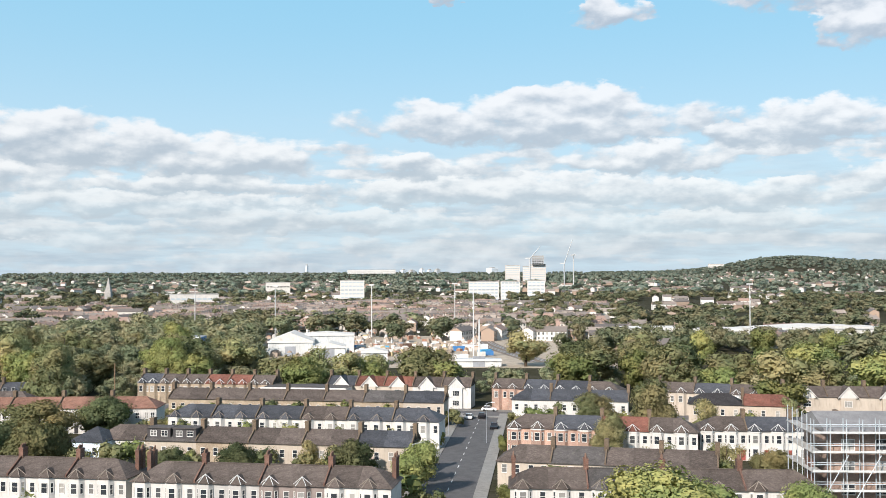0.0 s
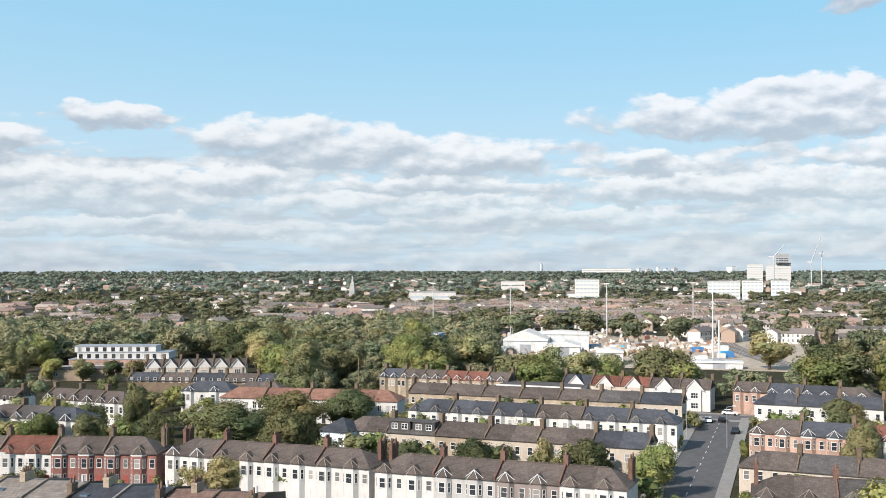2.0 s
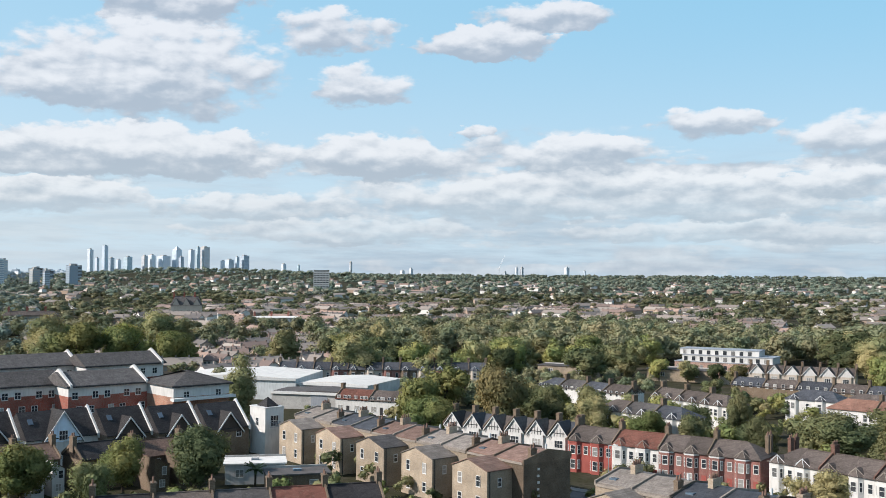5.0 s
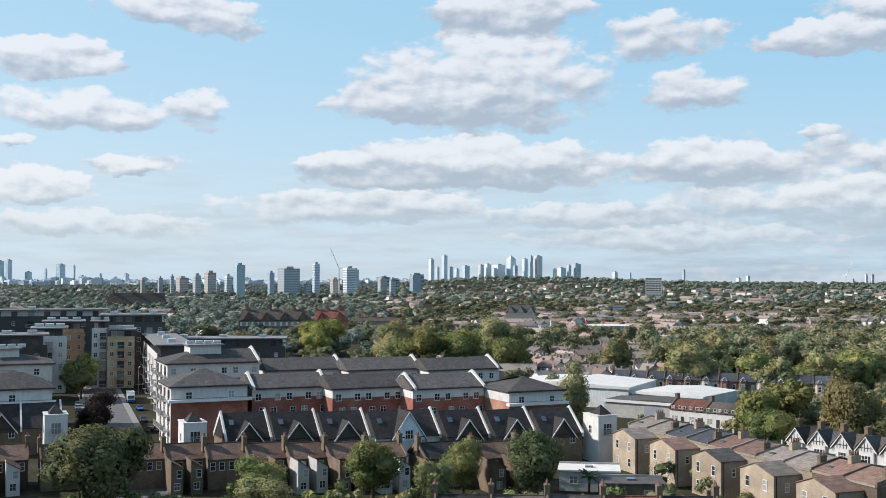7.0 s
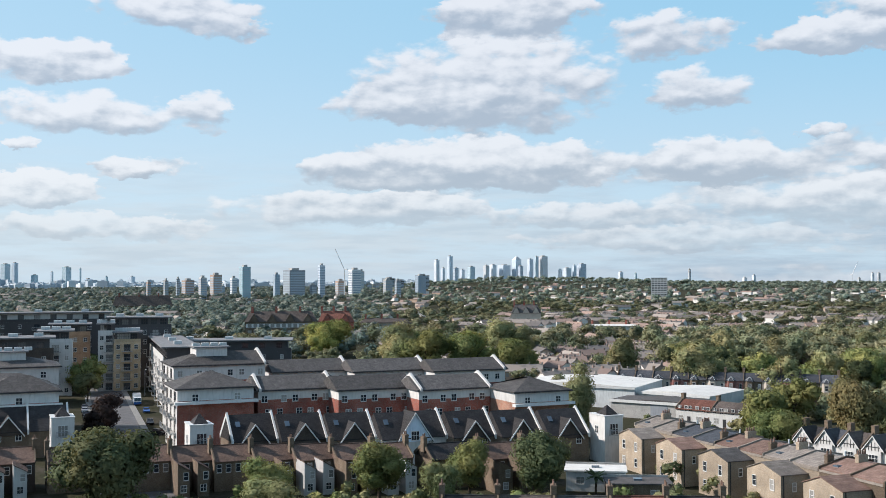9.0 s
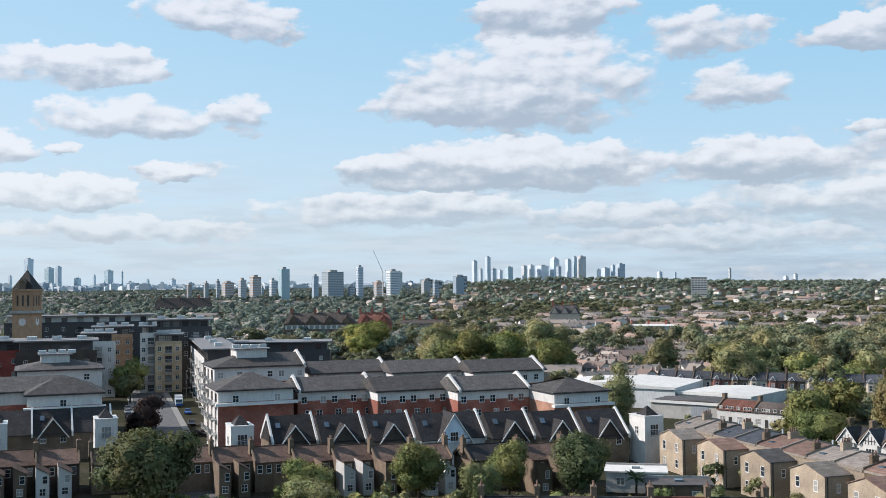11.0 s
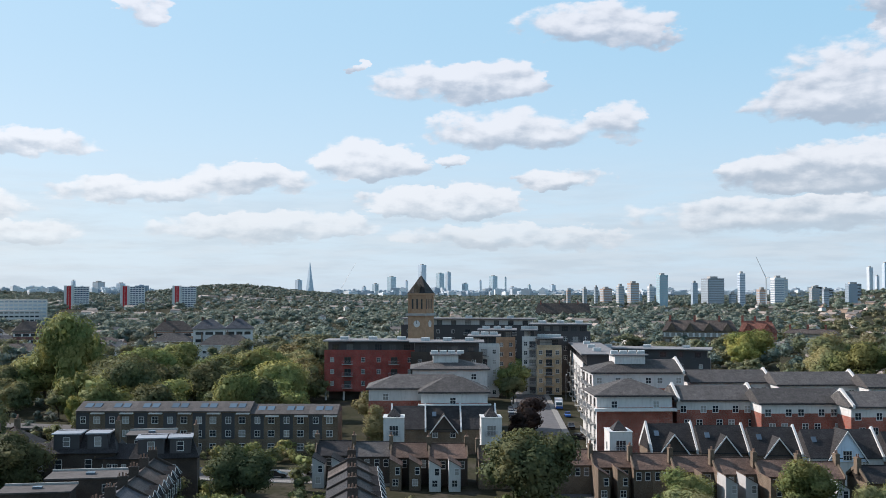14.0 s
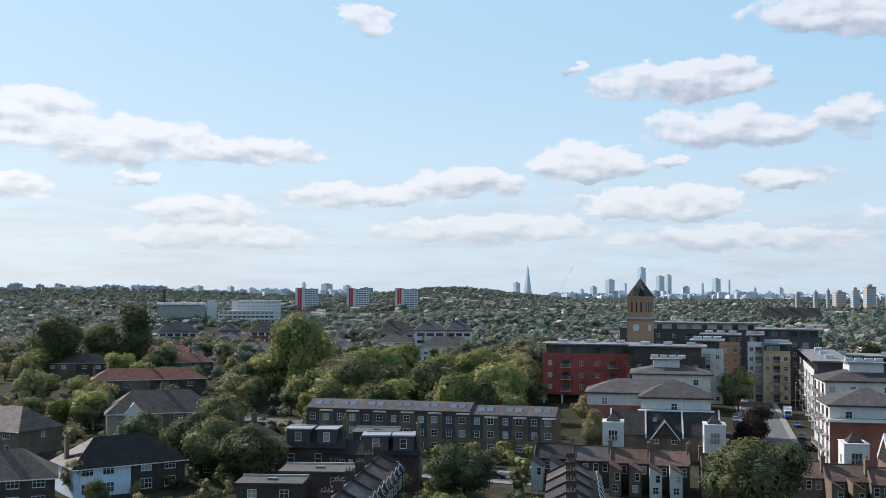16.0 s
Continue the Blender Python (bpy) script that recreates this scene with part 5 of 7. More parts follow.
def dormer_house(m, w, roof="dark_slate", wall="dark_brick"):
    h = thing("house", "dark brick house with flat-roofed loft dormers", "house", m, "houses with loft dormers")
    part("wall", Solid().box(-w / 2, -4, 0, w / 2, 4, 6.0), wall, h)
    part("roof", Solid().hip(-w / 2 - 0.3, -4.4, w / 2 + 0.3, 4.4, 5.9, 9.2, 1.5, 1.5), roof, h)
    for i, (x, a) in enumerate(((-w * 0.2, 2.0), (w * 0.24, 1.6))):
        part("dormer", Solid().box(x - a, -3.6, 6.6, x + a, 1.0, 8.9), "grey_cladding", h)
        part("dormer_roof", Solid().box(x - a - 0.3, -3.9, 8.9, x + a + 0.3, 1.2, 9.1), "lead_grey", h)
        window(h, 1.1, 1.5, x, -3.63, 7.0)
    for x in (-w * 0.3, w * 0.12):
        window(h, 1.1, 1.7, x, -4.03, 3.3)
        window(h, 1.2, 1.5, x, -4.03, 0.7)
    chimney(h, w / 2 - 0.4, 0, 7, 10.6, 0.7, 1.4, "brown_brick", 4)


dormer_house(pose(-176.0, -45.0, 0, 0, 0, 92), 11.0)
dormer_house(pose(-170.0, -31.0, 0, 0, 0, 96), 10.0)


def semi(m, w, d=8.5, walls=("white_render", "brown_brick"), roof="brown_tile", gable=False, ze=5.4, zr=8.6, near=True):
    h = thing("house", f"semi-detached house, {walls[0].replace('_', ' ')}, with a hipped {roof.replace('_', ' ')} roof", "house", m, "semi-detached houses")
    part("wall", Solid().box(-w / 2, -d / 2, 0, 0, d / 2, ze), walls[0], h)
    part("wall", Solid().box(0.002, -d / 2, 0, w / 2, d / 2, ze), walls[1], h)
    part("roof", Solid().hip(-w / 2 - 0.5, -d / 2 - 0.5, w / 2 + 0.5, d / 2 + 0.5, ze - 0.1, zr, d * 0.5, d * 0.5), roof, h)
    part("gutter", Solid().box(-w / 2 - 0.5, -d / 2 - 0.6, ze - 0.15, w / 2 + 0.5, -d / 2 - 0.5, ze), "white_paint", h)
    for x in (-w * 0.38, -w * 0.2, w * 0.14, w * 0.36):
        window(h, 1.8, 1.3, x, -d / 2 - 0.03, 3.3, 0, 3)
        if near:
            window(h, 1.9, 1.6, x, -d / 2 - 0.03, 0.5, 0, 3)
    window(h, 0.9, 1.2, -w / 2 - 0.03, 0, 3.4, -90)
    if near:
        window(h, 0.9, 1.2, w / 2 + 0.03, 0.5, 3.2, 90)
    chimney(h, 0.3, 0.6, ze + 1.5, zr + 1.3, 0.9, 0.7, "brown_brick", 2)
    chimney(h, -w / 2 + 0.8, 1.0, ze - 0.5, zr + 0.4, 0.6, 0.8, "brown_brick", 2)
    if gable:
        x = -w * 0.26
        part("front_gable", Solid().across([(x - 2.2, ze - 0.2), (x + 2.2, ze - 0.2), (x, ze + 2.3)], -d / 2 - 0.9, 0), "white_render", h)
        part("bay", Solid().box(x - 1.7, -d / 2 - 0.9, 0, x + 1.7, -d / 2 + 0.1, ze - 0.2), "white_render", h)
        window(h, 2.4, 1.5, x, -d / 2 - 0.95, 3.0, 0, 3)
        for sgn in (-1, 1):
            part("bargeboard", Solid().across([(x + sgn * 2.4, ze - 0.4), (x, ze + 2.3), (x, ze + 2.6), (x + sgn * 2.4, ze - 0.1)][::sgn], -d / 2 - 1.0, -d / 2 - 0.9), "white_paint", h)
    return h


semi(pose(-163.5, -74.5, 0, 0, 0, 134), 18.0, 10.5, ("pale_blue_render", "dark_brick"), "dark_slate", ze=4.5, zr=8.6)
semi(pose(-147.0, -86.0, 0, 0, 0, 118), 16.0, 10.0, ("dark_brick", "dark_brick"), ze=4.6, zr=8.4)
semi(pose(-199.5, -117.0, 0, 0, 0, 72), 24.0, 11.0, ("white_render", "brown_brick"), gable=True, ze=4.8, zr=9.0)
semi(pose(-231.0, -95.5, 0, 0, 0, 117), 24.0, 12.0, ("yellow_brick", "brown_brick"), gable=True, ze=4.8, zr=9.4)
semi(pose(-187.5, -60.0, 0, 0, 0, 94), 7.5, 9.0, ("brown_brick", "brown_brick"), ze=5.2, zr=8.4)
for x, y, rz, w, roof in ((-307, -131, 118, 33, "red_tile"), (-434, -181, 112, 30, "red_tile"), (-476, -203, 80, 34, "red_tile"), (-492, -268, 102, 44, "brown_tile"), (-570, -265, 170, 40, "slate"), (-385, -148, 120, 16, "red_tile"), (-622, -246, 130, 30, "slate"),
                          (-415, -215, 108, 24, "brown_tile"), (-505, -222, 100, 26, "brown_tile"), (-372, -186, 104, 22, "brown_tile"),
                          (-560, -190, 96, 24, "slate"), (-470, -150, 100, 20, "brown_tile"), (-455, -118, 92, 18, "grey_tile"), (-530, -130, 96, 22, "brown_tile"), (-640, -190, 100, 30, "slate")):
    semi(pose(x, y, 0, 0, 0, rz), w, 10.0, ("brown_brick", "dark_brick"), roof, near=False)


def flat_house(m, w, d, h, wall, label="low dark brick house extension with a flat felt roof", roof="felt", group="flat-roofed extensions"):
    """A flat-roofed extension with upstand, rooflight and windows."""
    t = thing("house_extension", label, "extension", m, group)
    part("wall", Solid().box(-w / 2, -d / 2, 0, w / 2, d / 2, h), wall, t)
    part("roof", Solid().box(-w / 2 - 0.25, -d / 2 - 0.25, h, w / 2 + 0.25, d / 2 + 0.25, h + 0.22), roof, t)
    part("upstand", Solid().box(-w / 2 - 0.25, d / 2, h + 0.22, w / 2 + 0.25, d / 2 + 0.25, h + 0.5), "concrete", t)
    part("rooflight", Solid().box(-0.6, -0.5, h + 0.22, 0.6, 0.5, h + 0.5), "sky_glass", t)
    for x in (-w * 0.26, w * 0.24):
        window(t, 1.3, 1.2, x, -d / 2 - 0.03, h - 1.9, 0, 2)


flat_house(pose(-153.5, -38.5, 0, 0, 0, 95), 11.0, 6.0, 5.6, "dark_brick")
flat_house(pose(-192.0, -37.5, 0, 0, 0, 95), 8.0, 6.0, 6.3, "dark_brick", "dark brick loft house with a flat felt roof")
flat_house(pose(-144.0, -43.0, 0, 0, 0, 95), 9.0, 5.0, 5.4, "dark_brick")
flat_house(pose(-134.5, 94.5, 0, 0, 0, 55), 9.0, 5.5, 3.0, "white_render", "low white garden building with a white flat roof", "light_sheet")
flat_house(pose(-124.0, 94.5, 0, 0, 0, 60), 9.0, 5.0, 2.8, "brown_brick", "low brick outbuilding with a flat felt roof")
semi(pose(-486.0, -62.0, 0, 0, 0, 92), 24.0, 13.0, ("white_render", "white_render"), "grey_tile", ze=7.0, zr=11.5)
semi(pose(-520.0, -92.0, 0, 0, 0, 92), 18.0, 11.0, ("yellow_brick", "brown_brick"), "grey_tile", ze=7.0, zr=11.0)
strip((-232.0, -60.0), (-240.0, -84.0), 7.0, 2.6, 0.2, "garage_roof", "felt", "long flat grey roof of a row of garages")


flat_house(pose(*polar(32.0, 327), 0, 0, 0, 20), 20.0, 7.0, 3.4, "yellow_brick", "low yellow brick annexe with a flat felt roof")
flat_house(pose(*polar(38.0, 322), 0, 0, 0, 16), 18.0, 6.0, 4.2, "yellow_brick", "low yellow brick annexe with a flat felt roof")
flat_house(pose(*polar(28.6, 322), 0, 0, 0, 24), 16.0, 6.0, 3.0, "cream_render", "low rendered annexe with a flat felt roof")

# ---- white flat-roofed flats, warehouses, scaffolding ----
def stepped_flats(m):
    t = thing("apartment_block", "three-storey white and red brick flats with flat stepped roofs", "building", m)
    part("lower_wall", Solid().box(-20, -7, 0, 20, 7, 6.2), "pink_brick", t)
    part("upper_wall", Solid().box(-17, -6, 6.2, 20, 7, 8.9), "white_render", t)
    part("top_storey", Solid().box(-19, -3, 8.9, 14, 6, 11.3), "white_render", t)
    for z, x0, x1, y in ((6.2, -20.2, 20.2, -7.2), (8.9, -17.2, 20.2, -6.2), (11.3, -19.2, 14.2, -3.2)):
        part("roof_edge", Solid().box(x0, y, z, x1, 7.1, z + 0.22), "lead_grey", t)
    for i in range(12):
        window(t, 1.3, 1.5, -18.5 + i * 3.3, -7.03, 3.6, 0, 2, "grey_cladding")
    for i in range(11):
        window(t, 1.5, 1.7, -15.5 + i * 3.3, -6.03, 6.7, 0, 2, "grey_cladding")
    for i in range(9):
        window(t, 1.5, 1.6, -17.0 + i * 3.4, -3.03, 9.3, 0, 2, "grey_cladding")


stepped_flats(pose(-170.0, 298.0, 0, 0, 0, 14) @ Matrix.Scale(0.76, 4))


def shed(m, w, d, h, ridge, wall="pale_sheet", roof="light_sheet", bays=1, stripes=0, label="white metal-clad warehouse with a shallow pitched roof"):
    t = thing("warehouse", label, "warehouse", m, "sheds and warehouses")
    part("wall", Solid().box(-w / 2, -d / 2, 0, w / 2, d / 2, h), wall, t)
    for i in range(bays):
        x0, x1 = -w / 2 + w * i / bays, -w / 2 + w * (i + 1) / bays
        xm = (x0 + x1) / 2
        part("roof", Solid().across([(x0 - 0.2, h), (x1 + 0.2, h), (xm, h + ridge)], -d / 2 - 0.3, d / 2 + 0.3), roof, t)
        for k in range(stripes):
            yy = -d / 2 + d * (k + 0.5) / stripes
            part("roof_light", Solid().box(xm - (x1 - x0) * 0.36, yy - 0.5, h + ridge * 0.3, xm + (x1 - x0) * 0.36, yy + 0.5, h + ridge * 0.3 + 0.05), "pale_steel", t)
    part("fascia", Solid().box(-w / 2 - 0.25, -d / 2 - 0.4, h - 0.5, w / 2 + 0.25, -d / 2 - 0.31, h + 0.15), "white_paint", t)
    part("loading_door", Solid().box(-2.0, -d / 2 - 0.1, 0, 2.0, -d / 2 - 0.004, 3.6), "lead_grey", t)
    return t


shed(pose(-232.0, 161.5, 0, 0, 0, 35), 32.0, 24.0, 5.4, 0.8)
shed(pose(-207.5, 175.0, 0, 0, 0, 24), 19.0, 20.0, 4.4, 0.6)
shed(pose(-196.0, 158.0, 0, 0, 0, 30), 24.0, 10.0, 4.0, 0.5, wall="concrete", roof="felt", label="low concrete workshop with a flat felt roof")
shed(pose(-59.0, 411.0, 0, 0, 0, 4), 17.0, 22.0, 5.5, 3.2, bays=1, label="white gabled industrial shed")
shed(pose(-43.0, 398.0, 0, 0, 0, 4), 12.0, 14.0, 4.0, 1.6, label="low white gabled industrial shed")
shed(pose(-24.0, 366.0, 0, 0, 0, 4), 9.0, 10.0, 4.5, 1.0, label="small pale industrial shed")
shed(pose(-96.0, 440.0, 0, 0, 0, 0), 17.0, 9.0, 6.0, 0.3, label="white flat-roofed site office")
shed(pose(-47.0, 424.0, 0, 0, 0, 4), 22.0, 12.0, 7.0, 0.8, label="white metal-clad industrial unit")
shed(pose(-93.0, 392.0, 0, 0, 0, 0), 7.0, 10.0, 8.0, 0.3, wall="blue_sheet", roof="lead_grey", label="tall blue-clad industrial unit")
shed(pose(-83.0, 383.0, 0, 0, 0, 0), 14.0, 5.0, 3.0, 0.4, wall="bright_blue", roof="bright_blue", label="low bright blue container store")
shed(pose(-32.0, 247.5, 0, 0, 0, -8.8), 20.0, 7.0, 5.0, 0.3, wall="white_render", roof="felt", label="low white flat-roofed building behind the terrace")
shed(pose(107.0, 478.0, 0, 0, 0, -14), 56.0, 22.0, 6.0, 0.5, wall="light_sheet", roof="light_sheet", label="long low white warehouse beyond the trees")
shed(pose(170.0, 482.0, 0, 0, 0, 12), 66.0, 24.0, 6.0, 1.2, wall="light_sheet", roof="light_sheet", label="long low white warehouse beyond the trees")
shed(pose(12.0, 355.0, 0, 0, 0, 0), 15.0, 6.0, 2.4, 0.3, wall="pale_sheet", roof="pale_sheet", label="grey flat-roofed railway shed")

rng = random.Random(4)
skins = ("bright_blue", "pale_sheet", "light_sheet", "orange_brick", "lead_grey", "white_paint", "terracotta", "blue_sheet")
for i in range(32):
    a, d = rng.uniform(-2.5, 11.0), rng.uniform(372, 470)
    w, h = rng.uniform(2.5, 6.5), rng.uniform(1.6, 3.0)
    s = Solid().box(-w / 2, -1.2, 0, w / 2, 1.2, h)
    for k in range(int(w)):
        s.box(-w / 2 + k + 0.3, -1.26, 0.1, -w / 2 + k + 0.5, -1.2, h - 0.1)
    ob = part("shipping_container", s, skins[i % 8], None, "", moved(pose(-math.sin(radians(a)) * d, math.cos(radians(a)) * d, 0.03, 0, 0, rng.choice((0, 8, 90, 40)))))
    tagged(ob, "ribbed metal container standing in the works yard", "container", "yard containers")


def yard_clutter_build(g, place):
    own = g.put("ShaderNodeNewGeometry").outputs["Random Per Island"]
    c = g.mix(g.ramp(own, 0.0, 0.5), (0.62, 0.62, 0.60), (0.33, 0.27, 0.22))
    return g.mix(g.ramp(own, 0.84, 0.86), c, g.mix(g.ramp(own, 0.93, 0.94), (0.30, 0.16, 0.11), (0.45, 0.37, 0.22)))


surface("yard_clutter", yard_clutter_build, 0.8)
s = Solid()
for i in range(520):
    a, d = rng.uniform(-2.0, 11.5), rng.uniform(395, 560)
    x, y = -math.sin(radians(a)) * d * SIZE, math.cos(radians(a)) * d * SIZE
    w, dp, h = rng.uniform(0.9, 4.6), rng.uniform(0.8, 2.4), rng.uniform(0.6, 2.2)
    q = Solid().box(-w / 2, -dp / 2, 0, w / 2, dp / 2, h).prism([(-w * 0.3, -dp * 0.3), (w * 0.4, -dp * 0.3), (w * 0.3, dp * 0.4), (-w * 0.4, dp * 0.3)], h, h * rng.uniform(1.1, 1.6), 0.6)
    s.add(q.turned(pose(x, y, 0.04, 0, 0, rng.uniform(0, 180))).v, q.f)
tagged(part("yard_clutter", s, "yard_clutter"), "stacked pipes, pallets, skips and machines in a works yard", "clutter", kind="stuff")
tagged(part("yard", Solid().prism([(-110, 355), (60, 345), (60, 520), (-120, 520)], 0.0, 0.03), "earth", None, "", grown(pose(0, 0, 0))), "bare earth and gravel of a works yard", "ground", kind="structure")
# curved railway
s, bed = Solid(), Solid()
pts = []
for k in range(17):
    az, d = -5.6 + 3.2 * math.sin(1.9 * k / 16), 372.0 + 150.0 * k / 16
    pts.append((-math.sin(radians(az)) * d, math.cos(radians(az)) * d))
for (x0, y0), (x1, y1) in zip(pts, pts[1:]):
    for o in (-5.2, -3.9, -0.8, 0.5):
        s.add([(x0 + o, y0, 0.22), (x0 + o + 0.3, y0, 0.22), (x1 + o + 0.3, y1, 0.22), (x1 + o, y1, 0.22), (x0 + o, y0, 0.12), (x0 + o + 0.3, y0, 0.12), (x1 + o + 0.3, y1, 0.12), (x1 + o, y1, 0.12)], [(0, 1, 2, 3), (4, 5, 1, 0), (7, 6, 2, 3), (4, 0, 3, 7), (5, 1, 2, 6)])
    bed.add([(x0 - 7.0, y0, 0.03), (x0 + 2.4, y0, 0.03), (x1 + 2.4, y1, 0.03), (x1 - 7.0, y1, 0.03), (x0 - 6.2, y0, 0.14), (x0 + 1.6, y0, 0.14), (x1 + 1.6, y1, 0.14), (x1 - 6.2, y1, 0.14)], [(4, 5, 6, 7), (0, 4, 7, 3), (1, 2, 6, 5), (0, 1, 5, 4)])
track = tagged(part("railway_track", s, "steel", None, "", grown(pose(0, 0, 0))), "curving steel railway tracks on brown ballast", "track", kind="structure")
part("ballast", bed, "ballast", track)


def light_mast(x, y, h, pair=False):
    t = thing("lighting_mast", "tall thin pale steel lighting mast over the yard", "mast", pose(x, y, 0), "lighting masts")
    part("pole", Solid().tube((0, 0, 0), (0, 0, h), 0.26, 0.17, 8), "pale_steel", t)
    part("head_frame", Solid().box(-1.3, -0.2, h - 0.6, 1.3, 0.2, h), "pale_steel", t)
    if pair:
        part("pole", Solid().tube((2.2, 2, 0), (2.2, 2, h * 0.55), 0.4, 0.3, 8), "pale_steel", t)
    for k in (0.7, 0.78):
        part("collar", Solid().tube((0, 0, h * k), (0, 0, h * k + 0.8), 0.42, 0.42, 8), "pale_steel", t)


for x, y, h, pair in ((11.1, 385, 26, True), (-119.1, 503.4, 26, False), (-80.3, 501.7, 25.5, False), (-34, 499.7, 26, False), (6.1, 543.4, 26, False), (121.8, 416.3, 27, False)):
    light_mast(x, y, h, pair)
tagged(part("telegraph_pole", Solid().tube((0, 0, 0), (0, 0, 11), 0.16, 0.12), "timber", None, "", grown(pose(-76.0, 243.0, 0))), "wooden telegraph pole behind the terraces", "pole")


def scaffold_block(m):
    """Brick flats wrapped in scaffolding with a sheeted roof."""
    t = thing("apartment_block", "four-storey brick flats wrapped in scaffolding under repair", "building", m)
    part("wall", Solid().box(0, 0, 0, 26, 10, 11.6), "clay_brick", t)
    part("roof", Solid().box(-0.5, -0.6, 11.6, 26.5, 10.6, 11.9).run([(-0.6, 11.9), (10.6, 11.9), (5, 13.6)], -0.5, 26.5), "membrane", t)
    for j in range(4):
        for i in range(6):
            window(t, 1.7, 1.4, 2.6 + 4.2 * i, -0.03, 0.9 + 2.8 * j, 0, 2)
    sc = thing("scaffolding", "steel tube scaffolding with boards round a brick building", "scaffolding", m)
    for i in range(15):
        for y in (-2.0, -0.7):
            part("upright", shared(("upright",), lambda: Solid().tube((0, 0, 0), (0, 0, 13.4), 0.06, 0.06, 6), "scaffold_tube"), "scaffold_tube", sc, "", pose(-2.2 + 2.0 * i, y, 0))
    for j in range(5):
        z = 2.0 + 2.4 * j
        part("walkway", Solid().box(-2.4, -2.0, z, 26, -0.7, z + 0.08), "concrete", sc)
        part("walkway", Solid().box(-2.4, -0.7, z, -0.9, 10, z + 0.08), "concrete", sc)
        for y in (-2.05, -0.65):
            part("ledger", Solid().tube((-2.6, y, z + 1.0), (26, y, z + 1.0), 0.05, 0.05, 6), "scaffold_tube", sc)
        part("toe_board", Solid().box(-2.4, -2.1, z + 0.08, 26, -2.05, z + 0.34), "pale_sheet", sc)
    for i in range(7):
        part("brace", Solid().tube((-2.0 + 4 * i, -2.1, 2), (2.0 + 4 * i, -2.1, 9), 0.05, 0.05, 6), "scaffold_tube", sc)
    for i in range(5):
        part("side_upright", Solid().tube((-2.3, 0.6 + 2.2 * i, 0), (-2.3, 0.6 + 2.2 * i, 13.8), 0.06, 0.06, 6), "scaffold_tube", sc)


scaffold_block(pose(48.5, 133.0, 0, 0, 0, -3))


# ---- vehicles ----
def car(x, y, rz, colour, kind_of_car="car"):
    """A car with body, glasshouse, wheels and lamps; x forward."""
    van = kind_of_car == "van"
    t = thing(kind_of_car, f"{colour} {'small panel van' if van else 'hatchback car'} parked at the kerb", kind_of_car, pose(x, y, 0.05, 0, 0, rz), "parked vehicles", to=moved)
    L, Wd = (4.4, 1.8) if van else (4.1, 1.72)

    def body():
        p = [(-L / 2, 0.35), (L / 2 - 0.05, 0.3), (L / 2, 0.7), (L / 2 - 0.9, 0.95), (0.95, 1.0), (0.35, 1.78), (-L / 2 + 0.1, 1.82), (-L / 2, 0.9)] if van else [(-L / 2, 0.35), (L / 2 - 0.05, 0.3), (L / 2, 0.68), (L / 2 - 0.95, 0.9), (0.75, 0.94), (-L / 2 + 0.25, 0.98), (-L / 2, 0.85)]
        return Solid().across(p, -Wd / 2, Wd / 2)
    part("body", shared(("body", van, colour), body, "car_" + colour), "car_" + colour, t)
    if not van:
        part("cabin_glass", shared(("cabin",), lambda: Solid().across([(-L / 2 + 0.35, 0.96), (0.72, 0.93), (0.1, 1.36), (-1.3, 1.38)], -Wd / 2 + 0.1, Wd / 2 - 0.1), "car_glass"), "car_glass", t)
        part("roof", shared(("car_roof", colour), lambda: Solid().box(-1.35, -Wd / 2 + 0.12, 1.37, 0.12, Wd / 2 - 0.12, 1.43), "car_" + colour), "car_" + colour, t)
    else:
        part("windscreen", shared(("screen",), lambda: Solid().across([(0.92, 1.05), (0.42, 1.7), (0.46, 1.72), (0.96, 1.05)], -Wd / 2 + 0.12, Wd / 2 - 0.12), "car_glass"), "car_glass", t)
        part("side_glass", shared(("sideglass",), lambda: Solid().across([(0.75, 1.1), (0.3, 1.65), (-0.3, 1.65), (-0.3, 1.1)], -Wd / 2 - 0.01, Wd / 2 + 0.01), "car_glass"), "car_glass", t)
    for sx in (-1.3, 1.35):
        for sy in (-Wd / 2, Wd / 2):
            part("wheel", shared(("wheel",), lambda: Solid().tube((0, -0.12, 0.3), (0, 0.12, 0.3), 0.31, 0.31, 14), "rubber"), "rubber", t, "", pose(sx, sy, 0))
    return t


def lorry(x, y, rz):
    t = thing("lorry", "white box lorry parked in the street", "lorry", pose(x, y, 0.05, 0, 0, rz), "parked vehicles", to=moved)
    part("cargo_box", Solid().box(-3.4, -1.15, 0.8, 1.4, 1.15, 3.4), "car_white", t)
    part("cab", Solid().across([(1.5, 0.5), (3.2, 0.5), (3.2, 1.4), (2.9, 2.5), (1.5, 2.6)], -1.1, 1.1), "car_white", t)
    part("bumper", Solid().box(3.2, -1.1, 0.5, 3.3, 1.1, 1.2), "car_blue", t, "blue front panel")
    part("windscreen", Solid().across([(3.22, 1.5), (2.95, 2.4), (2.99, 2.4), (3.26, 1.5)], -0.95, 0.95), "car_glass", t)
    for sx in (-2.2, 2.3):
        for sy in (-1.0, 1.0):
            part("wheel", shared(("wheel",), lambda: Solid().tube((0, -0.12, 0.3), (0, 0.12, 0.3), 0.31, 0.31, 14), "rubber"), "rubber", t, "", pose(sx, sy, 0.1))


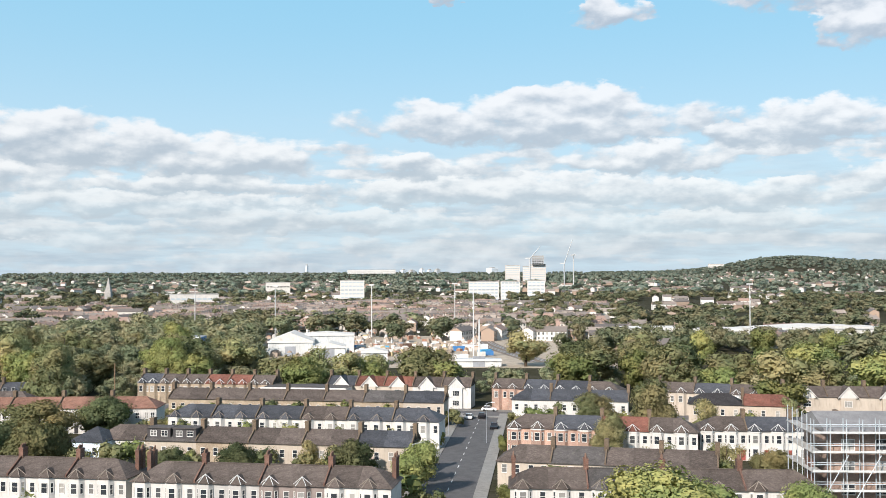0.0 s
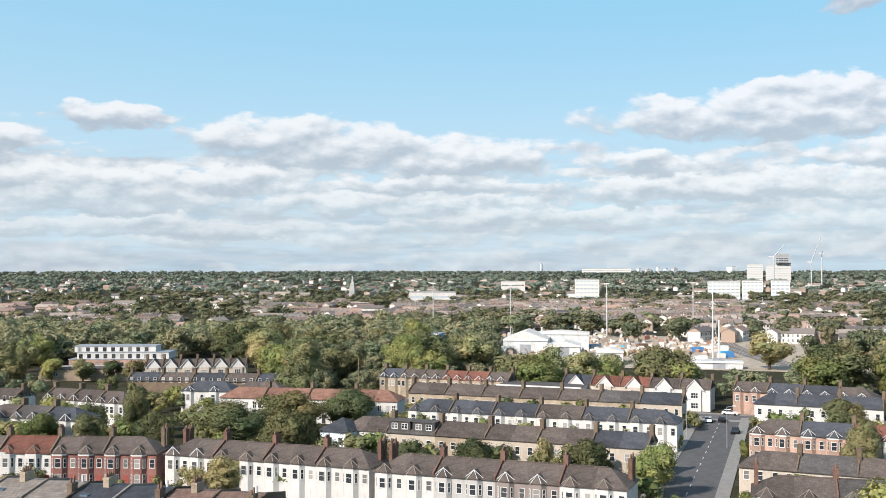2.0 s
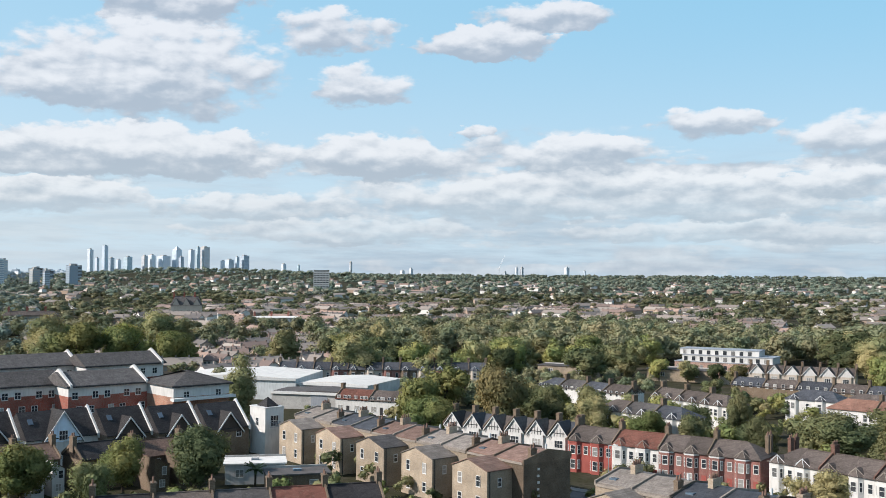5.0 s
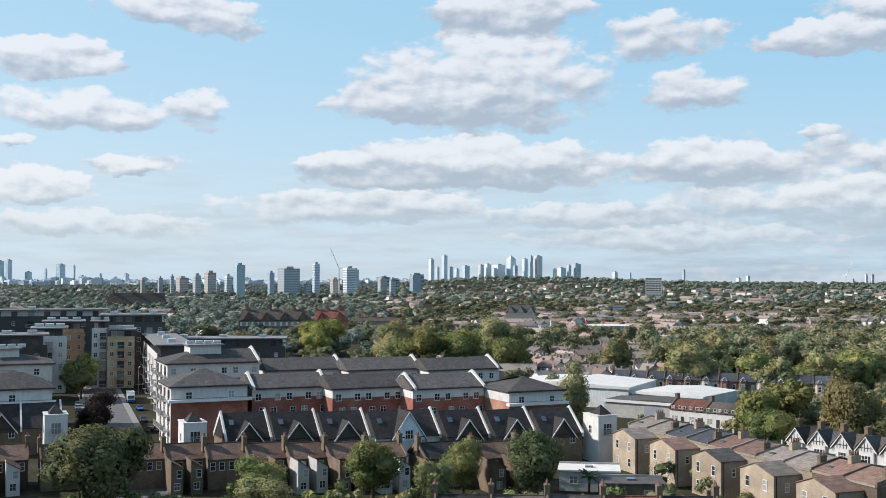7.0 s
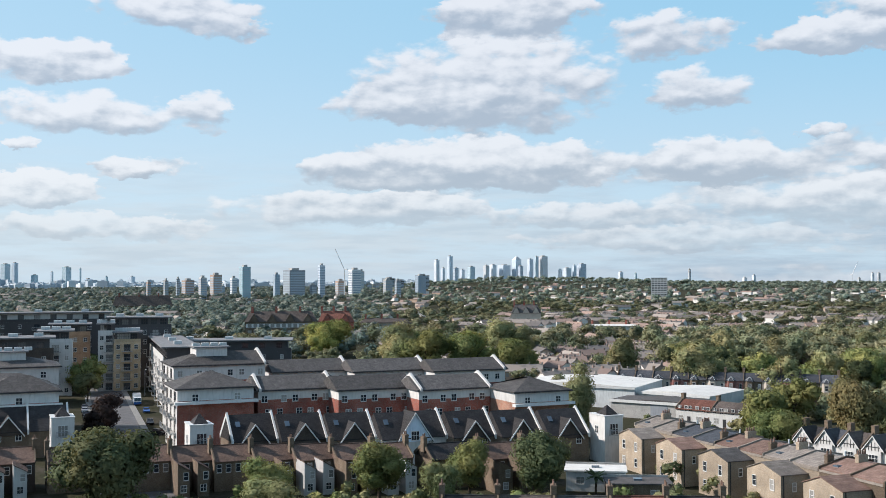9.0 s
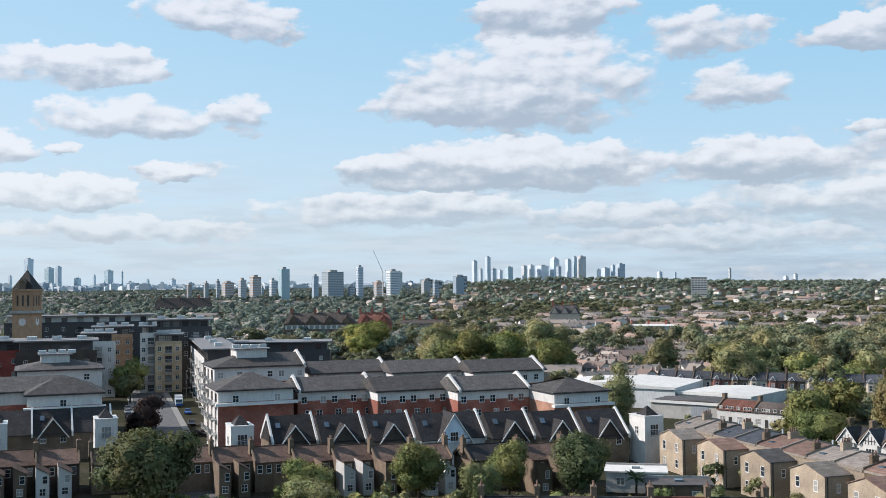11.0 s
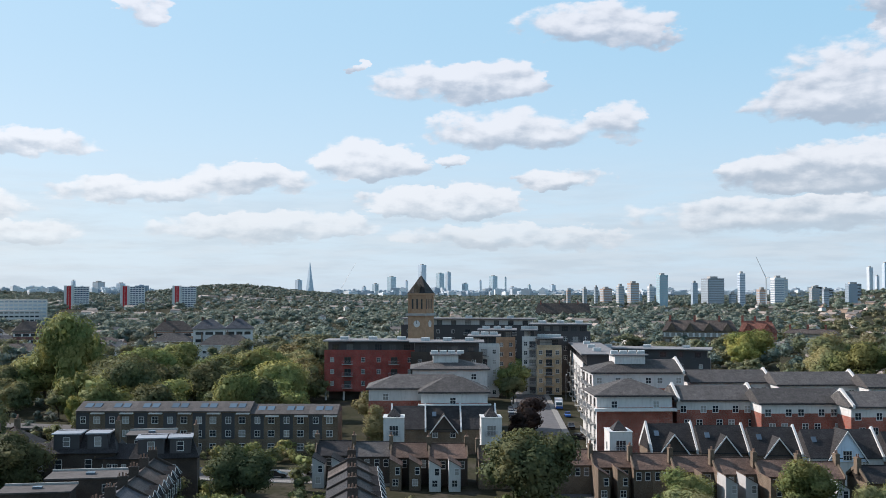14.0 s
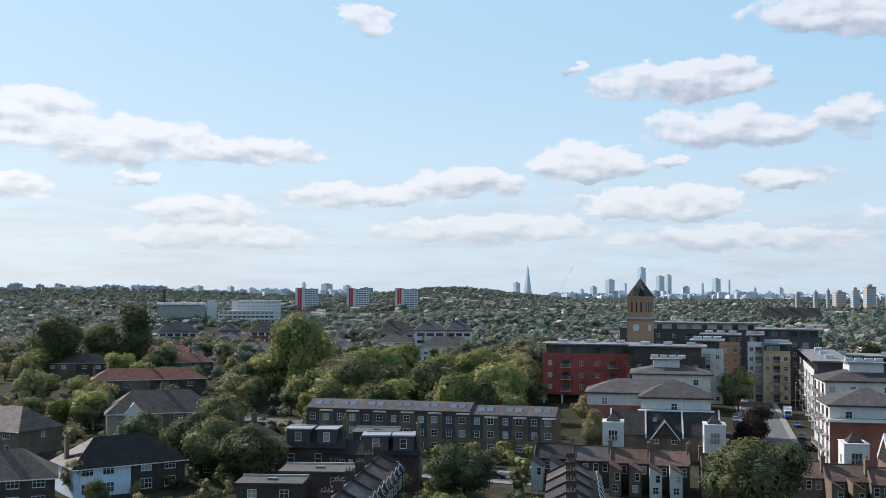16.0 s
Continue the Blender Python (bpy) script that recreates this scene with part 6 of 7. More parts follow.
for x, y, rz, c, k in ((10.3, 213.5, 264, "black", "car"), (5.6, 228.0, 84, "white", "car"), (8.4, 229.5, 84, "black", "car"), (10.5, 240.5, -9, "white", "car"), (-184.6, -8.3, 86, "white", "van"), (-181.8, -14.5, 80, "black", "car"),
                       (-77.5, 112.0, 84, "blue", "car"), (-255.0, 36.5, 173, "grey", "car"), (-262.0, 37.3, 173, "black", "car"), (-270.0, 38.2, 173, "silver", "car"), (-277.0, 39.2, 173, "grey", "car"), (-240.0, 48.0, -7, "black", "car"), (-262.0, 51.5, -7, "blue", "car"),
                       (-223.0, 46.5, 40, "black", "car"), (-82.0, 119.6, 2, "silver", "car"), (-96.0, 118.6, 2, "black", "car"), (-330.0, 46.0, 80, "white", "van")):
    car(x, y, rz, c, k)
lorry(-279.5, 52.5, -7)
for x, y in ((-4.4, 150.0), (8.0, 196.0), (1.0, 205.0), (-90.0, 124.5), (-242.0, 52.5), (-300.0, 58.5)):
    t = thing("street_lamp", "grey steel street lamp column at the kerb", "street lamp", pose(x, y, 0), "street lamps")
    part("column", Solid().tube((0, 0, 0), (0, 0, 7.4), 0.075, 0.05), "lead_grey", t)
    part("arm", Solid().tube((0, 0, 7.35), (1.1, 0, 7.6), 0.05, 0.05), "lead_grey", t)
    part("lantern", Solid().box(0.9, -0.12, 7.52, 1.6, 0.12, 7.66), "pale_sheet", t)

# ---- far landmarks ----
def slab(name, az0, az1, d, z0, z1, deep, mat, label, floors=0, pane="window_glass", group="distant blocks", frame_mat=""):
    """A far block between two azimuths, with rows of windows as bands."""
    (x0, y0), (x1, y1) = polar(az0, d), polar(az1, d)
    w = math.hypot(x1 - x0, y1 - y0)
    t = thing(name, label, "building", pose((x0 + x1) / 2, (y0 + y1) / 2, land((x0 + x1) / 2, (y0 + y1) / 2), 0, 0, math.degrees(math.atan2(y1 - y0, x1 - x0))), group)
    part("wall", Solid().box(-w / 2, -deep / 2, z0, w / 2, deep / 2, z1), mat, t)
    part("parapet", Solid().box(-w / 2 - 0.3, -deep / 2 - 0.3, z1, w / 2 + 0.3, deep / 2 + 0.3, z1 + 0.5), "concrete", t)
    for j in range(floors):
        z = z0 + (z1 - z0) * (j + 0.35) / floors
        n = max(2, int(w / 4))
        s = lattice([-w / 2 + 0.6 + (w - 1.2) * k / n + o for k in range(n + 1) for o in (-0.45, 0.45)], [z - 0.1, z, z + 1.4, z + 1.5], -deep / 2 - 0.1, -deep / 2 - 0.03)
        part("glazing_frame", s, frame_mat or mat, t)
        part("pane", Solid().box(-w / 2 + 0.8, -deep / 2 - 0.04, z, w / 2 - 0.8, -deep / 2 - 0.002, z + 1.4), pane, t)
    return t


for a0, a1, z1 in ((-1.4, -3.05, 20), (-3.15, -4.2, 20.5), (-4.6, -5.55, 21)):
    slab("tower_block", a0, a1, 1110, 0, z1, 16, "light_sheet", "white mid-rise residential block among trees", 6, "pale_glass")
for a0, a1, z1 in ((-3.4, -4.2, 36), (-4.35, -4.8, 34), (-4.75, -5.6, 38)):
    slab("tower_block", a0, a1, 2000, 0, z1, 20, "tan_curtain_wall", "pale high-rise block under construction", 9, "pale_glass")
slab("tower_block", -4.85, -5.5, 1990, 38, 54, 14, "steel", "scaffolded upper storeys of a high-rise block", 5)
slab("white_building", 14.6, 12.1, 905, 0, 13, 25, "white_render", "long white industrial building with small windows", 2, "pale_glass")
slab("white_building", 5.6, 4.3, 1180, 0, 21, 20, "light_sheet", "white office block with ribbon windows", 5, "pale_glass")
slab("white_building", 9.6, 8.3, 1300, 0, 17, 20, "light_sheet", "white flat-roofed block among trees", 2)
slab("white_building", 5.2, 2.6, 2300, 18, 26, 30, "white_paint", "long white roof of a distant hall", 1)
slab("white_building", -14.2, -15.0, 3300, 8, 26, 20, "white_render", "white block on the wooded hillside", 4)
slab("tower_block", 51.9, 51.05, 1430, 0, 33, 18, "white_render", "white point block of flats with dark window bands", 11)
slab("white_building", 108.58, 106.3, 1012, 0, 22.6, 20, "light_sheet", "pale blue-white hospital block with ribbon windows", 7, "pale_glass")
slab("white_building", 108.88, 108.6, 1008, 0, 23.0, 12, "white_paint", "white windowless stair tower of a hospital")
slab("white_building", 109.57, 106.63, 985, 0, 13.4, 16, "white_paint", "low white hospital wing with dark windows", 4)
slab("white_building", 110.15, 109.66, 990, 0, 22.6, 12, "white_paint", "white windowless cube of a hospital")
shed = slab("hospital_hall", 112.66, 110.3, 1000, 0, 18.6, 40, "concrete", "grey clad hall with a pale overhanging roof", 1)
part("roof", Solid().box(-22, -21.5, 19.1, 22, 21, 20.9), "light_sheet", shed, "pale overhanging sheet roof")
for a0, a1, d, z0, z1, wall, top in ((112.66, 110.65, 600, 9.3, 14.8, "brown_brick", "slate"), (109.5, 108.4, 610, 9.5, 14.2, "brown_brick", "slate"), (107.9, 106.3, 590, 10, 15.5, "maroon_brick", "brown_tile"),
                                     (101.0, 99.0, 560, 10.5, 16.0, "orange_brick", "brown_tile"), (97.3, 95.9, 500, 13.5, 18.6, "white_render", "slate"), (99.0, 97.35, 500, 13.5, 18.2, "white_render", "slate")):
    t = slab("large_house", a0, a1, d, 0, z0, 11, wall, "large hip-roofed house of flats among trees", 4 if wall == "white_render" else 3, group="hip-roofed houses among trees", frame_mat="white_paint")
    w = radians(a0 - a1) * d / 2
    part("roof", Solid().hip(-w - 0.7, -6.2, w + 0.7, 6.2, z0 + 0.504, z1, 5.5, 6.1), top, t)
    part("chimney", Solid().box(-w * 0.5, -0.5, z1 - 2.5, -w * 0.5 + 1.0, 0.5, z1 + 1.2), "stack_brick", t)
tagged(part("factory_chimney", Solid().tube((0, 0, 0), (0, 0, 36), 2.4, 1.8, 12), "dark_brick", None, "", grown(pose(*polar(112.37, 1900), 0))), "tall dark brick factory chimney", "chimney")
for a in (104.6, 101.84, 99.2):
    slab("tower_block", a + 0.43, a - 0.33, 1640, 0, 33.5, 24, "tower_white", "high-rise flats with dark blue cladding and white frames", 12, "navy_panel", "red and white towers", "tower_white")
    t = slab("tower_block", a + 0.90, a + 0.44, 1632, 0, 35, 20, "white_paint", "white and red striped end of a high-rise block", 0, group="red and white towers")
    w = radians(0.46) * 1632
    for x, mt in ((-0.12, "bright_red"), (0.13, "bright_red")):
        part("stripe", Solid().box(w * x - w * 0.11, -10.12, 1, w * x + w * 0.11, -10.004, 34.6), mt, t)


def long_house(az0, az1, d, h, r, wall, roof, label, gables=0):
    (x0, y0), (x1, y1) = polar(az0, d), polar(az1, d)
    w = math.hypot(x1 - x0, y1 - y0)
    t = thing("school", label, "building", pose((x0 + x1) / 2, (y0 + y1) / 2, 0, 0, 0, math.degrees(math.atan2(y1 - y0, x1 - x0))))
    part("wall", Solid().box(-w / 2, -6, 0, w / 2, 6, h), wall, t)
    part("roof", Solid().hip(-w / 2 - 0.4, -6.5, w / 2 + 0.4, 6.5, h, r, 3, 3), roof, t)
    for i in range(gables):
        x = -w / 2 + w * (i + 0.5) / gables
        part("gable", Solid().across([(x - 2.5, h - 0.1), (x + 2.5, h - 0.1), (x, h + (r - h) * 0.75)], -6.4, 0), wall, t)
        part("gable_roof", Solid().across([(x - 2.8, h - 0.1), (x, h + (r - h) * 0.75), (x, h + (r - h) * 0.75 + 0.25), (x - 2.8, h + 0.15)], -6.6, 0), roof, t)
        part("gable_roof", Solid().across([(x, h + (r - h) * 0.75), (x + 2.8, h - 0.1), (x + 2.8, h + 0.15), (x, h + (r - h) * 0.75 + 0.25)], -6.6, 0), roof, t)
    n = int(w / 3)
    for j in range(int(h / 3.4)):
        z = 0.8 + 3.4 * j
        part("glazing_frame", lattice([-w / 2 + 1 + (w - 2) * k / n + o for k in range(n + 1) for o in (-0.5, 0.5)], [z - 0.1, z, z + 1.9, z + 2.0], -6.1, -6.004), wall if j % 2 else "white_paint", t)
        part("pane", Solid().box(-w / 2 + 1, -6.04, z, w / 2 - 1, -6.002, z + 1.9), "window_glass", t)
    for i in range(3):
        chimney(t, -w / 2 + w * (i + 0.3) / 3, 0, r - 2, r + 2.5, 1.2, 1.6, "red_brick", 0)
    return t


long_house(73.8, 70.0, 570, 10.5, 16, "brown_brick", "brown_tile", "long Victorian brick school with dormers and chimneys", 4)
long_house(69.9, 68.0, 570, 10.0, 16, "red_brick", "red_tile", "red-roofed gabled wing of a Victorian school", 2)
long_house(67.6, 65.0, 640, 7.0, 9.5, "yellow_brick", "brown_tile", "low long brown brick terrace of flats", 0)
long_house(80.6, 77.6, 1030, 9.0, 19, "brown_brick", "brown_tile", "large church with a steep brown roof", 0)
long_house(59.4, 57.8, 720, 10.0, 16, "cream_render", "grey_tile", "pale brick villa with steep roofs and tall chimneys", 3)
long_house(55.3, 52.6, 640, 5.0, 6.0, "white_render", "light_sheet", "low white school building", 0)


def crane(az, d, z0, h, tip_az, tip_up):
    """A luffing crane: mast and raised jib."""
    x, y = polar(az, d)
    zt = EYE + math.tan(radians(tip_up)) * d
    tx, ty = polar(tip_az, d)
    t = thing("tower_crane", "white luffing tower crane on a building site", "crane", pose(0, 0, 0), "tower cranes", to=moved)
    part("mast", Solid().tube((x, y, z0), (x, y, h), 1.1, 1.1, 4), "pale_steel", t)
    part("jib", Solid().tube((x, y, h), (tx, ty, zt), 0.9, 0.5, 4), "pale_steel", t)
    part("counter_jib", Solid().box(-5, -1, 0, 5, 1, 2), "pale_steel", t, "", pose(x - (tx - x) * 0.2, y - (ty - y) * 0.2, h))


crane(-4.75, 2010, 10, 62, -5.3, 1.36)
crane(-6.6, 2010, 10, 52, -7.05, 1.7)
crane(-7.1, 2030, 10, 68, -7.15, 1.0)
crane(68.5, 2030, 10, 60, 69.0, 1.75)
crane(91.2, 4500, 20, 40, 90.4, 1.45)
crane(41.8, 4400, 20, 60, 41.5, 1.0)
tagged(part("church_spire", Solid().box(-3, -3, 0, 3, 3, 12).prism([(-3, -3), (3, -3), (3, 3), (-3, 3)], 12, 27, 0.03), "concrete", None, "", grown(pose(*polar(17.7, 1080), 0))), "pale stone church spire among trees", "church")

# ---- far field ----
CANARY = [(63.47, 0.33, 1.14), (63.13, 0.22, 0.7), (62.75, 0.34, 1.35), (62.42, 0.31, 0.71), (62.07, 0.28, 0.62), (61.6, 0.48, 0.78), (60.76, 0.34, 0.84), (60.39, 0.4, 0.88), (59.79, 0.75, 0.85), (59.11, 0.55, 1.37), (58.89, 0.29, 0.8), (58.37, 0.35, 1.17), (58.03, 0.26, 1.32), (57.68, 0.56, 1.33), (56.74, 0.24, 0.61), (56.38, 0.5, 0.68), (55.98, 0.24, 0.83), (55.59, 0.54, 0.9), (53.51, 0.3, 0.46), (52.71, 0.15, 0.4)]
INNER = [(67.59, 0.39, 0.56), (66.03, 0.59, 0.15), (65.46, 0.49, 0.01), (64.26, 0.88, 0.31), (67.16, 0.34, -0.12), (66.67, 0.64, -0.17)]
CITY = [(93.47, 0.4, 0.52), (88.44, 0.52, 0.7), (86.77, 0.49, 1.35), (85.79, 0.49, 0.89), (85.35, 0.34, 0.95), (82.88, 0.48, 0.74), (83.59, 0.15, 0.5), (82.22, 0.12, 0.68), (81.84, 0.45, 0.14), (80.93, 0.18, 0.26), (79.66, 0.35, 0.26), (89.32, 0.37, 0.32), (89.94, 0.25, 0.17), (84.42, 0.36, 0.34), (87.63, 0.18, 0.48)]
LEWISHAM = [(78.81, 0.29, -0.03), (77.93, 0.29, 0.06), (77.32, 0.23, 0.15), (76.8, 0.75, 0.06), (76.04, 0.49, 0.21), (75.35, 0.71, 0.36), (74.98, 0.23, -0.23), (74.42, 0.42, 0.19), (73.83, 0.7, 0.78), (72.15, 0.41, 0.37), (71.21, 1.35, 0.6), (69.74, 0.45, 0.86)]
LEWISHAM_NEAR = [(67.94, 0.8, 0.63), (68.72, 0.62, 0.02), (70.19, 0.43, -0.21), (66.14, 0.59, 0.09), (65.59, 0.4, 0.03), (64.36, 0.68, 0.29)]
LEFT_END = [(107.0, 0.37, 0.16), (102.71, 0.48, 0.33), (103.81, 0.65, 0.41), (105.05, 0.23, 0.47), (96.17, 0.25, 0.3), (97.33, 0.37, 0.2), (108.9, 0.28, 0.09), (112.0, 0.16, -0.07), (107.51, 0.34, 0.03)]
FAR_EAST = [(3.33, 0.37, 0.06), (2.16, 0.37, 0.09), (1.71, 0.4, 0.06), (1.14, 0.31, 0.15), (0.73, 0.34, 0.08), (0.31, 0.37, 0.11), (-2.69, 0.68, 0.17), (7.4, 0.18, 0.35)]
FAR_NORTH = [(49.89, 0.16, 0.6), (46.6, 0.22, 0.27), (40.84, 0.18, 0.36), (40.55, 0.18, 0.36), (38.12, 0.3, 0.37), (37.16, 0.12, 0.19), (41.47, 0.15, 0.11), (47.07, 0.28, 0.15)]


def tower_block(name, az, wide, top, d, mat, base="", category="tower", label="", shape="box", group="distant towers", rise=3.3):
    """A far tower: its azimuth, width in degrees, elevation of its top and distance; storeys show as bands of glass."""
    x, y = polar(az, d)
    z0 = land(x, y) - 3
    z1 = EYE + math.tan(radians(top)) * d
    w = max(6.0, radians(wide) * d) / (1.5 if shape != "spire" else 1.0)
    h = thing(name, label or "distant high-rise tower on the skyline", category, pose(x / SIZE, y / SIZE, z0 / SIZE, 0, 0, az + (38 if d > 3000 else 24)), group, to=moved)
    hh = z1 - z0
    if shape == "spire":
        part("wall", Solid().prism([(-w / 2, -w / 2), (w / 2, -w / 2), (w / 2, w / 2), (-w / 2, w / 2)], 0, hh, 0.06), mat, h)
        return h
    if shape == "pyramid":
        part("roof", Solid().prism([(-w / 2, -w / 2), (w / 2, -w / 2), (w / 2, w / 2), (-w / 2, w / 2)], hh * 0.86, hh, 0.02), "pale_steel", h)
        hh *= 0.86
    core = part("wall", Solid().box(-w / 2, -w / 2, 0, w / 2, w / 2, hh), mat, h)
    n = int(hh / rise)
    s = Solid()
    for i in range(1, n):
        z = i * rise
        s.box(-w / 2 * 0.94, -w / 2 - 0.25, z, w / 2 * 0.94, -w / 2 - 0.05, z + rise * 0.5).box(w / 2 + 0.05, -w / 2 * 0.94, z, w / 2 + 0.25, w / 2 * 0.94, z + rise * 0.5).box(-w / 2 - 0.25, -w / 2 * 0.94, z, -w / 2 - 0.05, w / 2 * 0.94, z + rise * 0.5)
    if n > 1:
        # beyond 3 km the bands are also paled, haze put into their colour
        tagged(part("window_band", s, "silver_hazed_wall" if d > 3000 else ("slate_curtain_wall" if mat in ("tower_white", "silver_hazed_wall", "tan_curtain_wall") else "pale_glass"), h), kind="stuff")
    part("plant_room", Solid().box(-w * 0.25, -w * 0.25, hh, w * 0.2, w * 0.25, hh + 4), "concrete", h)
    return h


skins = ("white_hazed_wall", "silver_hazed_wall", "blue_hazed_wall", "slate_curtain_wall", "silver_hazed_wall", "teal_curtain_wall", "tan_curtain_wall")
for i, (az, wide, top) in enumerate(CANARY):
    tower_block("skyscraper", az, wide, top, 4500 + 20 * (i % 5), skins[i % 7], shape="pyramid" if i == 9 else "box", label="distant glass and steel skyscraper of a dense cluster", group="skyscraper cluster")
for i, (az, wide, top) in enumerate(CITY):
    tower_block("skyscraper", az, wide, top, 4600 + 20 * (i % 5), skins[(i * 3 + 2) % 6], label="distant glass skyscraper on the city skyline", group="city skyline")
tower_block("skyscraper", 92.87, 0.36, 1.5, 4600, "blue_hazed_wall", shape="spire", label="distant tall glass spire on the city skyline")
for i, (az, wide, top) in enumerate(LEWISHAM + LEWISHAM_NEAR):
    tower_block("tower_block", az, wide, top, 2050 + 25 * (i % 4), ("tower_brick", "concrete", "tower_grey", "tower_brick", "tan_curtain_wall", "tower_brick", "slate_curtain_wall", "tower_white", "teal_curtain_wall", "slate_curtain_wall", "tower_grey", "silver_hazed_wall", "tower_white", "tower_brick", "tower_grey", "concrete", "tower_grey", "slate_curtain_wall")[i], label="mid-distance residential tower block with rows of windows", group="town centre towers")
for i, (az, wide, top) in enumerate(INNER):
    tower_block("tower_block", az, wide, top, 2600, ("light_sheet", "grey_cladding", "grey_cladding", "grey_cladding", "concrete", "concrete")[i], group="town centre towers")
for i, (az, wide, top) in enumerate(LEFT_END + FAR_EAST + FAR_NORTH):
    tower_block("tower_block", az, wide, top, 4450, ("white_hazed_wall", "silver_hazed_wall", "concrete")[i % 3])


def far_spread(count, d0, d1, seed, a0=-30.0, a1=126.0):
    """Scattered places, more or less even over the fan of ground."""
    rng = np.random.default_rng(seed)
    d = np.sqrt(rng.uniform(d0 * d0, d1 * d1, count))
    az = rng.uniform(a0, a1, count)
    return az, d, rng


def clear_of(az, d):
    """True where woods may stand: not in the yard, nor among the built-up parts."""
    if -6 < az < 10 and 300 < d < 560:
        return False
    if -3 < az < 15 and 560 < d < 1050 and noise.noise((az * 0.9, d * 0.013, 5.0)) < -0.08:
        return False
    if 55 < az < 112 and d < 480:
        return False
    if 22 < az < 38 and d < 445:
        return False
    if az > 105 and d < 500:
        return False
    if 105.8 < az < 110.3 and 800 < d < 1040 or 110.2 < az < 113.2 and 930 < d < 1040:
        return False
    if 98.4 < az < 105.8 and 1380 < d < 1680:
        return False
    return True


def woods(name, count, d0, d1, seed, how, hi=(8, 14), thin=None, a0=-30.0, a1=126.0, mat="leaf_far", anywhere=False):
    """Many trees as one mesh, from a few crowns that are turned and scaled."""
    az, d, rng = far_spread(count, d0, d1, seed, a0, a1)
    forms = [crown_quads(seed * 50 + k, **how) for k in range(7)]
    quads = []
    for a, r in zip(az, d):
        if not anywhere and not clear_of(a, r):
            continue
        x, y = polar(a, r)
        clump = noise.noise((x * 0.006, y * 0.006, 2.0))
        if thin is not None and clump < thin:
            continue
        h = rng.uniform(*hi) * (1 + 0.25 * clump)
        w = h * rng.uniform(0.85, 1.25) * (1.3 if r > 600 else 1.0)
        t = rng.uniform(0, 6.28)
        c, s = math.cos(t), math.sin(t)
        turn = np.array([[c * w / 9.4, -s * w / 9.4, 0], [s * w / 9.4, c * w / 9.4, 0], [0, 0, h / 10.2]])
        quads.append(placed(forms[rng.integers(7)], turn, np.array([x, y, land(x, y)])))
    ob = new(name, cloud_mesh(name, np.concatenate(quads, 1), mat))
    return tagged(ob, "dense green and olive tree crowns of distant woods", "trees", kind="stuff")


BELT = {"lobes": 12, "count": 44, "leaf": 0.55, "core": 2, "fat": 1.05, "mass": 0.62}
TOWN = {"lobes": 4, "count": 16, "leaf": 0.85, "core": 2, "fat": 1.4, "spread": 0.9, "mass": 0.66}
FAR = {"lobes": 2, "count": 13, "leaf": 1.2, "core": 2, "fat": 1.8, "spread": 0.8, "mass": 0.66}
RIM = {"lobes": 1, "count": 13, "leaf": 1.7, "core": 2, "fat": 2.6, "spread": 0.3, "mass": 0.7}
woods("tree_belt", 520, 400, 680, 5, BELT, (11, 16))
woods("tree_belt", 300, 440, 580, 15, BELT, (12, 17), None, 9.0, 52.0)
woods("tree_belt", 90, 402, 450, 18, BELT, (10, 14), None, 9.0, 22.0)
woods("tree_belt", 85, 495, 552, 20, BELT, (8.5, 12), None, -24.0, -8.5)
woods("suburban_trees", 2700, 600, 1500, 6, TOWN, (9, 14), -0.22, -30.0, 68.0)
woods("suburban_trees", 2600, 500, 1500, 16, TOWN, (9, 14), -0.6, 66.0, 126.0, "leaf_haze_west")
woods("far_woods", 3400, 1400, 3100, 7, FAR, (10, 15), -0.6, -30.0, 68.0, "leaf_haze_far")
woods("far_woods", 3400, 1400, 3000, 17, FAR, (10, 15), -0.6, 66.0, 126.0, "leaf_haze_west")
woods("horizon_woods", 3600, 2900, 4800, 8, RIM, (9, 14), None, -30.0, 68.0, "leaf_haze_far")
woods("hill_woods", 3200, 2500, 4000, 9, RIM, (9, 13), None, 91.0, 126.0, "leaf_haze_west")
woods("hill_woods", 1500, 2500, 3300, 19, RIM, (9, 13), None, 66.0, 92.0, "leaf_haze_west")
woods("hill_woods", 2200, 3400, 4800, 10, RIM, (9, 14), None, -32.0, -8.0, "leaf_haze_far")


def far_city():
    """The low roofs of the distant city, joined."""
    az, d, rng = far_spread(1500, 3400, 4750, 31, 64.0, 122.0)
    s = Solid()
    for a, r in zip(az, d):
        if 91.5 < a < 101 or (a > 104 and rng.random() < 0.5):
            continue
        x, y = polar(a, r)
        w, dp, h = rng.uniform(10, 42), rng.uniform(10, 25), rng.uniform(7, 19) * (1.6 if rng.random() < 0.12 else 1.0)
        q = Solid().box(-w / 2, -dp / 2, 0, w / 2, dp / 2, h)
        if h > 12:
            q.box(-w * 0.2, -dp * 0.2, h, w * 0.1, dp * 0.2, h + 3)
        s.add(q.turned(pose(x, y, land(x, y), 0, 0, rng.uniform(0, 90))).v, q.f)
    tagged(part("far_city_roofs", s, "far_city"), "low blocks of the distant city, painted pale with haze", "buildings", kind="stuff")


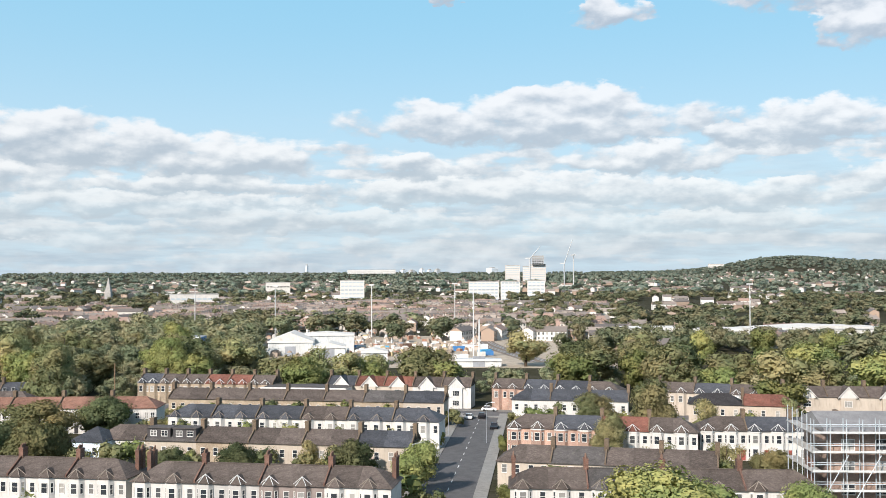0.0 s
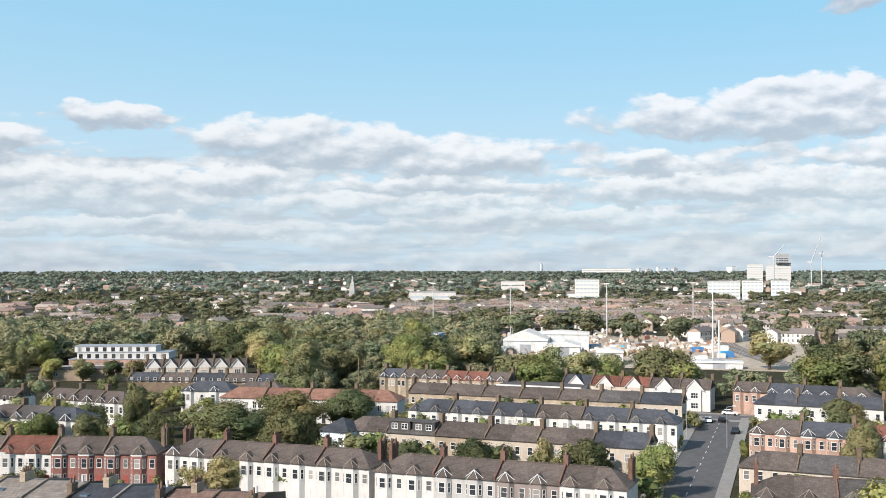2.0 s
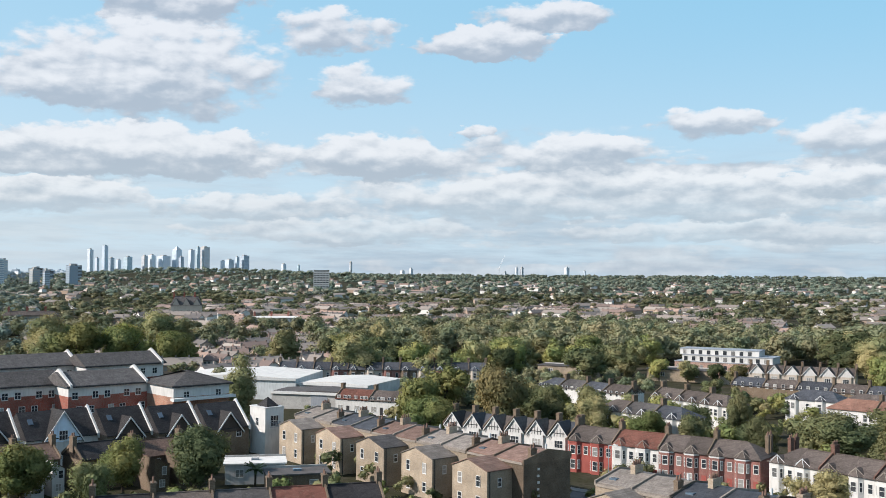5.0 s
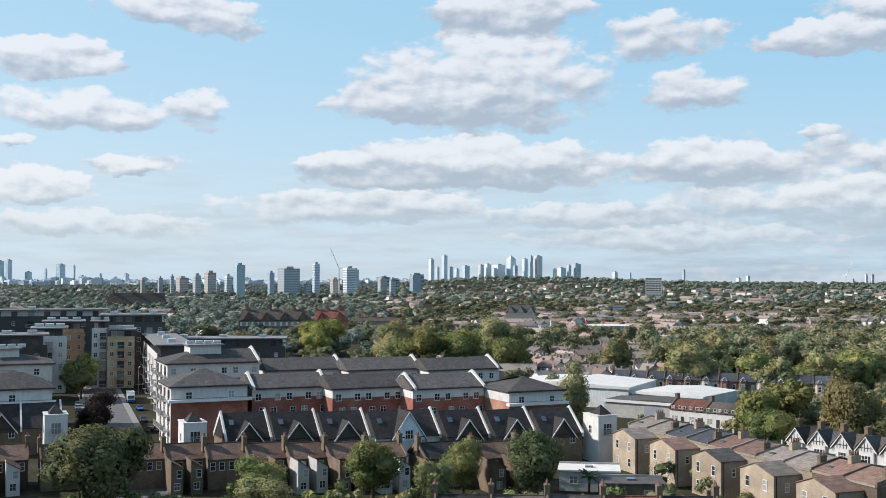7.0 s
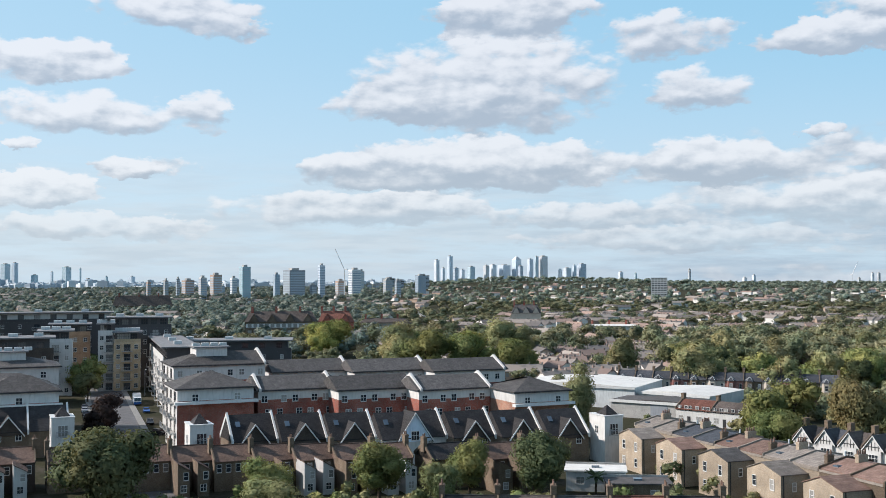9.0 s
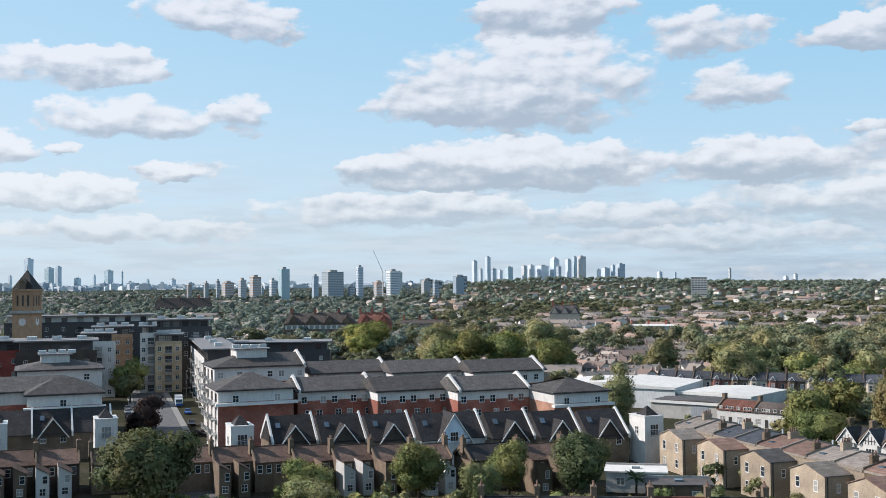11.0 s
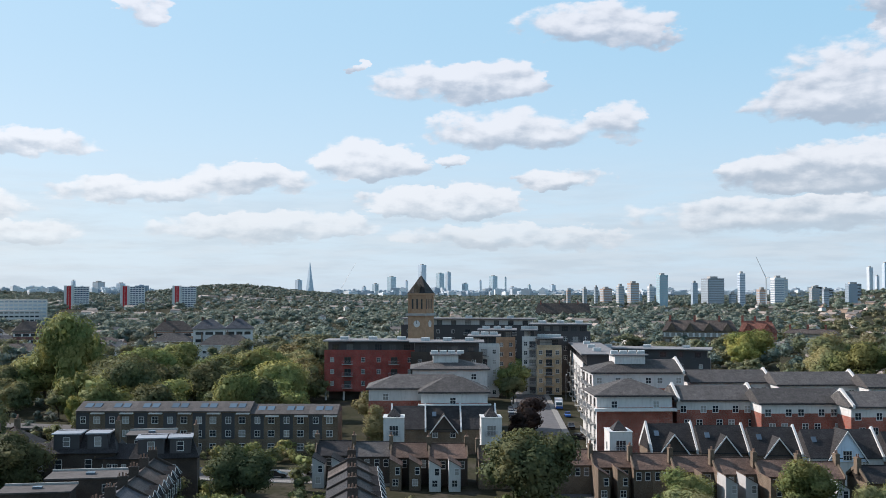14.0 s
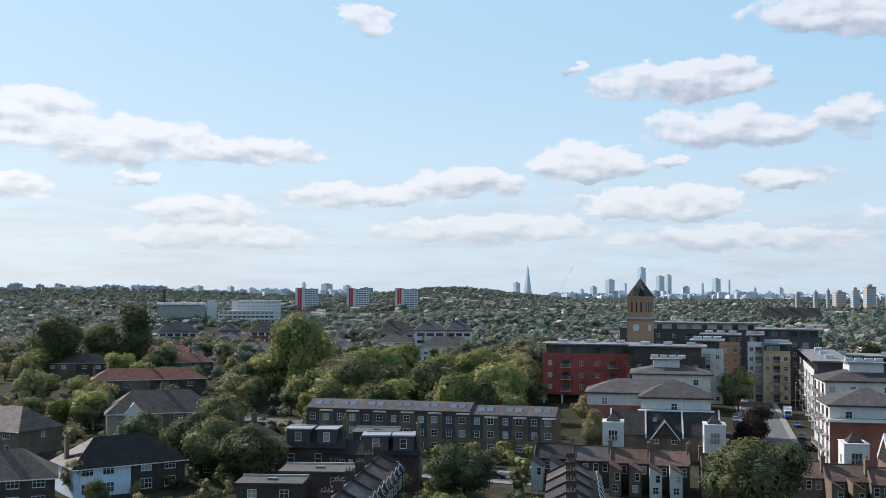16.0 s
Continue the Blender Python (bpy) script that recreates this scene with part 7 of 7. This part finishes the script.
def far_houses(count, d0, d1, seed, a0=-30.0, a1=126.0, clear=0.12, near=False):
    """Short terraces scattered between the trees, their roofs and walls joined."""
    az, d, rng = far_spread(count, d0, d1, seed, a0, a1)
    wall, roof, warm, glazing = Solid(), Solid(), Solid(), Solid()
    for i, (a, r) in enumerate(zip(az, d)):
        if not near and ((-8 < a < 10 and r < 570) or (52 < a < 126 and r < 520)):
            continue
        if a > 66 and r < 2300 and i % 2:
            continue
        x, y = polar(a, r)
        if noise.noise((x * 0.006, y * 0.006, 2.0)) > clear:
            continue
        n = rng.integers(2, 6)
        m = pose(x, y, land(x, y), 0, 0, rng.choice([-8, 5, 82, 60, 20]) + rng.uniform(-6, 6))
        L = n * 4.6
        s = Solid().box(-L / 2, -3.6, 0, L / 2, 3.6, 5.4).run([(-3.6, 5.4), (3.6, 5.4), (0, 7.5)], -L / 2, L / 2)
        wall.add(s.turned(m).v, s.f)
        s = Solid().run([(-4, 5.2), (0, 7.6), (0, 7.85), (-4, 5.45)], -L / 2 - 0.2, L / 2 + 0.2).run([(0, 7.6), (4, 5.2), (4, 5.45), (0, 7.85)], -L / 2 - 0.2, L / 2 + 0.2)
        for k in range(n + 1):
            s.box(-L / 2 + 4.6 * k - 0.25, -0.3, 7.0, -L / 2 + 4.6 * k + 0.25, 0.5, 8.5)
        (roof if i % 3 or a > 66 else warm).add(s.turned(m).v, s.f)
        if r < 800:
            s = Solid()
            for k in range(n):
                for z in (0.9, 3.4):
                    for o in (1.2, 3.3):
                        u = -L / 2 + 4.6 * k + o
                        s.box(u - 0.5, -3.66, z, u + 0.5, -3.6, z + 1.4).box(u - 0.5, 3.6, z, u + 0.5, 3.66, z + 1.4)
            glazing.add(s.turned(m).v, s.f)
    for nm, s, mt in (("far_house_walls", wall, "far_wall"), ("far_house_roofs", roof, "far_roof"), ("far_red_roofs", warm, "far_red_roof"), ("far_house_windows", glazing, "far_pane")):
        if not s.v:
            continue
        tagged(part(nm, s, mt), "pale walls and tiled roofs of distant terraced houses", "houses", kind="stuff")


def far_wall_build(g, place):
    own = g.put("ShaderNodeNewGeometry").outputs["Random Per Island"]
    return g.mix(g.ramp(own, 0.35, 0.5), (0.36, 0.27, 0.21), (0.64, 0.62, 0.58))


surface("far_wall", far_wall_build, 0.85)
surface("far_roof", lambda g, place: g.mix(g.put("ShaderNodeNewGeometry").outputs["Random Per Island"], (0.1, 0.092, 0.09), (0.34, 0.29, 0.25)), 0.8)
surface("far_pane", lambda g, place: g.mix(g.put("ShaderNodeNewGeometry").outputs["Random Per Island"], (0.03, 0.035, 0.04), (0.4, 0.4, 0.38)), 0.2)
surface("far_red_roof", lambda g, place: g.mix(g.put("ShaderNodeNewGeometry").outputs["Random Per Island"], (0.13, 0.1, 0.09), (0.36, 0.25, 0.2)), 0.8)
# far_city: blue-grey haze of the distance put into the wall colours
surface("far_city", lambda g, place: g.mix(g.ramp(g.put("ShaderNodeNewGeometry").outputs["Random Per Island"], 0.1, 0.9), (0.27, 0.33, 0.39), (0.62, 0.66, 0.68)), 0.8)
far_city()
far_houses(2200, 480, 2600, 21)
far_houses(650, 540, 1100, 22, -9.0, 62.0, 0.25)
far_houses(330, 570, 1500, 26, 66.0, 126.0, 0.6)
far_houses(220, 1500, 2600, 27, 66.0, 126.0, 0.6)
far_houses(330, 680, 1120, 28, -3.0, 15.0, 2.0, True)
woods("garden_trees", 430, 660, 1130, 29, TOWN, (6, 11), None, -4.0, 15.5, "leaf_far", True)
far_houses(150, 2200, 3200, 32, 84.0, 98.0, 2.0)
far_houses(90, 2700, 3300, 23, -28.0, -11.0, 0.6)
far_houses(95, 345, 560, 24, 50.5, 67.5, 0.5, True)
woods("garden_trees", 130, 335, 560, 25, {"lobes": 9, "count": 34, "leaf": 0.8, "core": 2, "fat": 1.1}, (6, 11), None, 51.0, 76.0, "leaf_far", True)
woods("garden_trees", 120, 318, 400, 35, BELT, (5, 9), None, 8.5, 21.0, "leaf_far", True)
woods("garden_trees", 120, 340, 405, 36, BELT, (3, 6), None, 33.5, 49.0, "leaf_far", True)
woods("garden_trees", 60, 300, 345, 37, BELT, (2.2, 4.2), None, 42.0, 47.5, "leaf_far", True)
woods("garden_trees", 260, 285, 500, 39, BELT, (2.5, 5.5), None, 97.0, 124.0, "leaf_haze_west", True)
woods("garden_trees", 60, 318, 372, 38, BELT, (5, 8.5), None, -24.0, 0.5, "leaf_far", True)

# ---- trees near by ----
FRONT_TREES = [
    ("rust", -72.4, 188.4, 11, 16.3), ("round", -65.9, 206, 9, 11.7), ("loose", -30.8, 201.1, 6, 5.5), ("bush", -20.2, 192.7, 5, 6.3),
    ("round_dark", -30.8, 155, 8, 8.1), ("round_dark", -40, 155.1, 7, 7.3), ("round_dark", -13.1, 152.4, 9, 8.7), ("round", -4, 149.1, 9, 8.4),
    ("loose", -21.1, 164, 7, 4.5), ("olive", 27.2, 174.6, 9, 8.1), ("olive", 36.9, 187.6, 14, 11.3), ("olive", 29.9, 205.6, 9, 10.6),
    ("loose", 48.6, 194.2, 10, 7.6), ("broad", 24.7, 116.2, 12, 15.4), ("round", 42.7, 121.3, 9, 6.9), ("loose", 31.6, 154.9, 8, 6.8),
    ("rust", 48.5, 155.7, 7, 7), ("loose", 43.3, 161.2, 7, 6.3), ("olive", 68.8, 209.5, 8, 5), ("round", 8.7, 141.1, 4, 4.6),
]
LEFT_TREES = [
    ("round_dark", -64.7, 214.8, 8, 7.3), ("olive", -37.7, 229.9, 5, 8), ("olive", -17.4, 224.3, 5, 8), ("round", 10.4, 183.1, 4, 2.4),
    ("olive", 39.1, 278.5, 14, 21.2), ("olive", -3.4, 258.3, 15, 19.5), ("olive", -42, 274.2, 12, 14.2), ("loose", -26.3, 288.4, 12, 14.1),
    ("round_dark", 60.6, 277.6, 14, 18.4), ("olive", 92.4, 254.2, 12, 17.5), ("olive", 74.9, 270, 13, 16.6), ("olive", 27.7, 352.9, 14, 17.2),
    ("olive", -32.4, 281, 8, 12.8), ("round", 72.4, 226, 10, 14.1), ("rust", -134.2, 151.6, 18, 12), ("round", -155.5, 149.1, 13, 10.5),
    ("round", -138.3, 134.6, 11, 11.4), ("round_dark", -134.9, 164.9, 11, 10.9), ("olive", -124.8, 168.1, 9, 10.2), ("round", -110, 164.8, 8, 8.5),
]
FLATS_TREES = [
    ("olive", -100.5, 163.4, 8, 7.2), ("olive", -104.3, 187.2, 10, 5.8), ("round_dark", -89.5, 166.9, 9, 8.2), ("round_dark", -78, 173.5, 10, 16),
    ("rust", -57.8, 149.6, 14, 10.4), ("round_dark", -64.1, 197.6, 10, 11.2), ("olive", -63.4, 140, 6, 7.5), ("loose", -67.8, 138.8, 5, 4.2),
    ("olive", -142.9, 244, 6, 7.6), ("olive", -86, 229.7, 13, 11.9), ("round", -120, 112.8, 5, 5.3), ("willow", -109.2, 82.7, 4, 4.4),
    ("broad_dark", -147.7, 23.5, 15.2, 15.4), ("round", -139.2, 60.2, 10.3, 11), ("willow", -131, 65.6, 8, 6.7), ("round", -138, 74.3, 9.4, 8.5),
    ("round_dark", -132.3, 82.5, 11.6, 11.6), ("round", -144.4, 45.3, 8, 9), ("willow", -137.9, 43.6, 6, 9.4), ("poplar", -183.6, 125.4, 15, 12),
]
WEST_TREES = [
    ("round", -383.1, 52.2, 9, 14.4), ("lime", -415.1, 156.5, 17.5, 24), ("olive", -366.2, 166.5, 18, 20), ("round", -300.0, 146.0, 19, 20),
    ("olive", -359.1, 206.4, 19, 19), ("round", -285.4, 174.2, 12, 10.8), ("conifer", -164.2, 120.7, 7, 2.4), ("broad_dark", -157.6, -17.5, 11, 11.1),
    ("round", -266.2, -62, 14, 14.7), ("round", -376.3, -66.8, 15, 24), ("round", -264.8, -69.9, 14, 11.8), ("broad", -341.9, -45.6, 13, 20.8),
    ("rust", -408.5, -24.6, 14, 19.9), ("loose", -282.2, -94.6, 11, 17.6), ("round_dark", -178.0, -66.0, 13, 13.0), ("round", -287.8, -156, 9, 14.1),
    ("round", -290.1, -143.3, 9, 12.2), ("lime", -230.9, -119.5, 8, 8.4), ("loose", -229.7, -110.6, 8, 9.6), ("loose", -329.9, -133.6, 9, 11.5),
]
LAST_TREES = [
    ("loose", -155.1, -78.2, 7, 5.6), ("round_dark", -142.1, -68.2, 6, 4.3), ("willow", -230.7, 6.3, 8, 7.5), ("copper", -238, 38.5, 8, 6),
    ("lime", -248.1, -66.1, 9, 5.5),
]
for kind_of_tree, x, y, high, wide in FRONT_TREES + LEFT_TREES + FLATS_TREES + WEST_TREES + LAST_TREES:
    if kind_of_tree == "bush":
        bush(x, y, high)
    else:
        tree(kind_of_tree, x, y, high, wide)


def grove(count, seed, a0, a1, d0, d1, kinds, hi, keep=()):
    """Single trees strewn over a stretch of ground; keep: circles to leave free."""
    rng = random.Random(seed)
    done = 0
    while done < count:
        a, r = rng.uniform(a0, a1), math.sqrt(rng.uniform(d0 * d0, d1 * d1))
        x, y = polar(a, r)
        done += 1
        if any(math.hypot(x - u, y - v) < q for u, v, q in keep):
            continue
        h = rng.uniform(*hi)
        tree(rng.choice(kinds), x, y, h, h * rng.uniform(0.8, 1.25), group="woodland trees")


HOUSES_WEST = ((-231, -95, 15), (-219, -90, 12), (-208, -85, 10), (-199, -117, 15), (-307, -131, 20), (-280, -120, 17), (-262, -112, 14), (-434, -181, 16), (-410, -171, 14), (-372, -186, 14), (-385, -148, 10), (-486, -62, 18))
grove(50, 1, 99, 122, 235, 420, ("round", "round_dark", "round_dark", "olive", "round", "loose", "round_dark"), (6.5, 13), HOUSES_WEST)
grove(20, 2, 93, 104, 232, 330, ("round", "round_dark", "round", "round_dark"), (11, 18), ())
grove(14, 3, 92.5, 96, 300, 420, ("rust", "olive"), (10, 13), ())
grove(60, 4, 11, 54, 285, 400, ("olive", "round", "olive", "olive", "round_dark"), (11, 16), ((-170, 298, 28), (-160, 275, 24), (-145, 270, 18)))
grove(26, 5, -26, -6.5, 262, 400, ("olive", "round", "olive", "round_dark", "round"), (10, 15), ((12, 355, 14), (11, 385, 14)))
grove(12, 6, -1, 10, 258, 300, ("olive", "loose", "round"), (9, 13), ((-32, 247, 12),))
grove(12, 7, 40, 51, 308, 345, ("round", "olive", "round_dark"), (8, 13), ((-232, 161, 26), (-213, 182, 26), (-196, 158, 18), (-180, 140, 14), (-240, 176, 12), (-218, 196, 14), (-196, 216, 12)))


def hedge_line(p0, p1, n, size, seed, kinds=("round", "olive", "round_dark"), wide=4.0):
    """Garden shrubs and small trees along a line between two rows of houses."""
    rng = random.Random(seed)
    for i in range(n):
        k = rng.random()
        x, y = p0[0] + (p1[0] - p0[0]) * k + rng.uniform(-1, 1), p0[1] + (p1[1] - p0[1]) * k + rng.uniform(-wide, wide)
        bush(x, y, rng.uniform(*size), 0.0, rng.choice(kinds))


hedge_line((-60, 149), (0, 141), 26, (2.0, 4.5), 1)
hedge_line((10, 134), (44, 131), 12, (2.0, 4.5), 2)
hedge_line((-60, 200), (0, 192), 30, (2.5, 5.5), 3)
hedge_line((12, 190), (66, 182), 26, (2.5, 5.5), 4)
hedge_line((-68, 226), (4, 219), 28, (2.5, 5.0), 5)
hedge_line((-100, 150), (-70, 148), 16, (3.0, 6.0), 6)
hedge_line((-130, 146), (-100, 148), 16, (3.0, 6.0), 7)
hedge_line((-160, 186), (-70, 194), 40, (3.0, 6.5), 8, wide=9.0)
hedge_line((-120, 172), (-66, 176), 30, (3.0, 6.5), 9, wide=6.0)
hedge_line((-130, 222), (-70, 222), 30, (3.0, 6.5), 10, wide=8.0)
hedge_line((-155, 98), (-70, 92), 30, (2.0, 4.0), 11)
hedge_line((-130, 62), (-150, 20), 24, (2.5, 5.0), 12, wide=8.0)
hedge_line((-150, -10), (-140, -50), 20, (2.5, 5.0), 13, wide=8.0)
hedge_line((-175, -60), (-180, -100), 20, (2.5, 5.0), 14, wide=12.0)
hedge_line((-205, -85), (-205, -125), 24, (3.0, 6.0), 15, wide=14.0)
hedge_line((-165, 184), (-132, 182), 22, (4.0, 7.0), 16, wide=5.0)
hedge_line((-126, 176), (-100, 172), 16, (4.0, 7.0), 17, wide=4.0)
hedge_line((-122, 152), (-96, 150), 18, (4.0, 7.0), 18, wide=4.0)
hedge_line((-134, 228), (-88, 230), 22, (4.0, 7.0), 19, wide=5.0)
hedge_line((-58, 176), (-50, 205), 14, (4.0, 7.0), 20, wide=6.0)
hedge_line((-200, -10), (-190, -60), 16, (2.0, 4.0), 21, wide=5.0)
hedge_line((-200, 0), (-206, -56), 14, (2.5, 4.0), 22, wide=3.0)
for x, y, high, kind_of_tree in ((-404, 150, 15, "lime"), (-424, 164, 15, "lime"), (-292, 158, 18, "round"), (-309, 140, 17, "olive"), (-284, 168, 16, "round"), (-298, 160, 18, "lime"), (-365, 170, 14, "olive"), (-398, 186, 15, "round"), (-356, 214, 15, "olive"), (-340, 200, 13, "round"),
                                 (-166, -53, 12, "round_dark"), (-173, -62, 12, "round_dark"), (-200, -70, 11, "round_dark"), (-212, -74, 12, "round_dark"), (-196, -84, 10, "round_dark"),
                                 (-238, -44, 11, "round"), (-236, -30, 12, "round_dark"), (-240, -16, 11, "round"), (-246, -58, 13, "round"), (-250, 2, 9, "olive"), (-312, 44, 12.2, "round"), (-292, 42, 9, "round_dark"), (-292, -78, 30, "round"), (-300, -88, 19, "round"), (-176, 178, 12, "round"), (-184, 186, 9, "olive"), (-372, -196, 26, "round_dark"), (-388, -184, 22, "round_dark"), (-386, -172, 29, "conifer"), (-229, 36.5, 9.5, "copper"), (-222, 33.5, 7, "copper"), (-206, 2.5, 9.5, "poplar"), (-322, -30, 15, "rust"), (-330, -18, 14, "rust"), (-316, -16, 13, "rust"),
                                 (43.0, 138.5, 6, "copper"), (-186, 268, 9, "olive"), (-178, 272, 8, "round"), (-168, 272, 8, "olive"), (-160, 275, 7, "round_dark"), (-152, 272, 8, "olive"), (-144, 276, 8, "round"), (-196, 276, 12, "olive"), (-204, 268, 12, "round"), (-150, 188, 8, "round"), (-158, 187, 8, "olive"), (-140, 187, 8, "round_dark"), (-128, 186, 8, "olive"), (-108, 178, 8, "olive"), (-116, 180, 9, "round")):
    tree(kind_of_tree, x, y, high, high * (0.62 if high > 29 else 1.0))



def palm(x, y, high):
    """A small palm: a fibrous trunk and a head of arching fronds."""
    t = thing("palm_tree", "small dark green palm with a tuft of arching fronds", "tree", pose(x, y, 0), to=moved)
    part("trunk", Solid().tube((0, 0, 0), (0.1, 0, high), 0.22, 0.17, 8), "bark", t)
    rng = random.Random(3)
    for i in range(22):
        a, lift = i * 2.4, rng.uniform(0.1, 1.2)
        s, last = Solid(), None
        for k in range(6):
            r = 0.1 + 0.38 * k
            z = high + lift * r - 0.22 * r * r
            wd = 0.34 * math.sin(math.pi * (k + 0.6) / 6.2)
            c, q = math.cos(a), math.sin(a)
            ring = [(c * r - q * wd, q * r + c * wd, z - 0.1), (c * r, q * r, z), (c * r + q * wd, q * r - c * wd, z - 0.1)]
            if last:
                s.add(last + ring, [(0, 1, 4, 3), (1, 2, 5, 4)])
            last = ring
        part("frond", s, "leaf_dark", t)


palm(-129.5, 91.0, 3.4)

for p0, p1, n, seed in (((-58, 168), (-2, 160), 34, 31), ((-52, 199), (0, 193), 44, 32), ((-62, 224), (2, 218), 40, 33), ((14, 150), (60, 146), 26, 34), ((14, 190), (64, 186), 34, 35), ((14, 214), (60, 206), 24, 36), ((-60, 144), (-4, 138), 26, 37)):
    hedge_line(p0, p1, n, (3.5, 6.5), seed, ("round", "olive", "round", "round_dark"), 2.5)

# the greenery of the gardens by the flats and the western terraces
rng = random.Random(12)
for i in range(330):
    a, r = rng.uniform(93, 114), rng.uniform(112, 236)
    bush(*polar(a, r), rng.uniform(2.0, 5.0), 0.0, rng.choice(("round", "round_dark", "round_dark", "olive")))
for i in range(220):
    a, r = rng.uniform(50, 93), rng.uniform(118, 150)
    bush(*polar(a, r), rng.uniform(2.0, 4.5), 0.0, rng.choice(("round", "round_dark", "olive")))
for i in range(160):
    a, r = rng.uniform(20, 52), rng.uniform(140, 250)
    bush(*polar(a, r), rng.uniform(2.0, 5.0), 0.0, rng.choice(("round", "round_dark", "olive")))
for kind_of_tree, leaf_of in (("round", "leaf_green"), ("olive", "leaf_olive"), ("round_dark", "leaf_dark")):
    ob = new("garden_shrubs", cloud_mesh("garden_shrubs", np.concatenate([q for k, q in SHRUBS if k == kind_of_tree], 1), leaf_of))
    tagged(ob, "leafy green shrubs and hedges of the back gardens", "shrubs", kind="stuff")
